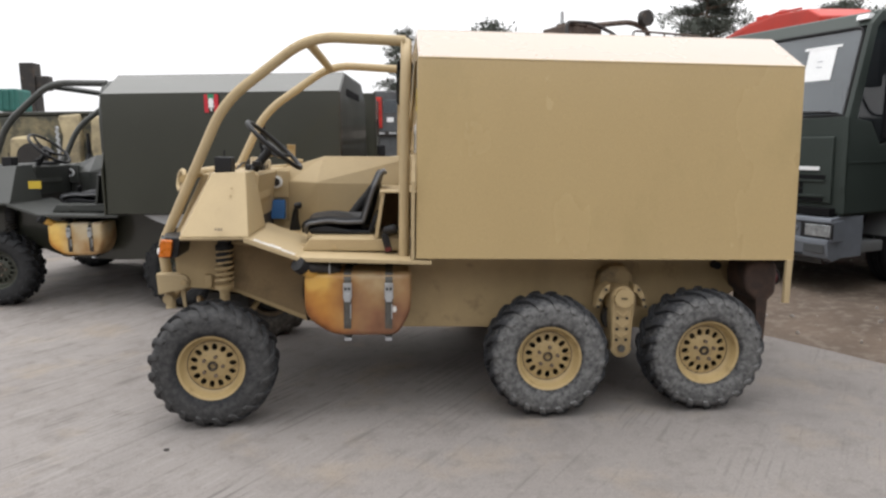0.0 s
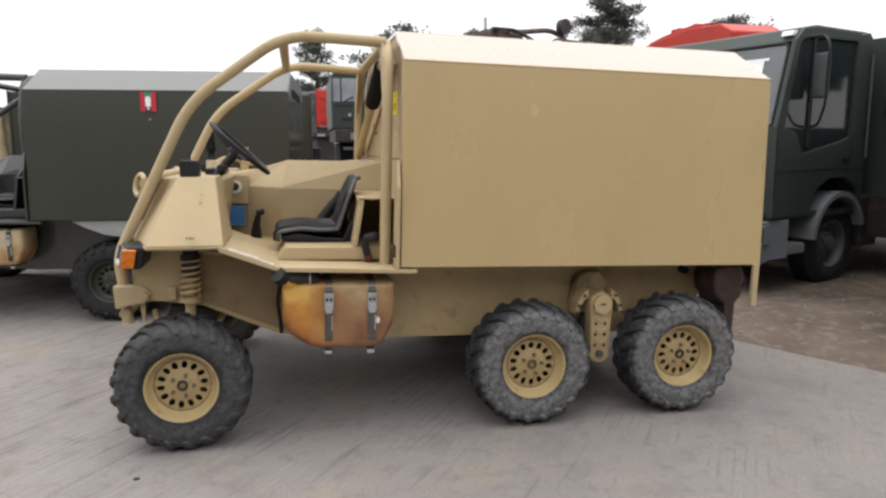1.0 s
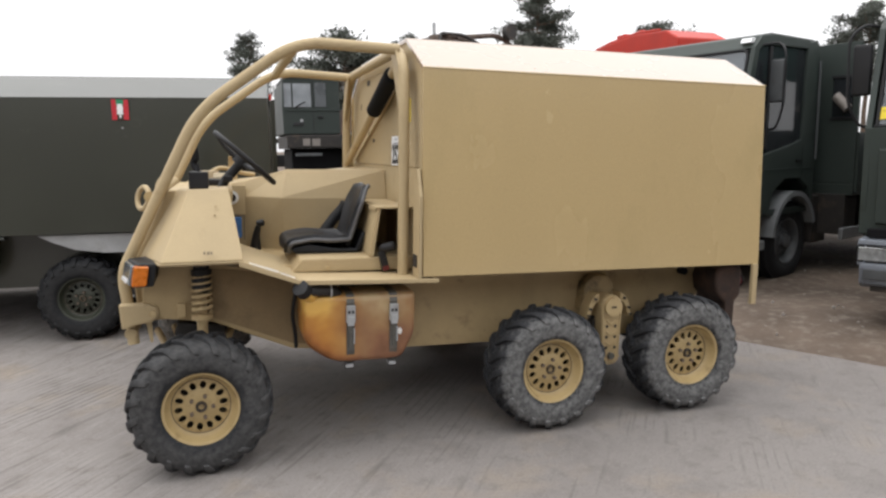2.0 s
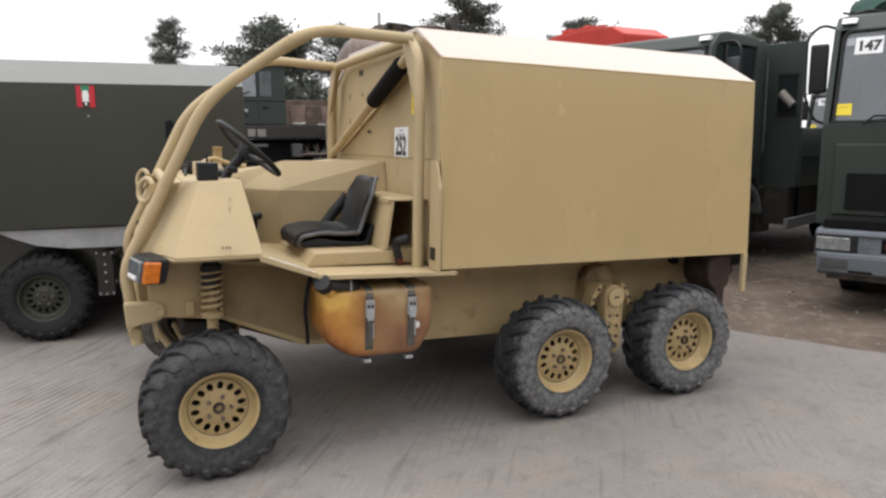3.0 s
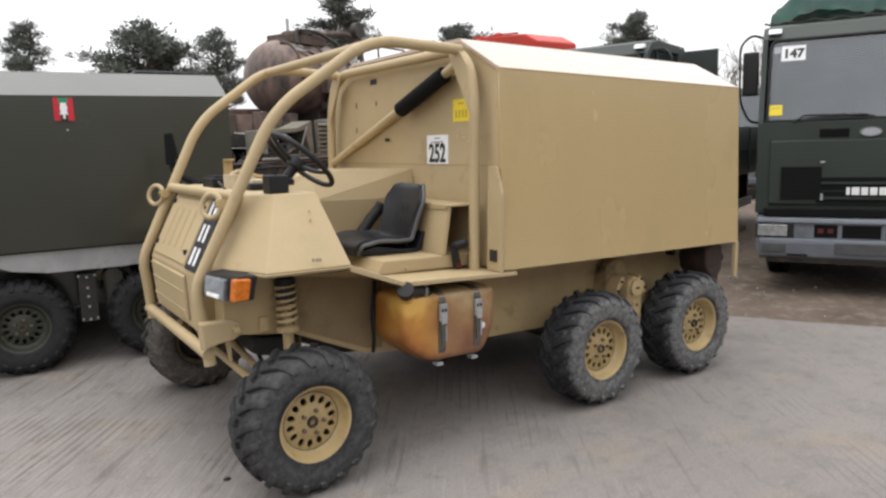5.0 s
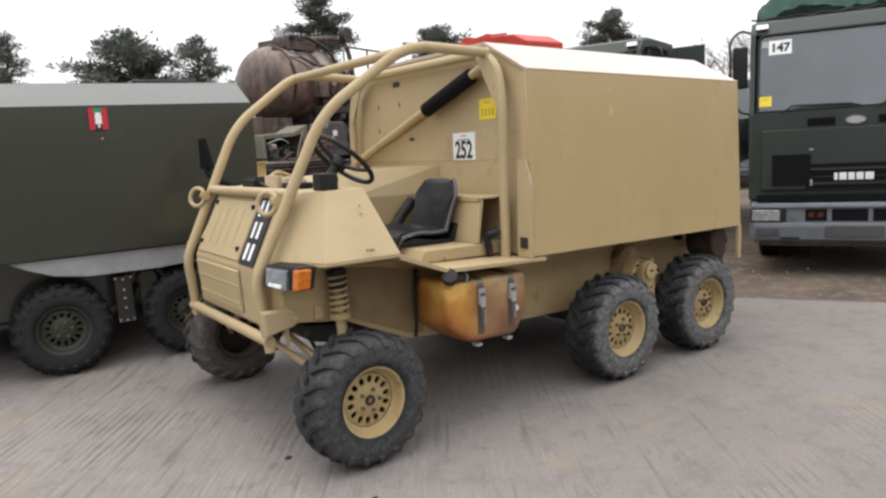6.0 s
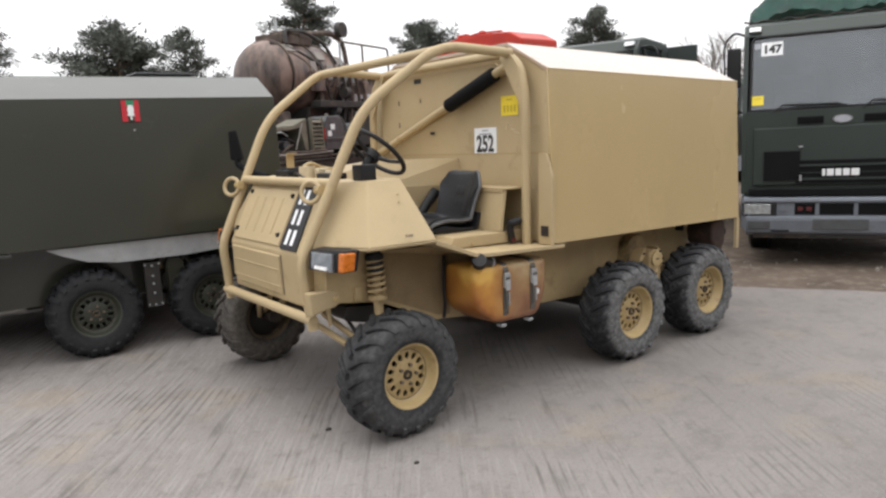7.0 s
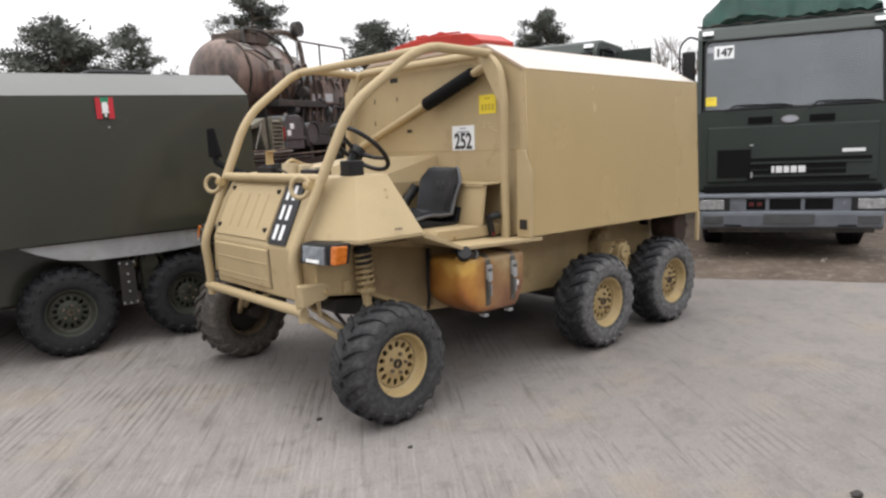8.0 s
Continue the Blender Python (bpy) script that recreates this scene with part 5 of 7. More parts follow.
        for x in (1.70, 2.54):
            p("half_shaft", tube([(x, -0.60 * s, 0.41), (x, -0.86 * s, 0.40)], 0.05, 12), M_DARK, smooth=True)

    # fuel tank on the hull side
    corner = [(0.452, 0.802, 0.05), (1.003, 0.802, 0.025), (1.003, 0.600, 0.045), (0.935, 0.466, 0.045), (0.60, 0.466, 0.06), (0.452, 0.565, 0.07)]
    prof = []
    for i, (x, z, r) in enumerate(corner):
        q = Vector((x, z))
        u, v = (Vector(corner[i - 1][:2]) - q).normalized(), (Vector(corner[(i + 1) % 6][:2]) - q).normalized()
        for k in range(6):
            t = k / 5
            prof.append((q + u * r) * (1 - t) ** 2 + q * 2 * t * (1 - t) + (q + v * r) * t ** 2)
    mid = Vector((0.73, 0.645))
    tank_bm = bmesh.new()
    loops = [[tank_bm.verts.new((mid.x + (c.x - mid.x) * kx, y, mid.y + (c.y - mid.y) * kz)) for c in prof] for y, kx, kz in ((-0.949, 0.84, 0.78), (-0.947, 0.93, 0.90), (-0.938, 0.968, 0.955), (-0.915, 0.992, 0.99), (-0.87, 1.0, 1.0), (-0.72, 1.0, 1.0), (-0.68, 0.97, 0.96), (-0.66, 0.90, 0.88))]
    tank_bm.faces.new(loops[0]), tank_bm.faces.new(loops[-1][::-1])
    for la, lb in zip(loops, loops[1:]):
        for j in range(len(prof)):
            tank_bm.faces.new((la[j], la[(j + 1) % len(prof)], lb[(j + 1) % len(prof)], lb[j]))
    tank = p("fuel_tank", tank_bm, M_TANK if sand else M_TANK_PALE, label="translucent plastic fuel tank stained amber and rust" if sand else "cream plastic fuel tank with amber stains", smooth=True)
    if not sand:  # the olive buggy carries a smaller tank, tucked up under its floor
        tank.matrix_basis = BODY @ Matrix.Translation((0.465, 0, 0.812)) @ Matrix.Diagonal((0.86, 1, 0.86, 1)) @ Matrix.Translation((-0.452, 0, -0.802))
    for x in (0.675, 0.885):
        strap_path = [(-0.66, 0.809), (-0.900, 0.809), (-0.940, 0.799), (-0.955, 0.765), (-0.955, 0.530), (-0.940, 0.476), (-0.900, 0.457), (-0.70, 0.457)]
        inner = [(-0.66, 0.805), (-0.898, 0.805), (-0.937, 0.796), (-0.951, 0.764), (-0.951, 0.531), (-0.937, 0.479), (-0.898, 0.461), (-0.70, 0.461)]
        bm = merge(*[prism([a, b, d, c], "x", x - 0.019, x + 0.019) for a, b, c, d in zip(strap_path, strap_path[1:], inner, inner[1:])])
        p("tank_strap", bm, M_STEEL if sand else M_DARK, tank, "grey steel strap" if sand else "dark steel strap")
        p("strap_buckle", merge(block(x - 0.022, x + 0.022, -0.970, -0.953, 0.668, 0.752, 0.005), block(x - 0.016, x + 0.016, -0.976, -0.969, 0.655, 0.700, 0.004)), M_GALV, tank, "pale steel buckle")
        for dx in (-0.009, 0.009):
            p("buckle_slot", block(x + dx - 0.0055, x + dx + 0.0055, -0.9725, -0.9695, 0.715, 0.729, 0), M_INK, tank)
        p("strap_tongue", prism([(x - 0.012, 0.66), (x + 0.012, 0.66), (x + 0.010, 0.555), (x - 0.006, 0.545)], "y", -0.963, -0.953, 0.003), M_STEEL, tank)
        p("buckle_lever", block(x + 0.013, x + 0.019, -0.968, -0.954, 0.565, 0.640, 0.002), M_GALV, tank, "pale steel lever")
        p("strap_foot", block(x - 0.018, x + 0.018, -0.935, -0.890, 0.440, 0.4565, 0.003), M_GALV, tank)
    if sand:
        p("strap_tag", turned(disc((0, 0, 0), 0.013, 0.006, "y", 14, 0.002), Matrix.Translation((0.915, -0.962, 0.615)) @ Matrix.Diagonal((0.8, 1, 1.3, 1))), M_BARE, tank, "pale scuffed tag")
        # hose clamp and dark elbow beside the filler
        p("filler_elbow", tube(rounded([(0.450, -0.985, 0.835), (0.52, -0.955, 0.830), (0.585, -0.93, 0.822), (0.62, -0.90, 0.800)], 0.04, 4), 0.027, 12), M_DARK, tank, "black rubber elbow", True)
        p("hose_clamp", tube(ring_path((0.585, -0.93, 0.822), 0.030, "x", 20), 0.005, 6, closed=True), M_GALV, tank)
    p("filler_neck", tube(rounded([(0.52, -0.86, 0.755), (0.49, -0.93, 0.80), (0.462, -0.975, 0.832)], 0.04, 4), 0.034, 16), M_TANK, tank, smooth=True)
    p("filler_cap", turned(disc((0, 0, 0), 0.038, 0.050, "z", 16, 0.014), Matrix.Translation((0.445, -1.0, 0.845)) @ Euler((radians(55), 0, radians(-38))).to_matrix().to_4x4()), M_BLACK, tank, "black screw cap")
    p("breather", disc((0.60, -0.82, 0.822), 0.036, 0.05, "z", 18, 0.008), M_BLACK, tank)
    p("breather_pipe", tube(rounded([(0.53, -0.84, 0.835), (0.60, -0.82, 0.845), (0.72, -0.80, 0.83)], 0.04, 4), 0.014, 8), M_BLACK, tank, smooth=True)
    p("fuel_hose", tube(rounded([(0.47, -0.66, 0.84), (0.435, -0.70, 0.74), (0.425, -0.71, 0.66), (0.44, -0.70, 0.56), (0.445, -0.68, 0.49)], 0.06, 5), 0.010, 8), M_BLACK, smooth=True)

    # door mirror on the far wing
    mir = p("mirror", hexa([(-0.115, 0.985, 1.40), (-0.085, 1.005, 1.40), (-0.03, 0.925, 1.40), (-0.06, 0.905, 1.40)], [(-0.115, 0.995, 1.60), (-0.09, 1.01, 1.60), (-0.06, 0.965, 1.605), (-0.085, 0.95, 1.605)], 0.014), M_MATTE, label="black plastic mirror")
    p("mirror_stem", tube(rounded([(-0.07, 0.955, 1.43), (-0.075, 0.955, 1.37), (-0.04, 0.86, 1.33), (0.02, 0.68, 1.283)], 0.05, 4), 0.022, 8), M_MATTE, mir, smooth=True)

    # wheels stand on the ground, not tilted with the body
    RW, WW = 0.323, 0.255
    def hub(x, y, turn, yaw):
        g = at @ Vector((x, y, 0))
        return pose(x, y, RW - 0.005 + slab_rise(g.x, g.y), 0, turn, yaw)

    wheel(root, hub(axles[0], -track[0], 20, 2), style, RW, WW, 0.160, tyre_front, rim_paint, style)
    wheel(root, hub(axles[0], track[0] - 0.05, 130, 184), style, RW, WW, 0.160, M_RUBBER_MUDDY if sand else tyre_rear, rim_paint, style)
    for x, a in ((axles[1], 12), (axles[2], 77)):
        wheel(root, hub(x, -track[1], a, 0), style, RW, WW, 0.160, tyre_rear, rim_paint, style, cap=M_RIMDARK if x == axles[1] else M_DARK)
        wheel(root, hub(x, track[1], a + 31, 180), style, RW, WW, 0.160, tyre_rear, rim_paint, style)
    return root, p


buggy("sand-painted six-wheeled open-cab buggy with a boxed rear body", pose(0, 0, 0), M_TAN, M_TAN_WORN, M_RIM, M_RUBBER_FRONT, M_RUBBER_DUSTY, True, "bar", 1.9)
_, green_part = buggy("dark olive six-wheeled open-cab buggy with a boxed rear body", pose(-2.41, 2.645, 0, 0, 0, -4.2), M_GREEN, M_GREEN, M_GREEN_RIM, M_RUBBER, M_RUBBER, False, "knob", 0.2, (0.0, 1.565, 2.40), (0.83, 0.835))
# pale guard sheet over the green buggy's rear wheels, and its warning sticker
green_part("wheel_guard", prism([(1.30, 0.868), (2.92, 0.868), (2.92, 0.76), (2.60, 0.742), (2.20, 0.72), (1.75, 0.725), (1.55, 0.755), (1.40, 0.815)], "y", -0.945, -0.932, 0.003), M_GALV, label="pale grey metal wheel guard")
warn = green_part("warning_sticker", block(1.882, 1.998, -0.964, -0.955, 1.715, 1.862, 0.001), M_STICKRED, label="red sticker with a green and white bell shape")
green_part("sticker_middle", block(1.918, 1.962, -0.9655, -0.9642, 1.715, 1.862, 0), M_GREEN, warn)
green_part("sticker_top", block(1.914, 1.966, -0.967, -0.9657, 1.825, 1.862, 0), M_STICKGREEN, warn)
green_part("sticker_bell", prism([(1.915, 1.755), (1.965, 1.755), (1.958, 1.772), (1.962, 1.80), (1.955, 1.83), (1.925, 1.83), (1.918, 1.80), (1.922, 1.772)], "y", -0.969, -0.9672), M_WHITE, warn)
green_part("bell_clapper", block(1.934, 1.946, -0.969, -0.9672, 1.728, 1.754, 0), M_WHITE, warn)
green_part("wing_label", block(0.31, 0.42, -0.886, -0.882, 1.10, 1.165, 0), M_OCHRE, label="small faded yellow label")
# olive plate in dark metal, so its shade sits in the colour
plate = green_part("case_plate", block(1.915, 2.025, -0.905, -0.875, 0.355, 0.69, 0.008), M_DARK, label="bolted drive-case plate darkened with painted-in shade")
for x, z in ((1.92, 0.675), (1.97, 0.665), (2.02, 0.675), (1.97, 0.59), (1.97, 0.53), (1.925, 0.375), (1.97, 0.37), (2.015, 0.375), (1.97, 0.46)):
    green_part("plate_bolt", disc((x, -0.908, z), 0.008, 0.012, "y", 8, 0), M_GALV, plate)
for k in range(6):
    green_part("vent_slat", block(3.005, 3.012, -0.52 + 0.15 * k, -0.42 + 0.15 * k, 1.86, 1.925, 0.002), M_MATTE)
green_part("rivet", disc((1.95, -0.975, 1.655), 0.007, 0.012, "y", 10, 0.002), M_GALV)


# ---- trucks ----
def truck(label, at, lot, paper, tarp, body_len, body_top, lower, seed, wide=1.02):
    """Forward-control army truck: local x runs back from the bumper, y to its right-hand side, z up."""
    root = thing("army_truck", label, "truck", at, group="parked army trucks")

    K = 0.915  # cab built on a 1.97 m pattern, drawn in to its true width

    def p(name, bm, material=M_TRUCK, parent=None, label="", smooth=False):
        return part(name, turned(bm, Matrix.Diagonal((1, K, 1, 1))), material, parent or root, label, None, smooth)

    H = 0.985  # half width of the cab
    # cab shell: side profile with a raked windscreen, hollowed by separate panels
    cab = p("cab", prism([(0.04, 0.72), (0.03, 1.545), (0.06, 1.545), (0.07, 0.72)], "y", -H, H, 0.006))
    p("cab_roof", prism([(0.24, 2.30), (0.34, 2.42), (0.60, 2.47), (1.45, 2.47), (1.52, 2.40), (1.52, 2.36), (0.60, 2.38), (0.28, 2.30)], "y", -H + 0.04, H - 0.04, 0.012), M_TRUCK, cab)
    p("cab_back", prism([(1.49, 0.75), (1.52, 0.75), (1.52, 2.40), (1.49, 2.40)], "y", -H + 0.03, H - 0.03, 0.006), M_TRUCK, cab)
    p("cab_floor", prism([(0.06, 0.70), (1.50, 0.70), (1.50, 0.76), (0.06, 0.76)], "y", -H + 0.03, H - 0.03, 0.004), M_TRUCK, cab)
    for s in (-1, 1):
        yo, yi = s * H, s * (H - 0.05)
        p("cab_side", merge(
            prism([(0.03, 0.95), (0.03, 1.545), (0.32, 1.50), (0.45, 1.30), (1.10, 1.42), (1.52, 1.55), (1.52, 0.82), (1.47, 0.82), (1.42, 0.95), (1.22, 1.06), (0.92, 1.06), (0.69, 0.94), (0.61, 0.72), (0.06, 0.72)], "y", yi, yo, 0.008),
            prism([(0.03, 1.54), (0.24, 2.31), (0.36, 2.42), (0.40, 2.36), (0.31, 2.28), (0.135, 1.52)], "y", yi, yo, 0.006),
            prism([(1.22, 1.40), (1.52, 1.50), (1.52, 2.40), (1.45, 2.46), (1.26, 2.42)], "y", yi, yo, 0.010),
            prism([(0.36, 2.34), (1.30, 2.36), (1.30, 2.45), (0.55, 2.45), (0.36, 2.42)], "y", yi, yo, 0.010)), M_TRUCK, cab)
        p("door_glass", prism([(0.16, 1.52), (0.33, 2.33), (1.25, 2.35), (1.22, 1.41), (0.45, 1.32), (0.32, 1.50)], "y", s * (H - 0.032), s * (H - 0.026)), M_SIDEGLASS, cab, "dark side window glass")
        p("door_divider", prism([(0.50, 1.36), (0.55, 1.36), (0.58, 2.34), (0.53, 2.34)], "y", s * (H - 0.025), s * (H - 0.010)), M_BLACK, cab)
        p("door_handle", block(1.12, 1.24, s * (H + 0.008) - 0.008, s * (H + 0.008) + 0.008, 1.22, 1.25, 0.004), M_BLACK, cab)
        p("door_seam", block(1.255, 1.262, s * (H + 0.0005) - 0.001, s * (H + 0.0005) + 0.001, 0.95, 1.40, 0), M_INK, cab)
        p("body_crease", block(0.05, 1.50, s * (H + 0.003) - 0.004, s * (H + 0.003) + 0.004, 1.15, 1.165, 0.002), M_TRUCK, cab)
        p("grab_rail", tube([(1.50, s * (H + 0.02), 1.25), (1.50, s * (H + 0.02), 2.25)], 0.012, 8), M_GREYMACH, cab, smooth=True)
        # wheel arch and front wheel
        arch = [(1.15 + 0.46 * math.cos(a), 0.43 + 0.50 * math.sin(a)) for a in (radians(d) for d in range(18, 181, 12))]
        arch_in = [(1.15 + 0.41 * math.cos(a), 0.43 + 0.45 * math.sin(a)) for a in (radians(d) for d in range(18, 181, 12))]
        bm = bmesh.new()
        rows = [[bm.verts.new(q) for q in ((x, s * (H - 0.30), z), (x, s * (H + 0.02), z), (xi, s * (H + 0.02), zi), (xi, s * (H - 0.30), zi))] for (x, z), (xi, zi) in zip(arch, arch_in)]
        for a, b in zip(rows, rows[1:]):
            for j in range(4):
                bm.faces.new((a[j], a[(j + 1) % 4], b[(j + 1) % 4], b[j]))
        bm.faces.new(rows[0]), bm.faces.new(rows[-1])
        p("wheel_arch", bm, M_ARCH, None, "light grey plastic wheel arch")
        p("step", block(0.20, 0.62, s * (H - 0.16) - 0.14, s * (H - 0.16) + 0.14, 0.36, 0.46, 0.02), M_ARCH, None, "grey plastic cab step")
        for x in (1.15, 4.3):
            w = new("wheel")
            w.parent = root
            w.matrix_basis = pose(x, s * (H * K - 0.17), 0.40, 0, seed * 37, 180 if s > 0 else 0)
            link("tyre", cached("truck_tyre", lambda: grooved_tyre_mesh(0.425, 0.24, 0.245), M_RUBBER), w)
            link("rim", cached("truck_rim", lambda: lathe([(0.240, -0.10), (0.245, -0.108), (0.232, -0.11), (0.215, -0.09), (0.20, -0.02), (0.15, -0.015), (0.11, -0.06), (0.075, -0.065), (0.07, -0.11), (0.05, -0.12), (0.0, -0.12)], 40), M_GREYMACH), w)
            nut = cached("truck_nut", lambda: tube([(0, -0.085, 0), (0, -0.05, 0)], 0.014, 6), M_GREYMACH, False)
            for k in range(8):
                q = math.tau * k / 8
                link("wheel_nut", nut, w, pose(0.095 * math.cos(q), 0, 0.095 * math.sin(q)))
        # mirror on a bent arm
        mx = 0.30 if s < 0 else 0.0   # the kerb-side mirror stands further back along its door
        mr = p("door_mirror", block(0.17 + mx, 0.23 + mx, s * (H + 0.10) - 0.075, s * (H + 0.10) + 0.075, 1.80, 2.20, 0.025, 3), M_GREYMACH if s < 0 else M_BLACK, None, "tall grey door mirror" if s < 0 else "tall black door mirror", True)
        p("mirror_glass", block(0.231 + mx, 0.235 + mx, s * (H + 0.10) - 0.06, s * (H + 0.10) + 0.06, 1.83, 2.17, 0.01), M_CHROME, mr)
        p("mirror_arm", tube(rounded([(0.36, s * (H - 0.01), 2.33), (0.22 + mx, s * (H + 0.10), 2.36), (0.15 + mx, s * (H + 0.20), 2.26), (0.155 + mx, s * (H + 0.19), 1.75), (0.20 + mx, s * (H + 0.10), 1.56), (0.26 + mx, s * (H - 0.01), 1.55)], 0.08, 5), 0.012, 8), M_BLACK, mr, smooth=True)
        # marker lamp at the roof corner
        p("marker_lamp", hexa([(0.235, s * (H - 0.17), 2.352), (0.235, s * (H - 0.05), 2.352), (0.30, s * (H - 0.05), 2.352), (0.30, s * (H - 0.17), 2.352)], [(0.262, s * (H - 0.17), 2.398), (0.262, s * (H - 0.05), 2.398), (0.33, s * (H - 0.05), 2.398), (0.33, s * (H - 0.17), 2.398)], 0.008), M_WHITE, None, "white marker lamp")
    p("windscreen", prism([(0.062, 1.555), (0.258, 2.285), (0.264, 2.285), (0.070, 1.555)], "y", -H + 0.085, H - 0.085), M_GLASS, cab, "raked windscreen glass")
    p("windscreen_seal", merge(*[tube(rounded(q, 0.08, 4), 0.016, 8) for q in ([(0.058, -H + 0.08, 1.56), (0.255, -H + 0.08, 2.29), (0.255, H - 0.08, 2.29), (0.058, H - 0.08, 1.56)],)], tube([(0.058, -H + 0.06, 1.556), (0.058, H - 0.06, 1.556)], 0.014, 8)), M_BLACK, cab, smooth=True)
    # inside the cab
    p("dashboard", block(0.10, 0.42, -H + 0.08, H - 0.08, 1.36, 1.54, 0.03), M_DARK, cab)
    for y in (-0.45, 0.45):
        p("cab_seat", merge(block(0.95, 1.38, y - 0.25, y + 0.25, 1.0, 1.20, 0.04), block(1.25, 1.42, y - 0.24, y + 0.24, 1.15, 1.95, 0.05)), M_DARK, cab)
    # opaque pale panels give the daylight of the rear windows by colour
    p("rear_window_pane", block(1.478, 1.488, 0.05, 0.42, 1.55, 2.05, 0.02), M_PANEGREY, cab, "rear cab window with pale daylight painted in")
    p("rear_window_pane", block(1.478, 1.488, -0.62, -0.28, 1.55, 2.05, 0.02), M_PANEGREY, cab, "rear cab window with pale daylight painted in")
    p("sun_visor", block(0.40, 0.44, -0.75, 0.75, 2.16, 2.30, 0.01), M_GREYMACH, cab)
    p("cab_steering_wheel", turned(tube(ring_path((0, 0, 0), 0.22, "z", 28), 0.016, 8, closed=True), Matrix.Translation((0.50, 0.45, 1.62)) @ Euler((0, radians(-35), 0)).to_matrix().to_4x4()), M_BLACK, cab, smooth=True)
    # wipers
    for y0 in (-0.62, 0.22):
        p("wiper", tube([(0.030, y0 + 0.45, 1.535), (0.020, y0 + 0.36, 1.60), (0.030, y0 - 0.18, 1.588)], 0.010, 6), M_BLACK, cab, smooth=True)
        p("wiper_blade", tube([(0.048, y0 - 0.24, 1.575), (0.055, y0 + 0.30, 1.605)], 0.008, 6), M_BLACK, cab, smooth=True)
    # front panel, vents, badges and grille
    for s in (-1, 1):
        p("fresh_air_vent", block(0.018, 0.032, s * 0.31 - 0.125, s * 0.31 + 0.125, 1.405, 1.475, 0.006), M_MATTE, cab)
        for z in (1.425, 1.452):
            p("vent_slat", block(0.014, 0.022, s * 0.31 - 0.12, s * 0.31 + 0.12, z - 0.003, z + 0.003, 0.001), M_MATTE, cab)
    p("oval_badge", turned(disc((0, 0, 0), 0.05, 0.014, "x", 28, 0.004), Matrix.Translation((0.022, 0.01, 1.440)) @ Matrix.Diagonal((1, 1.85, 0.80, 1))), M_CHROME, cab, "bright oval badge")
    p("badge_field", turned(disc((0, 0, 0), 0.041, 0.004, "x", 28, 0), Matrix.Translation((0.0135, 0.01, 1.440)) @ Matrix.Diagonal((1, 1.85, 0.74, 1))), M_GREYINK, cab)
    p("front_flap", prism([(0.035, 0.80), (0.035, 1.385), (0.012, 1.375), (0.012, 0.81)], "y", -0.86, 0.86, 0.008), M_TRUCK, cab)
    p("grille", merge(block(0.004, 0.0115, -0.56, 0.44, 0.878, 0.985, 0.003), block(0.004, 0.0115, -0.80, 0.44, 1.012, 1.050, 0.003), block(0.004, 0.0115, -0.78, 0.44, 0.820, 0.850, 0.003)), M_MATTE, cab, "black slatted grille")
    for z in (0.866, 0.999):
        p("grille_bar", block(-0.004, 0.008, -0.80, 0.60, z - 0.009, z + 0.009, 0.003), M_TRUCK, cab)
    p("grille_bar", block(0.001, 0.008, -0.56, 0.44, 0.925, 0.931, 0.001), M_TRUCK, cab)
    y = 0.185
    for w in (0.030, 0.066, 0.056, 0.062, 0.074):   # plain bars as wide as the signs of the badge
        p("badge_letter_bar", block(-0.012, -0.004, y - w, y, 0.895, 0.962, 0.006), M_WHITE, cab, "pale badge bar")
        y -= w + 0.014
    p("model_badge_bar", block(0.002, 0.011, -0.735, -0.515, 1.088, 1.122, 0.003), M_WHITE, cab, "pale model badge bar")
    p("radiator_patch", block(-0.006, 0.010, 0.40, 0.755, 0.855, 1.145, 0.004), M_MATTE, cab, "black rubber patch on the front panel")
    p("patch_catch", block(-0.008, 0.012, 0.375, 0.415, 1.178, 1.193, 0.003), M_GALV, cab)
    p("patch_latch", block(-0.008, 0.012, 0.380, 0.402, 0.845, 0.905, 0.005), M_GALV, cab)
    # bumper with lamps
    bp = merge(prism([(-0.06, 0.34), (-0.075, 0.46), (-0.07, 0.50), (0.10, 0.50), (0.10, 0.32), (0.0, 0.30)], "y", -0.93, 0.93, 0.012),
               prism([(-0.07, 0.645), (-0.06, 0.685), (0.10, 0.70), (0.10, 0.635)], "y", -0.95, 0.95, 0.010),
               block(-0.045, 0.10, -0.96, 0.96, 0.48, 0.66, 0.008))
    bumper = p("bumper", bp, M_GREY, None, "blue-grey painted steel bumper")
    for s in (-1, 1):
        p("bumper_end", hexa([(-0.07, s * 0.90, 0.32), (0.30, s * 0.99, 0.34), (0.30, s * 0.94, 0.34), (-0.03, s * 0.88, 0.32)], [(-0.07, s * 0.90, 0.69), (0.30, s * 0.99, 0.70), (0.30, s * 0.94, 0.70), (-0.03, s * 0.88, 0.69)], 0.012), M_GREY, bumper)
        p("lamp_recess", block(-0.052, -0.040, s * 0.79 - 0.175, s * 0.79 + 0.175, 0.505, 0.635, 0.006), M_INK, bumper)
        p("headlamp", block(-0.066, -0.050, s * 0.81 - 0.135, s * 0.81 + 0.135, 0.52, 0.625, 0.012, 3), M_CLEARLENS, bumper, "rectangular headlamp")
        p("fog_recess", block(-0.079, -0.066, s * 0.79 - 0.11, s * 0.79 + 0.11, 0.375, 0.455, 0.006), M_GREYMACH, bumper)
        p("bumper_groove", block(-0.078, -0.066, s * 0.58 - 0.09, s * 0.58 + 0.09, 0.345, 0.362, 0.003), M_MATTE, bumper)
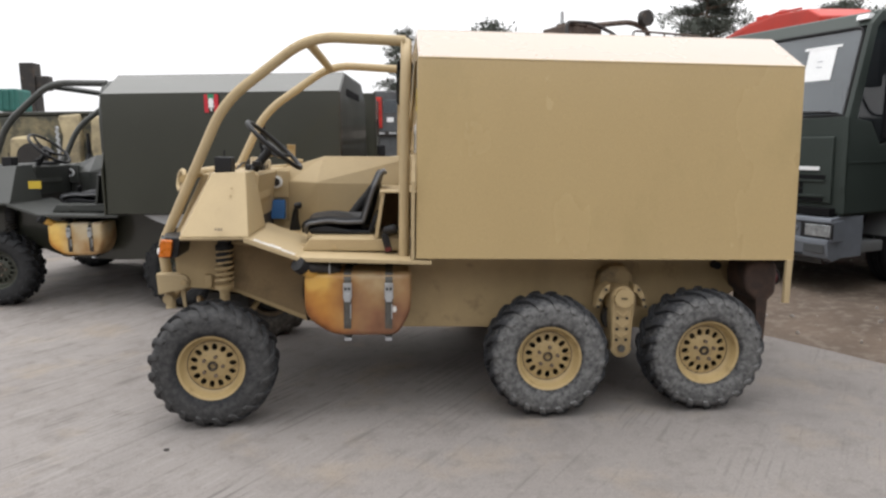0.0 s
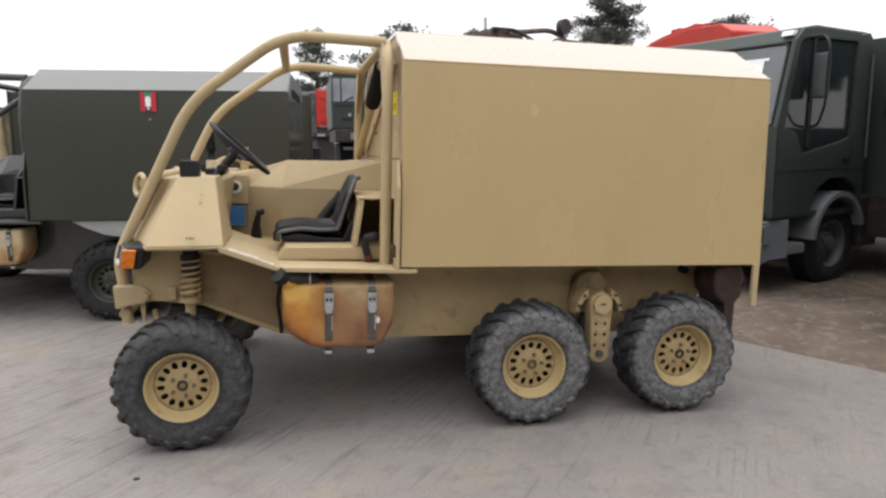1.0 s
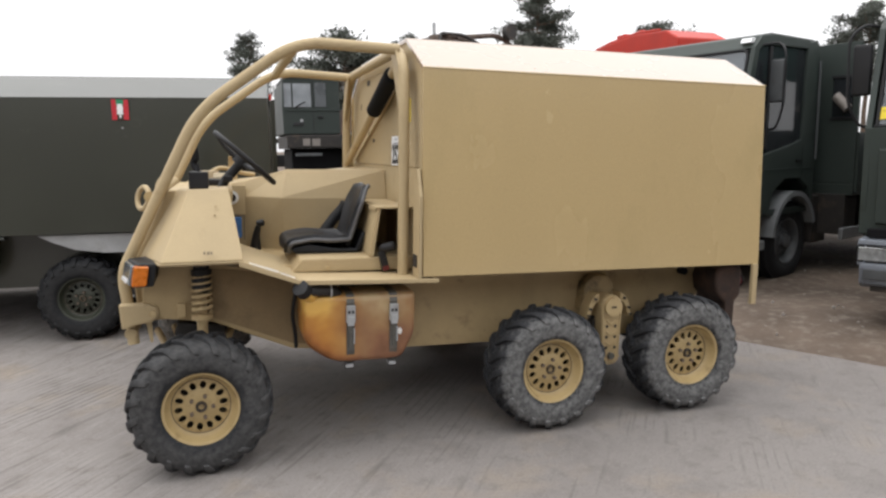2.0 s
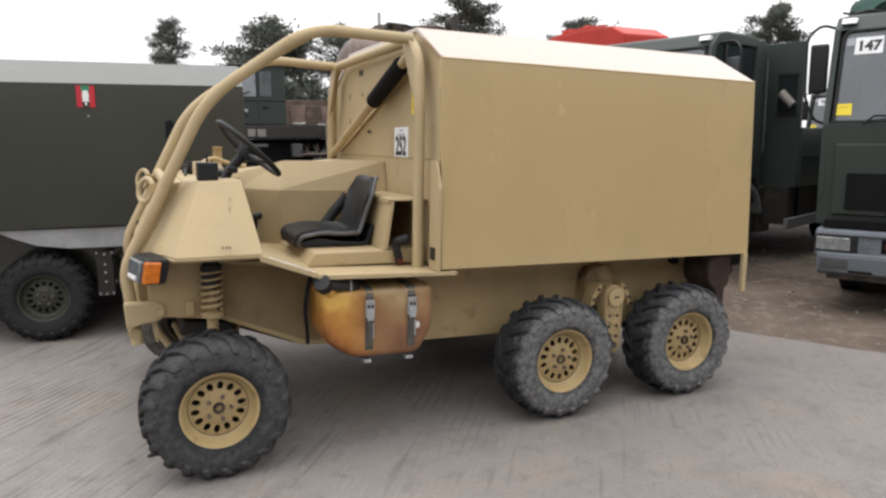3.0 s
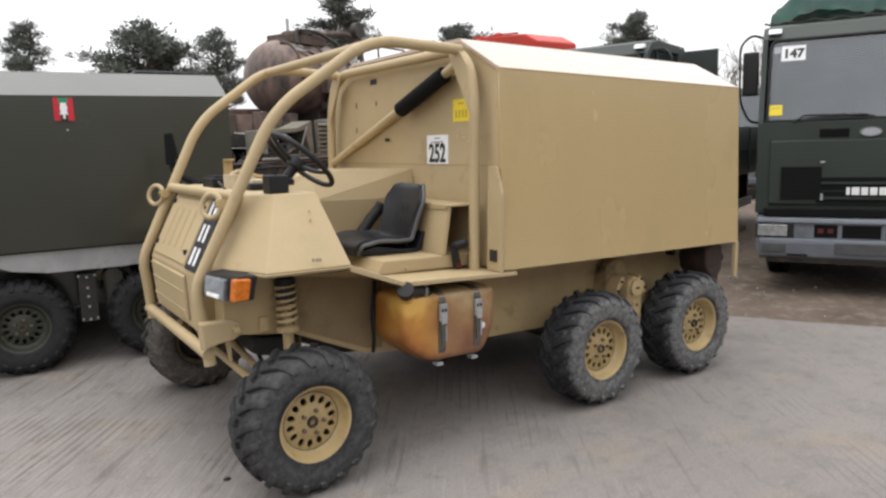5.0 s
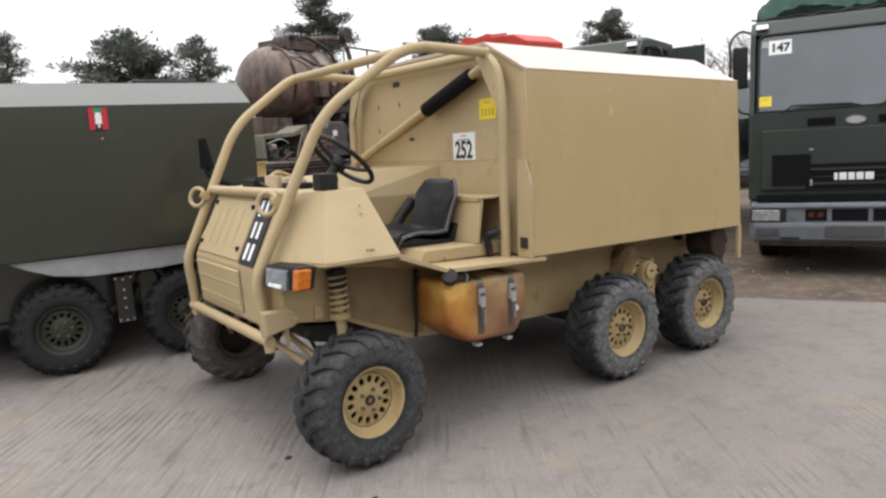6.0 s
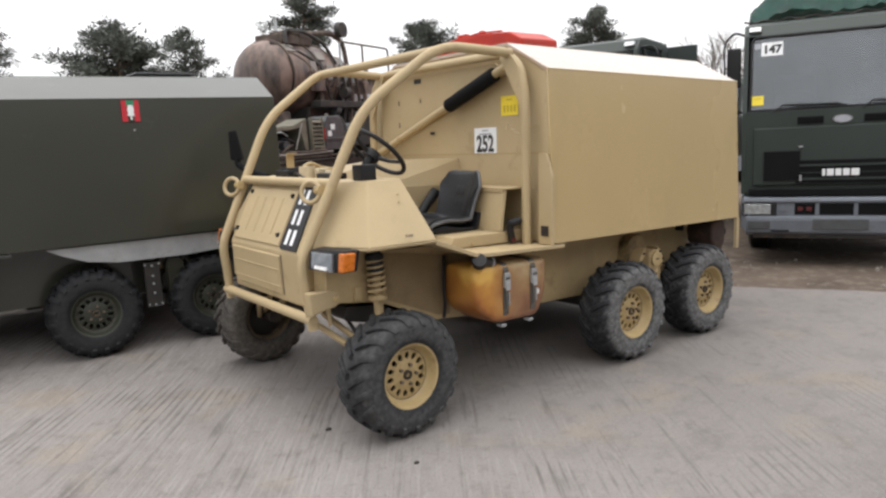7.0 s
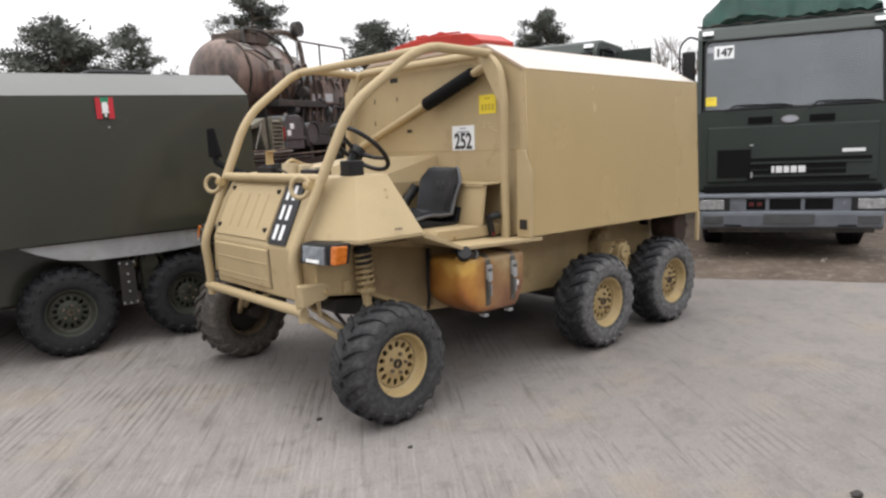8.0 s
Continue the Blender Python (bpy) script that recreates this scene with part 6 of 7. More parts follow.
        p("bumper_boss", disc((-0.05, s * 0.56, 0.575), 0.024, 0.03, "x", 16), M_GREY, bumper)
        p("indicator", block(-0.056, -0.046, s * 0.64 - 0.012, s * 0.64 + 0.012, 0.52, 0.62, 0.004), M_INK, bumper)
    for y0, y1 in ((0.24, 0.44), (-0.12, 0.20), (-0.44, -0.16)):
        p("bumper_opening", block(-0.050, -0.042, y0, y1, 0.515, 0.63, 0.004), M_MATTE, bumper)
    for y in (0.30, 0.385):
        p("tow_lamp", block(-0.056, -0.050, y - 0.025, y + 0.025, 0.555, 0.595, 0.006), M_DARKRED, bumper)
    p("blank_plate", block(-0.082, -0.072, -0.26, 0.26, 0.375, 0.475, 0.004), M_GREYMACH, bumper, "blank grey plate")
    # solid black block stands in for the shadow between cab and bumper
    p("gap_shadow_block", block(-0.03, 0.06, -0.90, 0.90, 0.701, 0.765, 0.004), M_MATTE, bumper, "black block put in as the gap's shadow above the bumper")
    p("bumper_lip", block(-0.03, 0.12, -0.85, 0.85, 0.275, 0.325, 0.008), M_DARK, bumper)
    # chassis
    for s in (-1, 1):
        p("chassis_rail", block(0.25, 5.8, s * 0.40 - 0.04, s * 0.40 + 0.04, 0.50, 0.68, 0.006), M_DARK)
        p("side_tank", block(1.95, 2.75, s * 0.72 - 0.22, s * 0.72 + 0.22, 0.40, 0.80, 0.04, 3), M_DARK)
    for x0, x1, z0 in ((1.60, 1.93, 0.34), (2.78, 3.50, 0.36)):
        for s in (-1, 1):
            p("tool_locker", block(x0, x1, s * 0.74 - 0.22, s * 0.74 + 0.22, z0, 0.855, 0.02), M_DARK)
    p("underrun_bar", block(1.62, 3.9, -wide + 0.02, -wide + 0.07, 0.40, 0.52, 0.01), M_ARCH)
    for x in (1.72, 3.8):
        p("guard_bracket", block(x, x + 0.06, -wide + 0.071, -0.44, 0.44, 0.87, 0.006), M_DARK)
    p("front_axle", tube([(1.15, -0.80, 0.40), (1.15, 0.80, 0.40)], 0.06, 12), M_DARK)
    p("rear_axle", tube([(4.3, -0.80, 0.40), (4.3, 0.80, 0.40)], 0.08, 12), M_DARK)
    p("engine_block", block(0.5, 1.6, -0.32, 0.32, 0.45, 0.72, 0.03), M_DARK)
    # load body with upright ribs
    bx0, bx1 = 1.75, 1.75 + body_len
    load = p("load_body", merge(block(bx0, bx1, -wide, wide, 0.86, 0.98, 0.01)), M_TRUCK)
    p("headboard", block(bx0, bx0 + 0.05, -wide, wide, 0.98, body_top, 0.008), M_TRUCK, load)
    if wide > 1.1:
        for s in (-1, 1):
            y = s * (wide - 0.17)
            win = p("headboard_window", block(bx0 - 0.006, bx0 - 0.001, y - 0.11, y + 0.11, 1.68, 2.08, 0.002), M_SIDEGLASS, load, "dark window in the headboard")
            [p("window_rail", block(bx0 - 0.016, bx0 - 0.001, y - 0.125, y + 0.125, z, z + 0.03, 0.003), M_BLACK, win) for z in (1.65, 2.08)]
            p("canvas_roll", tube([(bx0 - 0.06, y - 0.09, 1.76), (bx0 - 0.06, y + 0.05, 1.90)], 0.05, 12), M_PATCH, load, "pale rolled sheet")
    for s in (-1, 1):
        p("side_board", block(bx0 + 0.05, bx1, s * (wide - 0.02) - 0.02, s * (wide - 0.02) + 0.02, 0.98, lower, 0.006), M_TRUCK, load)
        k = int(body_len / 0.8)
        for i in range(k + 1):
            x = bx0 + 0.05 + (body_len - 0.1) * i / k
            p("side_post", block(x - 0.025, x + 0.025, s * (wide + 0.01) - 0.014, s * (wide + 0.01) + 0.014, 0.90, lower, 0.004), M_TRUCK, load)
        for z in (1.20, 1.55):
            if z < lower:
                p("side_rail", block(bx0 + 0.02, bx1 - 0.02, s * (wide + 0.004) - 0.006, s * (wide + 0.004) + 0.006, z - 0.012, z + 0.012, 0.003), M_TRUCK, load)
    # stickers behind the glass
    rake = math.degrees(math.atan2(0.196, 0.73))
    def on_glass(y, z, out):
        x = 0.062 + (z - 1.555) * 0.2685
        return Matrix.Translation((x - out, y, z)) @ Matrix.Rotation(radians(rake), 4, "Y")
    if lot:
        st = p("lot_sticker", turned(block(-0.001, 0.001, -0.108, 0.108, -0.070, 0.070, 0), on_glass(0.70, 2.165, 0.004)), M_WHITE, None, "white paper lot sticker")
        lettering(lot, 0.113, M_INK, st, on_glass(0.70 * K, 2.160, 0.0065) @ pose(0, 0, 0, 90, 0, -90), "lot_number", weight=0.005)
        p("small_sticker", turned(block(-0.001, 0.001, -0.03, 0.03, -0.03, 0.03, 0), on_glass(0.845, 2.20, 0.004)), M_GREYINK, None, "small faded sticker")
        ys = p("yellow_sticker", turned(block(-0.001, 0.001, -0.062, 0.062, -0.048, 0.048, 0), on_glass(0.835, 1.655, 0.004)), M_YELLOW, None, "yellow paper sticker")
        p("faint_print", turned(block(-0.001, 0.001, -0.04, 0.04, -0.004, 0.004, 0), on_glass(0.835, 1.675, 0.0065)), M_OCHRE, ys)
    if paper:
        sh = p("paper_notice", turned(block(-0.001, 0.001, -0.15, 0.15, -0.155, 0.14, 0), on_glass(-0.52, 2.02, 0.004)), M_WHITE, None, "white paper notice taped inside")
        for dz in (0.02, -0.03):
            p("notice_line", turned(block(-0.001, 0.001, -0.03, 0.03, -0.004, 0.004, 0), on_glass(-0.52, 2.02 + dz, 0.0065)), M_GREYINK, sh)
        p("notice_tape", turned(block(-0.001, 0.001, -0.20, 0.20, -0.012, 0.012, 0), on_glass(-0.52, 2.16, 0.0065)), M_WHITE, sh)
    return root


TRUCK_A = pose(5.33, -0.74, 0.022, 0, 0, 27)
truck("dark green army lorry with lot number 147 and a grey bumper", TRUCK_A, "147", False, True, 4.4, 2.55, 1.6, 1)
truck("dark green army lorry with a paper notice in its windscreen", pose(4.53, 2.24, 0.0, 0, 0, 20) @ Matrix.Scale(1.03, 4), "", True, False, 3.6, 2.44, 1.52, 2, 1.32)
truck("dark green army lorry parked behind the others", pose(12.93, 5.65, 0.0, 0, 0, 20), "85", False, False, 4.0, 2.4, 1.6, 3)


def tarpaulin(parent_pose):
    """Crumpled cover over the load behind the cab, with its lashed front edge."""
    root = thing("tarpaulin", "dark green crumpled tarpaulin over the lorry load", "tarpaulin", parent_pose)
    rnd = random.Random(8)
    bm = bmesh.new()
    nx, ny = 70, 60
    vs = []
    for i in range(nx + 1):
        row = []
        for j in range(ny + 1):
            u, v = i / nx, j / ny
            y = -0.93 + 1.86 * v
            x = 0.62 + 5.0 * u
            edge = min(v, 1 - v) * 2
            z = 2.50 + 0.40 * min(1, edge * 2.6) ** 0.6 * min(1, 0.08 + u * 12)
            z += 0.07 * noise.noise(Vector((x * 2.1 + y, y * 3.3, 1))) + 0.05 * (0.5 - abs(noise.noise(Vector((x * 5 - y * 3, y * 6, 4))))) + 0.02 * noise.noise(Vector((x * 12, y * 13, 2)))
            if edge < 0.06:
                z -= 0.30
            row.append(bm.verts.new((x + 0.03 * noise.noise(Vector((x * 2, y * 6, 7))), y, z)))
        vs.append(row)
    for i in range(nx):
        for j in range(ny):
            bm.faces.new((vs[i][j], vs[i + 1][j], vs[i + 1][j + 1], vs[i][j + 1]))
    bmesh.ops.solidify(bm, geom=bm.faces[:], thickness=0.012)
    part("cover", bm, M_TARP, root, smooth=True)
    part("lashing", tube([(0.62, -0.92 + 1.84 * k / 30, 2.49 + 0.012 * math.sin(k * 1.7)) for k in range(31)], 0.010, 6), M_DARK, root)
    return root


tarpaulin(TRUCK_A)


# ---- red lorry, tanker and plant behind ----
def red_lorry():
    root = thing("red_lorry", "bright red lorry body with a low domed roof", "lorry", pose(7.0, 6.1, -0.035, 0, 0, -86))
    part("body", prism([(-2.15, 0.9), (0.70, 0.9), (0.70, 3.16), (0.40, 3.31), (-0.40, 3.37), (-1.20, 3.31), (-1.75, 3.24), (-2.15, 3.17)], "y", 0.0, 1.0, 0.03), M_RED, root)
    part("roof_rail", tube([(-1.6, 0.05, 3.27), (-1.2, 0.05, 3.33), (-0.4, 0.05, 3.39), (0.2, 0.05, 3.35)], 0.018, 8), M_RED, root, smooth=True)
    for x in (-1.0, -0.85, -0.4):
        part("roof_fitting", block(x - 0.05, x + 0.05, 0.1, 0.2, 3.30, 3.44, 0.015), M_RED, root)
    part("chassis", block(-1.7, 0.45, 0.1, 0.9, 0.5, 0.9, 0.02), M_DARK, root)
    for x in (-1.25, 0.0):
        for y in (0.13, 0.87):
            w = link("wheel", cached("truck_tyre", lambda: grooved_tyre_mesh(0.40, 0.24, 0.235), M_RUBBER), root, pose(x, y, 0.40))
    return root


red_lorry()


def tanker():
    root = thing("tank_trailer", "rust-brown suction tank trailer with pipes and rails", "tank trailer", pose(3.60, 9.25, -0.035, 0, 0, 25))
    zc, r = 2.83, 0.71
    prof = [(0.0, -0.02), (0.20, 0.0), (0.42, 0.07), (0.58, 0.17), (0.67, 0.30), (r, 0.45), (r, 1.85), (0.67, 1.98), (0.5, 2.10), (0.0, 2.18)]
    tank = part("tank", turned(lathe(prof, 44, "x"), Matrix.Translation((0, 0, zc))), M_RUSTTANK, root, smooth=True)
    for x in (0.45, 1.25, 1.82):
        part("tank_band", tube(ring_path((x, 0, zc), r + 0.006, "x", 40), 0.022, 8, closed=True), M_BROWN, tank, smooth=True)
    part("manhole", disc((0.95, -0.15, zc + r + 0.03), 0.26, 0.18, "z", 24, 0.02), M_BROWN, tank)
    part("manhole_lid", disc((0.95, -0.15, zc + r + 0.15), 0.30, 0.05, "z", 24, 0.015), M_BROWN, tank)
    part("inlet_pipe", tube([(0.75, -0.1, zc + r), (0.75, -0.1, zc + r + 0.42)], 0.035, 10), M_GALV, tank)
    part("side_pipe", tube(rounded([(0.5, -0.52, zc + 0.45), (0.9, -0.62, zc + 0.30), (1.15, -0.72, zc), (1.25, -0.74, zc - 0.55)], 0.18, 5), 0.045, 10), M_BROWN, root, smooth=True)
    part("side_pipe", tube(rounded([(0.3, -0.3, zc + 0.62), (0.75, -0.5, zc + 0.52), (1.3, -0.70, zc + 0.25), (1.55, -0.75, zc - 0.5)], 0.18, 5), 0.03, 10), M_DARK, root, smooth=True)
    part("gauge_box", block(0.95, 1.25, -0.84, -0.68, zc - 0.30, zc + 0.10, 0.02), M_RUSTTANK, root)
    part("hose_rack", block(0.9, 2.6, -0.95, -0.70, zc - 0.62, zc - 0.48, 0.02), M_DARK, root)
    # suction arm with its disc, and the walkway rails
    arm = part("suction_arm", tube(rounded([(0.95, 0.1, zc + 0.86), (2.75, 0.1, 3.93), (3.20, 0.05, 3.78), (3.28, 0.0, 3.0)], 0.22, 6), 0.055, 10), M_BROWN, root, smooth=True)
    part("arm_disc", turned(disc((0, 0, 0), 0.17, 0.14, "y", 22, 0.02), Matrix.Translation((3.02, -0.05, 4.0))), M_DARK, arm)
    for x in (2.12, 2.98, 4.05):
        part("rail_post", tube([(x, -0.62, zc - 0.55), (x, -0.62, zc + 0.76)], 0.022, 8), M_GALV if x < 2.5 else M_BROWN, root)
    part("walkway_rail", tube(rounded([(2.12, -0.62, zc + 0.5), (2.12, -0.62, zc + 0.78), (4.05, -0.62, zc + 0.78), (4.05, -0.62, zc + 0.4)], 0.1, 4), 0.022, 8), M_BROWN, root, smooth=True)
    part("rear_cabinet", block(3.05, 4.75, -0.58, 0.55, zc - 0.54, zc + 0.16, 0.03), M_RUSTTANK, root, "rust-brown equipment cabinet")
    part("hazard_plate", turned(block(-0.10, 0.10, -0.01, 0.01, -0.10, 0.10, 0.004), Matrix.Translation((3.98, -0.60, zc - 0.02)) @ Matrix.Rotation(radians(45), 4, "Y")), M_INK, root, "black diamond plate")
    part("tool_box", block(2.18, 2.86, -0.88, -0.64, zc - 0.54, zc - 0.33, 0.02), M_GALV, root, "pale grey tool box")
    part("pump_housing", tube([(1.95, -0.1, zc - 0.1), (2.1, -0.1, zc - 0.1), (2.9, -0.1, zc - 0.1), (3.0, -0.1, zc - 0.1)], [0.30, 0.42, 0.42, 0.30], 24), M_GREYMACH, root, "dark grey pump housing", smooth=True)
    part("grey_vessel", tube([(2.0, 0.25, zc + 0.32), (2.15, 0.25, zc + 0.32), (3.1, 0.25, zc + 0.32), (3.2, 0.25, zc + 0.32)], [0.18, 0.30, 0.30, 0.18], 24), M_PATCH, root, "pale grey pressure vessel", smooth=True)
    # solid dark block stands in for the dark void under the platform
    part("void_filler", block(1.95, 5.2, -0.85, 0.85, 1.625, zc - 0.63, 0.02), M_DARK, root)
    # pump set, valves and hoses crowded round the rear end of the tank
    rnd = random.Random(21)
    for k in range(9):
        x, z = 1.55 + 0.24 * k, zc - 0.75 + rnd.uniform(0, 0.55)
        part("pump_casing", disc((x, -0.85 + rnd.uniform(-0.08, 0.08), z), rnd.uniform(0.06, 0.12), rnd.uniform(0.10, 0.22), rnd.choice("xyz"), 16, 0.02), rnd.choice((M_DARK, M_DARK, M_DARK, M_GREYMACH)), root)
        part("hose_bend", tube(rounded([(x - 0.1, -0.82, zc - 0.2), (x + 0.05, -0.98, zc + 0.15 + rnd.uniform(-0.2, 0.2)), (x + 0.3, -0.9, zc - 0.35), (x + 0.22, -0.86, zc - 0.9)], 0.14, 4), rnd.uniform(0.02, 0.04), 8), rnd.choice((M_DARK, M_BROWN)), root, smooth=True)
    for x, y, z, w, h in ((0.62, -0.50, zc + 0.57, 0.16, 0.10), (1.45, -0.60, zc + 0.46, 0.13, 0.11), (1.08, -0.75, zc + 0.14, 0.09, 0.17), (1.62, -0.7, zc + 0.1, 0.12, 0.16)):
        t = math.atan2(z - zc, -y)
        part("tank_patch", turned(block(-w, w, -0.012, 0.006, -h, h, 0.004), Matrix.Translation((x, -math.cos(t) * (r + 0.004), zc + math.sin(t) * (r + 0.004))) @ Matrix.Rotation(-t, 4, "X")), M_PATCH, tank, "pale grey patch plate")
    for x, w, z0, z1 in ((0.42, 0.03, -0.35, 0.45), (1.22, 0.05, -0.60, 0.30), (1.36, 0.035, -0.55, 0.50)):   # dark tarry drips down the side
        pts = [radians(a) for a in range(int(z0 * 100), int(z1 * 100), 8)]
        bm = bmesh.new()
        rows = [[bm.verts.new((x + d * (0.7 + 0.5 * noise.noise(Vector((x * 9, t * 4, 0)))), -math.cos(t * 1.4) * (r + 0.004), zc + math.sin(t * 1.4) * (r + 0.004))) for d in (-w, w)] for t in [p * 57.3 / 100 for p in pts]]
        for a, b in zip(rows, rows[1:]):
            bm.faces.new((a[0], a[1], b[1], b[0]))
        bmesh.ops.solidify(bm, geom=bm.faces[:], thickness=0.004)
        part("tar_drip", bm, M_DARK, tank, "dark tarry drip")
    part("hood_rail", tube(rounded([(0.55, -0.50, zc + 0.60), (0.60, -0.42, zc + 0.88), (1.25, -0.42, zc + 0.90), (1.75, -0.50, zc + 0.70), (1.95, -0.62, zc + 0.30)], 0.12, 5), 0.035, 8), M_DARK, root, smooth=True)
    part("manhole_box", block(0.62, 1.55, -0.35, 0.35, zc + r - 0.06, zc + r + 0.14, 0.03), M_BROWN, root)
    part("platform", block(1.9, 4.3, -0.9, 0.9, zc - 0.62, zc - 0.55, 0.01), M_DARK, root)
    part("pump_box", block(2.5, 3.3, -0.95, -0.35, zc - 0.55, zc - 0.05, 0.03), M_RUSTTANK, root)
    part("label_plate", block(2.55, 2.85, -0.962, -0.952, zc - 0.5, zc - 0.32, 0.005), M_GALV, root)
    part("chassis", block(0.95, 6.2, -0.45, 0.45, 0.75, 1.15, 0.02), M_DARK, root)
    part("deck", block(0.95, 6.2, -1.05, 1.05, 1.42, 1.62, 0.02), M_DARK, root)
    for x in (1.1, 1.9, 3.0, 4.3):
        part("deck_bearer", block(x - 0.06, x + 0.06, -0.95, 0.95, 1.15, 1.42, 0.01), M_DARK, root)
    part("subframe", block(0.95, 4.0, -0.6, 0.6, 1.62, zc - r + 0.12, 0.05), M_DARK, root)
    for x in (1.9, 3.1, 5.2):
        for y in (-0.9, 0.9):
            link("wheel", cached("tanker_tyre", lambda: grooved_tyre_mesh(0.50, 0.28, 0.28), M_RUBBER), root, pose(x, y, 0.50))
    return root


tanker()


def flatbed_lorry():
    """Dark cab and low deck with rusty dropside boards, in front of the tank."""
    root = thing("flatbed_lorry", "dark green flatbed lorry with rusty brown dropside boards", "lorry", pose(0, 0, -0.035))
    part("chassis", block(1.35, 3.95, 8.50, 10.1, 0.85, 1.53, 0.02), M_MATTE, root)
    part("sill_beam", block(1.26, 3.95, 8.28, 10.3, 1.535, 1.77, 0.02), M_DARK, root)
    cab = part("cab", prism([(1.215, 1.78), (1.205, 2.20), (1.22, 2.68), (1.27, 2.735), (1.50, 2.765), (2.14, 2.765), (2.20, 2.70), (2.20, 1.78)], "y", 8.31, 10.2, 0.015), M_TRUCK, root)
    for x0, x1 in ((1.240, 1.365), (1.392, 1.700)):
        part("windscreen_pane", block(x0, x1, 8.296, 8.306, 2.245, 2.645, 0.012), M_PANEGREY, cab, "windscreen pane with the sky's reflection painted in")
    part("door_window", block(1.765, 1.960, 8.298, 8.306, 2.25, 2.66, 0.012), M_DUSTYGLASS, cab, "dark door window")
    part("wiper", tube([(1.42, 8.285, 2.235), (1.52, 8.280, 2.30), (1.60, 8.284, 2.33)], 0.010, 6), M_BLACK, cab, smooth=True)
    part("front_badge", block(1.38, 1.56, 8.294, 8.306, 1.93, 1.985, 0.006), M_INK, cab, "dark badge plate")
    part("badge_spot", block(1.50, 1.55, 8.290, 8.294, 1.99, 2.04, 0.004), M_GALV, cab)
    part("door_seam", block(1.728, 1.740, 8.302, 8.308, 1.82, 2.70, 0.002), M_INK, cab)
    part("side_crease", block(1.25, 2.20, 8.294, 8.308, 2.18, 2.215, 0.004), M_TRUCK, cab)
    part("roof_lip", block(1.26, 2.24, 8.27, 10.22, 2.755, 2.785, 0.01), M_GREYMACH, cab)
    part("door_handle", block(1.80, 1.90, 8.28, 8.305, 2.06, 2.09, 0.006), M_BLACK, cab)
    part("cab_step", block(1.40, 1.85, 8.22, 8.30, 1.40, 1.45, 0.01), M_GREYMACH, root)
    part("marker_plate", block(1.53, 1.655, 8.268, 8.276, 1.58, 1.705, 0.004), M_PATCH, root, "pale marker plate")
    part("marker_plate", block(1.69, 1.83, 8.268, 8.276, 1.575, 1.70, 0.004), M_PATCH, root, "pale marker plate")
    # dropside boards between short posts, each worn to its own height
    rnd = random.Random(8)
    for i in range(6):
        x0 = 2.27 + 0.28 * i
        part("dropside_board", block(x0, x0 + 0.27, 8.34, 8.38, 1.775, 2.12 + rnd.uniform(-0.03, 0.03), 0.01), (M_RUSTTANK, M_BROWN, M_RUSTTANK)[i % 3], root)
        part("board_post", block(x0 - 0.02, x0 + 0.02, 8.30, 8.338, 1.775, 1.92 + rnd.uniform(0, 0.10), 0.006), M_BROWN, root)
    part("far_side_board", block(2.27, 3.95, 10.20, 10.24, 1.775, 2.30, 0.01), M_RUSTTANK, root)
    for x0, x1, z in ((2.30, 2.52, 1.80), (2.74, 3.10, 1.785), (3.30, 3.75, 1.80)):
        part("strap_rail", tube([(x0, 8.27, z), ((x0 + x1) / 2, 8.262, z - 0.015), (x1, 8.27, z + 0.01)], 0.012, 6), M_GALV, root, smooth=True)
    for k in range(9):
        x = 2.35 + 0.17 * k
        part("hose_loop", tube(rounded([(x, 8.45, 1.42), (x + 0.05, 8.30, 1.32 - 0.05 * (k % 3)), (x + 0.2, 8.30, 1.30), (x + 0.24, 8.45, 1.45)], 0.06, 4), 0.016 + 0.006 * (k % 2), 6), (M_DARK, M_BROWN, M_GREYMACH)[k % 3], root, smooth=True)
    part("battery_box", block(2.28, 2.46, 8.30, 8.48, 1.22, 1.45, 0.015), M_GREYMACH, root)
    arch = rounded([(2.72, 8.36, 1.05), (2.78, 8.36, 1.28), (3.0, 8.36, 1.40), (3.4, 8.36, 1.40), (3.62, 8.36, 1.28), (3.68, 8.36, 1.05)], 0.1, 4)
    part("mudguard", tube(arch, 0.03, 8), M_GREYMACH, root, smooth=True)
    for x in (1.78, 3.2):
        for y in (8.52, 10.0):
            link("wheel", cached("tanker_tyre", lambda: grooved_tyre_mesh(0.50, 0.28, 0.28), M_RUBBER), root, pose(x, y, 0.50))
    return root


flatbed_lorry()


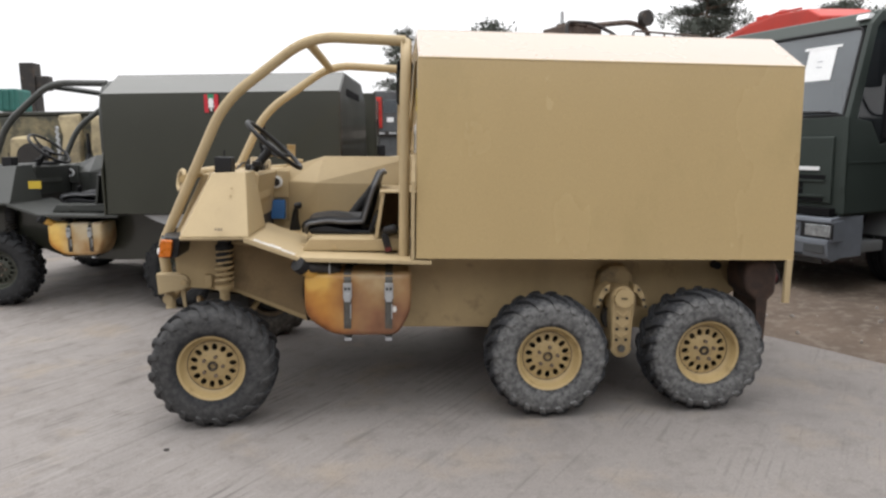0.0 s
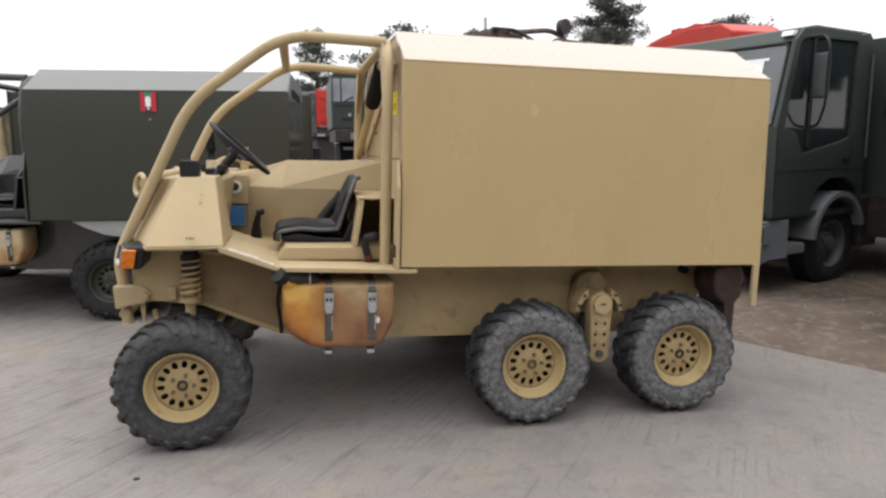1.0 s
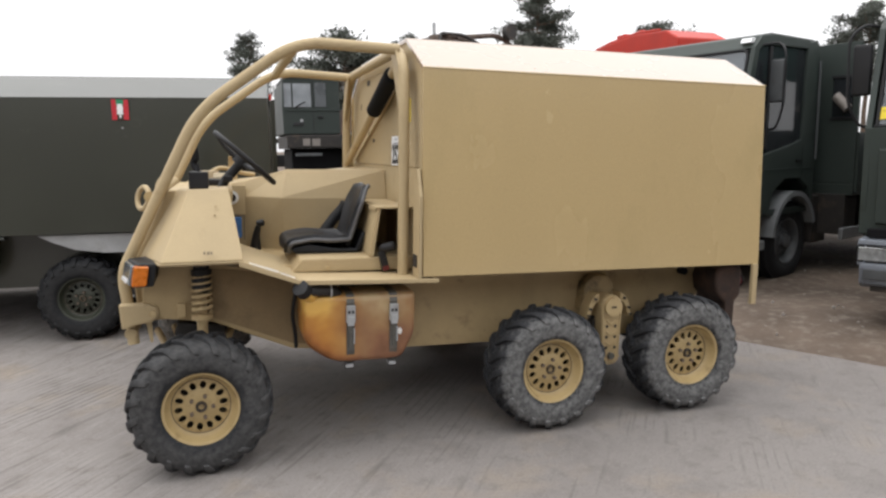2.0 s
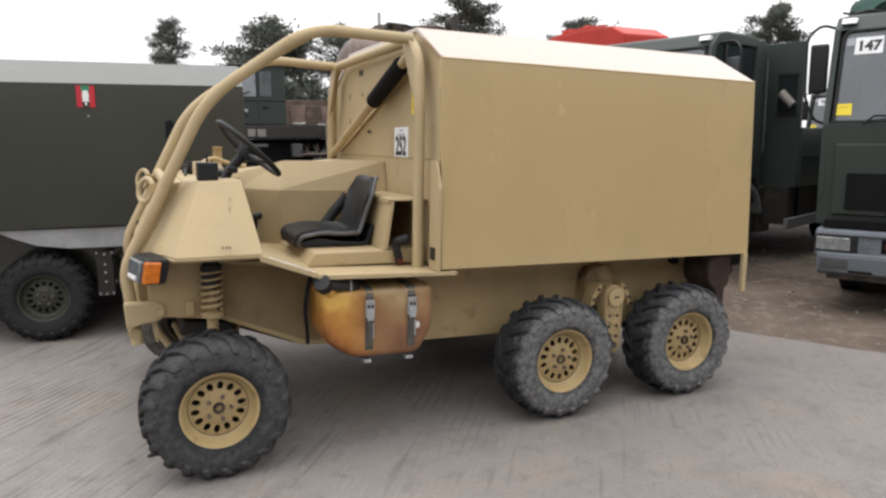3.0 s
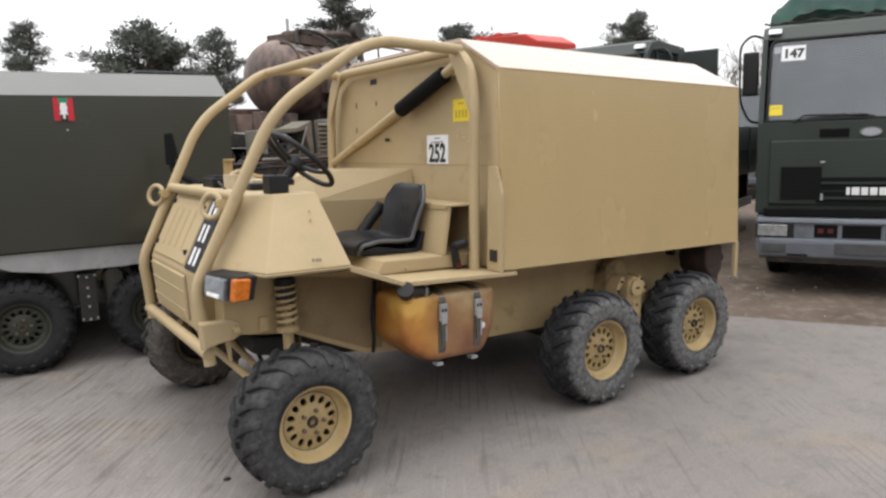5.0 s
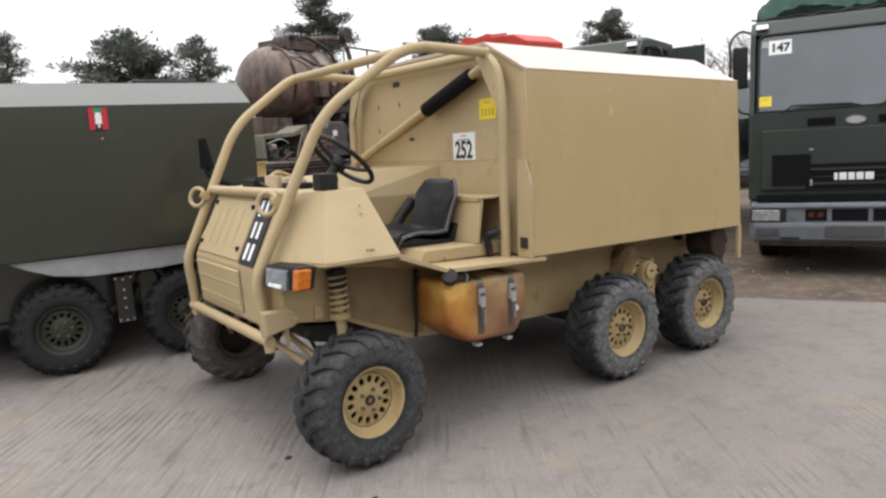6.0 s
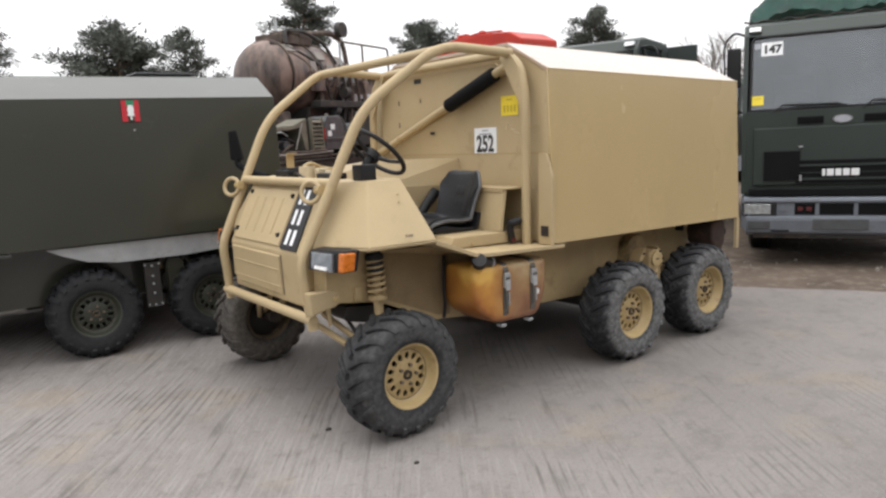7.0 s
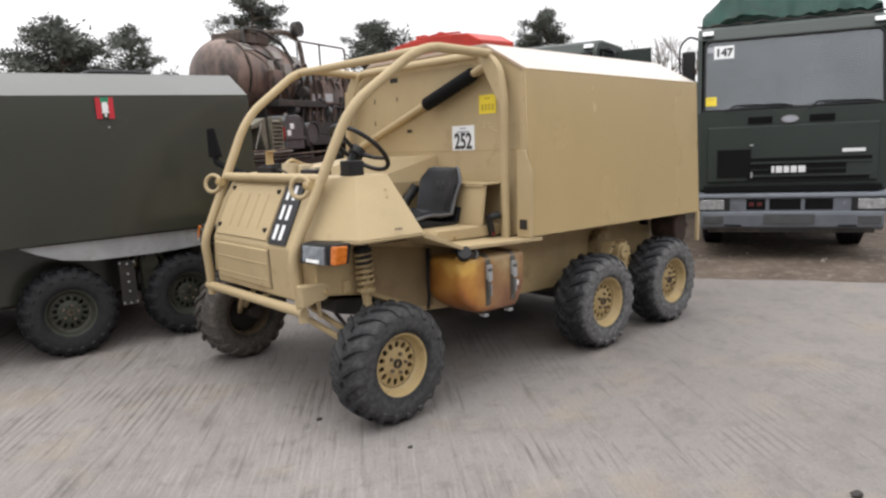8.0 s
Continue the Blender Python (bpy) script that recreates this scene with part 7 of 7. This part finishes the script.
def plant_trailer():
    """Low trailer beside the tank that carries an engine set: open hood, louvred cooler, control box, drums and ducts."""
    root = thing("plant_trailer", "dark low trailer loaded with an engine set and ducting", "trailer", pose(2.10, 6.79, -0.035, 0, 0, 25))
    part("deck", block(0, 3.9, 0, 0.5, 1.06, 1.16, 0.01), M_DARK, root)
    part("side_rail", block(0, 3.9, -0.05, -0.002, 1.02, 1.20, 0.008), M_DARK, root)
    part("axle_beam", block(0.4, 3.4, 0.1, 0.45, 0.42, 1.06, 0.03), M_DARK, root)
    for x in (0.6, 1.5, 2.9):
        link("wheel", cached("trailer_tyre", lambda: grooved_tyre_mesh(0.42, 0.24, 0.24), M_RUBBER), root, pose(x, 0.13, 0.42))
    # open hood: bent sheet over a dark engine bay
    part("engine_hood", prism([(0.86, 1.42), (0.86, 1.80), (1.62, 1.84), (1.98, 1.96), (2.02, 1.40), (1.92, 1.40), (1.80, 1.80), (1.58, 1.76), (0.92, 1.74), (0.92, 1.42)], "y", 0.02, 0.46, 0.012), M_DRAB, root, "drab sheet hood")
    part("engine_bay", block(0.93, 1.80, 0.30, 0.46, 1.18, 1.74, 0.02), M_MATTE, root)
    part("engine_block", merge(block(0.98, 1.55, 0.12, 0.30, 1.18, 1.46, 0.04), disc((1.12, 0.14, 1.52), 0.10, 0.22, "y", 18, 0.02), disc((1.44, 0.14, 1.50), 0.08, 0.20, "y", 18, 0.02)), M_GREYMACH, root)
    part("hood_stay", tube([(1.62, 0.0, 1.42), (1.84, 0.0, 1.86)], 0.014, 6), M_PATCH, root)
    part("air_filter", disc((1.06, 0.02, 1.60), 0.055, 0.10, "x", 16, 0.01), M_PATCH, root)
    for k, (x0, z0, x1, z1, r) in enumerate(((0.95, 1.40, 1.35, 1.58, 0.016), (1.2, 1.30, 1.62, 1.50, 0.02), (1.35, 1.62, 1.75, 1.38, 0.013), (0.98, 1.66, 1.5, 1.66, 0.012))):
        part("hose", tube(rounded([(x0, 0.06, z0), ((x0 + x1) / 2, -0.02, (z0 + z1) / 2 + 0.08), (x1, 0.06, z1)], 0.1, 5), r, 8), (M_DARK, M_BROWN, M_BLACK, M_GALV)[k], root, smooth=True)
    # louvred cooler
    rad = part("radiator", block(2.10, 2.42, 0.05, 0.40, 1.40, 1.95, 0.01), M_DARK, root)
    for x in (2.105, 2.415):
        part("radiator_post", block(x - 0.018, x + 0.018, -0.02, 0.05, 1.38, 1.97, 0.004), M_DRAB, rad)
    for i in range(7):
        z = 1.43 + 0.073 * i
        part("louvre", hexa([(2.125, -0.015, z), (2.395, -0.015, z), (2.395, 0.045, z + 0.03), (2.125, 0.045, z + 0.03)], [(2.125, -0.015, z + 0.026), (2.395, -0.015, z + 0.026), (2.395, 0.045, z + 0.056), (2.125, 0.045, z + 0.056)]), M_DRAB, rad)
    # control box with papers
    ctl = part("control_box", prism([(2.48, 1.38), (2.48, 1.90), (2.56, 2.0), (2.95, 2.0), (3.08, 1.82), (3.08, 1.38)], "y", -0.02, 0.40, 0.02), M_GREYMACH, root)
    for x, z, w in ((2.70, 1.80, 0.062), (2.60, 1.68, 0.056)):
        part("box_label", block(x - w, x + w, -0.030, -0.022, z - 0.05, z + 0.05, 0.004), M_WHITE, ctl, "white paper label")
    part("box_shelf", block(2.46, 3.10, -0.05, -0.022, 1.56, 1.60, 0.005), M_GREYMACH, ctl)
    part("box_lamp", disc((2.53, -0.03, 2.02), 0.03, 0.04, "z", 14, 0.006), M_PATCH, ctl)
    part("red_switch", block(2.455, 2.478, -0.025, 0.02, 1.55, 1.78, 0.004), M_REDLENS, ctl, "red switch strip")
    part("reel_drum", disc((3.42, 0.12, 1.66), 0.21, 0.22, "y", 26, 0.02), M_GREYMACH, root)
    part("reel_rim", tube(ring_path((3.42, 0.0, 1.66), 0.205, "y", 28), 0.014, 6, closed=True), M_DARK, root, smooth=True)
    part("exhaust_duct", tube(rounded([(2.98, 0.2, 1.95), (3.12, 0.12, 1.98), (3.22, 0.05, 1.74), (3.24, 0.02, 1.42)], 0.12, 5), 0.055, 12), M_DARK, root, smooth=True)
    for y, z, x0, x1, m in ((-0.03, 1.29, 0.0, 3.9, M_BROWN), (-0.06, 1.345, 0.7, 2.6, M_PATCH), (-0.05, 1.22, 0.2, 3.2, M_DARK), (-0.07, 1.385, 1.3, 2.4, M_BROWN)):
        part("frame_bar", tube([(x0, y, z), ((x0 + x1) / 2, y - 0.01, z - 0.012), (x1, y, z + 0.008)], 0.020, 8), m, root, smooth=True)
    part("timber", block(0.9, 2.9, -0.06, 0.08, 1.20, 1.235, 0.006), M_BROWN, root)
    return root


plant_trailer()


def service_van():
    """Tail of a dark vehicle far behind the buggies: red corner panels, pale rear window, lamps and step."""
    root = thing("service_van", "dark van tail with red corner panels and pale window", "van", pose(1.42, 17.0, -0.035))
    part("body", block(-1.0, -0.20, -0.10, 2.6, 0.55, 3.05, 0.06, 3), M_GREYMACH, root)
    part("rear_window", block(-0.72, -0.28, -0.118, -0.102, 2.40, 2.78, 0.02), M_GLASS, root, "pale rear window glass")
    part("rear_lamp", block(-0.62, -0.42, -0.13, -0.102, 2.12, 2.26, 0.02), M_WHITE, root, "white rear lamp")
    for x0, x1, z0, z1 in ((-0.98, -0.76, 1.95, 2.86), (-0.22, 0.22, 2.05, 3.12)):
        red = part("corner_panel", block(x0, x1, -0.16, 0.15, z0, z1, 0.03), M_RED, root, "bright red corner panel")
        for k in (0.18, 0.5, 0.82):
            z = z0 + (z1 - z0) * k
            part("lamp_hood", tube([((x0 + x1) / 2, -0.15, z), ((x0 + x1) / 2, -0.20, z)], 0.09, 18), M_REDLENS, red)
    part("lower_body", block(-1.0, 0.30, -0.09, 2.4, 0.50, 2.04, 0.04), M_DARK, root)
    part("rear_step", block(-1.0, 1.1, -0.25, 0.12, 1.72, 1.86, 0.02), M_DARK, root)
    for x in (-0.8, -0.45, -0.1):
        part("pale_strip", block(x - 0.12, x + 0.10, -0.27, -0.252, 1.76, 1.82, 0.004), M_GALV, root)
    part("axle_beam", block(-0.9, 0.9, 0.1, 0.5, 0.35, 0.60, 0.02), M_DARK, root)
    for x in (-0.75, 0.75):
        link("wheel", cached("trailer_tyre", lambda: grooved_tyre_mesh(0.42, 0.24, 0.24), M_RUBBER), root, pose(x, 0.3, 0.42, 0, 0, 90))


service_van()



def box_trailer():
    root = thing("box_trailer", "plain dark green box trailer with a flat roof", "trailer", pose(-2.4, 4.02, 0))
    part("body", block(0, 3.15, 0, 1.75, 0.72, 2.03, 0.015), M_GREEN, root)
    for x in (0.0, 3.15):
        for y in (0.0, 1.75):
            part("corner_trim", block(x - 0.012, x + 0.012, y - 0.012, y + 0.012, 0.72, 2.035, 0.004), M_GREEN, root)
    part("chassis", block(0.1, 3.05, 0.3, 1.45, 0.46, 0.715, 0.02), M_DARK, root)
    part("rear_fitting", block(3.16, 3.26, 0.05, 0.20, 1.28, 1.42, 0.02), M_BLACK, root, "black rubber buffer")
    part("door_latch", block(3.152, 3.175, 0.70, 0.76, 1.55, 1.75, 0.006), M_DARK, root)
    for x in (0.9, 2.2):
        for y in (0.1, 1.65):
            link("wheel", cached("trailer_tyre", lambda: grooved_tyre_mesh(0.42, 0.24, 0.24), M_RUBBER), root, pose(x, y, 0.42))


box_trailer()


def camouflaged_trailer():
    root = thing("cargo_trailer", "dark grey trailer hung with khaki canvas and netting", "trailer", pose(-6.4, 6.2, 0, 0, 0, 2))
    part("body", block(0, 4.6, 0, 1.8, 0.75, 1.92, 0.03), M_CAMO, root, "camouflage-painted body")
    part("top_rail", block(-0.02, 4.62, -0.02, 1.82, 1.93, 1.98, 0.01), M_GREEN, root)
    for i, (x, w, z0, z1) in enumerate(((0.55, 0.22, 1.15, 1.75), (2.10, 0.26, 1.0, 1.62), (2.69, 0.13, 1.05, 1.92), (3.05, 0.08, 1.2, 1.90))):
        bm = block(x - w, x + w, -0.16, -0.01, z0, z1, 0.05, 3)
        bmesh.ops.subdivide_edges(bm, edges=bm.edges[:], cuts=2, use_grid_fill=True)
        for v in bm.verts:
            v.co += Vector((noise.noise(v.co * 5), noise.noise(v.co * 5 + Vector((9, 0, 0))) * 0.6, noise.noise(v.co * 4 + Vector((0, 7, 0))))) * 0.05
        part("canvas_wrap", bm, M_KHAKI, root, smooth=True)
    part("hatch", disc((2.16, -0.20, 1.33), 0.20, 0.10, "y", 24), M_DARK, root)
    chain = [(2.62 + 0.012 * math.sin(k * 2), -0.42, 1.15 + 0.6 * k / 24) for k in range(25)]
    part("chain", tube(chain, 0.02, 6), M_GALV, root)
    for x in (0.9, 3.6):
        for y in (0.1, 1.7):
            link("wheel", cached("trailer_tyre", lambda: grooved_tyre_mesh(0.42, 0.24, 0.24), M_RUBBER), root, pose(x, y, 0.42))
    part("chassis", block(0.1, 4.5, 0.3, 1.5, 0.42, 0.75, 0.02), M_DARK, root)


camouflaged_trailer()


def far_mast():
    root = thing("lifting_mast", "dark rusty lifting mast with a side bracket", "mast", pose(-8.10, 14.3, 0))
    part("mast", block(-0.20, 0.15, -0.2, 0.2, 0, 3.6, 0.03), M_DARK, root)
    part("bracket", block(0.14, 0.45, -0.15, 0.15, 2.92, 3.28, 0.04), M_DARK, root)
    part("foot", block(-0.8, 0.8, -0.6, 0.6, 0, 0.12, 0.02), M_DARK, root)
    t2 = thing("covered_crate", "grey crate under a teal canvas cover", "crate", pose(-7.72, 12.6, 0))
    part("crate", block(-0.22, 0.22, -0.3, 0.3, 0, 2.3, 0.03), M_GREYMACH, t2)
    part("canvas", block(-0.24, 0.24, -0.32, 0.32, 2.31, 2.82, 0.06), M_TEAL, t2)
    for x in (-0.12, 0.02, 0.14):
        part("fold", tube([(x, -0.33, 2.35), (x + 0.03, -0.335, 2.78)], 0.02, 6), M_TEAL, t2)


far_mast()


# ---- trees ----
def pine(at, height, spread, seed, trunk_r=0.22, bare=0.38, clumps=150):
    """A wind-shaped pine: tapered trunk, limbs, and needle clumps with gaps between them."""
    rnd = random.Random(seed)
    root = thing("pine_tree", "dark green pine with an uneven open crown", "tree", at, group="pines along the skyline")
    lean = Vector((rnd.uniform(-0.05, 0.05), rnd.uniform(-0.05, 0.05), 1))
    trunk = [lean * (height * i / 9) + Vector((rnd.uniform(-1, 1), rnd.uniform(-1, 1), 0)) * 0.02 * i for i in range(10)]
    bm = tube(trunk, [trunk_r * (1 - 0.9 * i / 9) + 0.02 for i in range(10)], 9)
    leaf_v, leaf_f = [], []
    tips = []
    limbs = 42
    for i in range(limbs):
        f = bare + (1 - bare) * (i + rnd.random()) / limbs
        base = lean * (height * f)
        a = rnd.uniform(0, math.tau)
        shape = math.sin(min(1, (f - bare) / (1 - bare) * 0.88 + 0.16) * math.pi) ** 0.6
        ln = spread * shape * rnd.uniform(0.55, 1.15)
        d = Vector((math.cos(a), math.sin(a), rnd.uniform(0.05, 0.55)))
        mid = base + d * ln * 0.5 + Vector((0, 0, -0.04 * ln))
        tip = base + d * ln
        tube([base, mid, tip], [0.055 * height / 9, 0.035 * height / 9, 0.01], 5, bm=bm)
        k = max(2, int(clumps / limbs * (0.5 + shape)))
        for j in range(k):
            t = rnd.uniform(0.35, 1.05)
            tips.append((base.lerp(tip, t) + Vector((rnd.uniform(-1, 1), rnd.uniform(-1, 1), rnd.uniform(-0.3, 0.8))) * 0.16 * spread, spread * rnd.uniform(0.10, 0.22)))
    for c, s in tips:
        for _ in range(72):
            o = Vector((rnd.gauss(0, 1), rnd.gauss(0, 1), rnd.gauss(0, 0.6))) * s * 0.55
            q = c + o
            dirv = (o.normalized() + Vector((rnd.uniform(-0.6, 0.6), rnd.uniform(-0.6, 0.6), rnd.uniform(0.0, 0.9)))).normalized()
            ln = s * rnd.uniform(0.30, 0.55)
            w = dirv.cross(Vector((rnd.uniform(-1, 1), rnd.uniform(-1, 1), rnd.uniform(-1, 1)))).normalized() * ln * 0.22
            k = len(leaf_v)
            leaf_v += [q - w, q + w, q + dirv * ln + w * 0.3, q + dirv * ln - w * 0.3]
            leaf_f.append((k, k + 1, k + 2, k + 3))
    part("trunk", bm, M_BARK, root, smooth=True)
    me = bpy.data.meshes.new("crown")
    me.from_pydata([tuple(v) for v in leaf_v], [], leaf_f)
    me.materials.append(M_NEEDLE)
    link("crown", me, root)
    return root


def polar(bearing, dist):
    """Ground point at a compass bearing from the middle of the walk (0 is +y, clockwise)."""
    return Matrix.Translation((-0.8 + dist * math.sin(radians(bearing)), -3.9 + dist * math.cos(radians(bearing)), -0.035))


for seed, (b, d, h, s, bare) in enumerate((
        (25.9, 55, 13.2, 2.5, 0.5), (35.8, 47.5, 8.8, 2.2, 0.5), (49.2, 51, 9.7, 2.0, 0.5), (11.8, 31, 6.35, 2.0, 0.35), (16.5, 36, 6.95, 1.5, 0.35),
        (13.3, 38, 6.8, 1.4, 0.4), (3.8, 36, 7.1, 1.3, 0.4), (44.4, 60, 7.6, 1.6, 0.4))):
    pine(polar(b, d), h, s, seed, trunk_r=0.16, bare=bare, clumps=(230 if s > 1.8 else 180))


def bare_tree(at, height, seed):
    rnd = random.Random(seed)
    root = thing("bare_tree", "leafless grey-brown tree with fine twigs", "tree", at, group="bare trees in the distance")
    bm = bmesh.new()

    def grow(p, d, ln, r, depth):
        q = p + d * ln
        tube([p, q], [r, r * 0.65], 4, cap=False, bm=bm)
        if depth:
            for _ in range(3 if depth > 1 else 4):
                e = (d + Vector((rnd.gauss(0, 0.42), rnd.gauss(0, 0.42), rnd.gauss(0.05, 0.25)))).normalized()
                grow(p.lerp(q, rnd.uniform(0.55, 1.0)), e, ln * rnd.uniform(0.6, 0.85), r * 0.58, depth - 1)

    grow(Vector((0, 0, 0)), Vector((0, 0, 1)), height * 0.30, 0.14, 5)
    part("crown", bm, M_TWIG, root)


for seed, (b, d, h) in enumerate(((56.5, 45, 7.6), (58.3, 48, 8.2), (60.0, 43, 7.4), (61.7, 50, 8.0), (32.0, 48, 7.2), (10.6, 40, 4.6), (11.6, 42, 5.0), (12.5, 39, 4.7), (13.5, 43, 5.0), (14.4, 40, 4.4))):
    bare_tree(polar(b, d), h, 40 + seed)
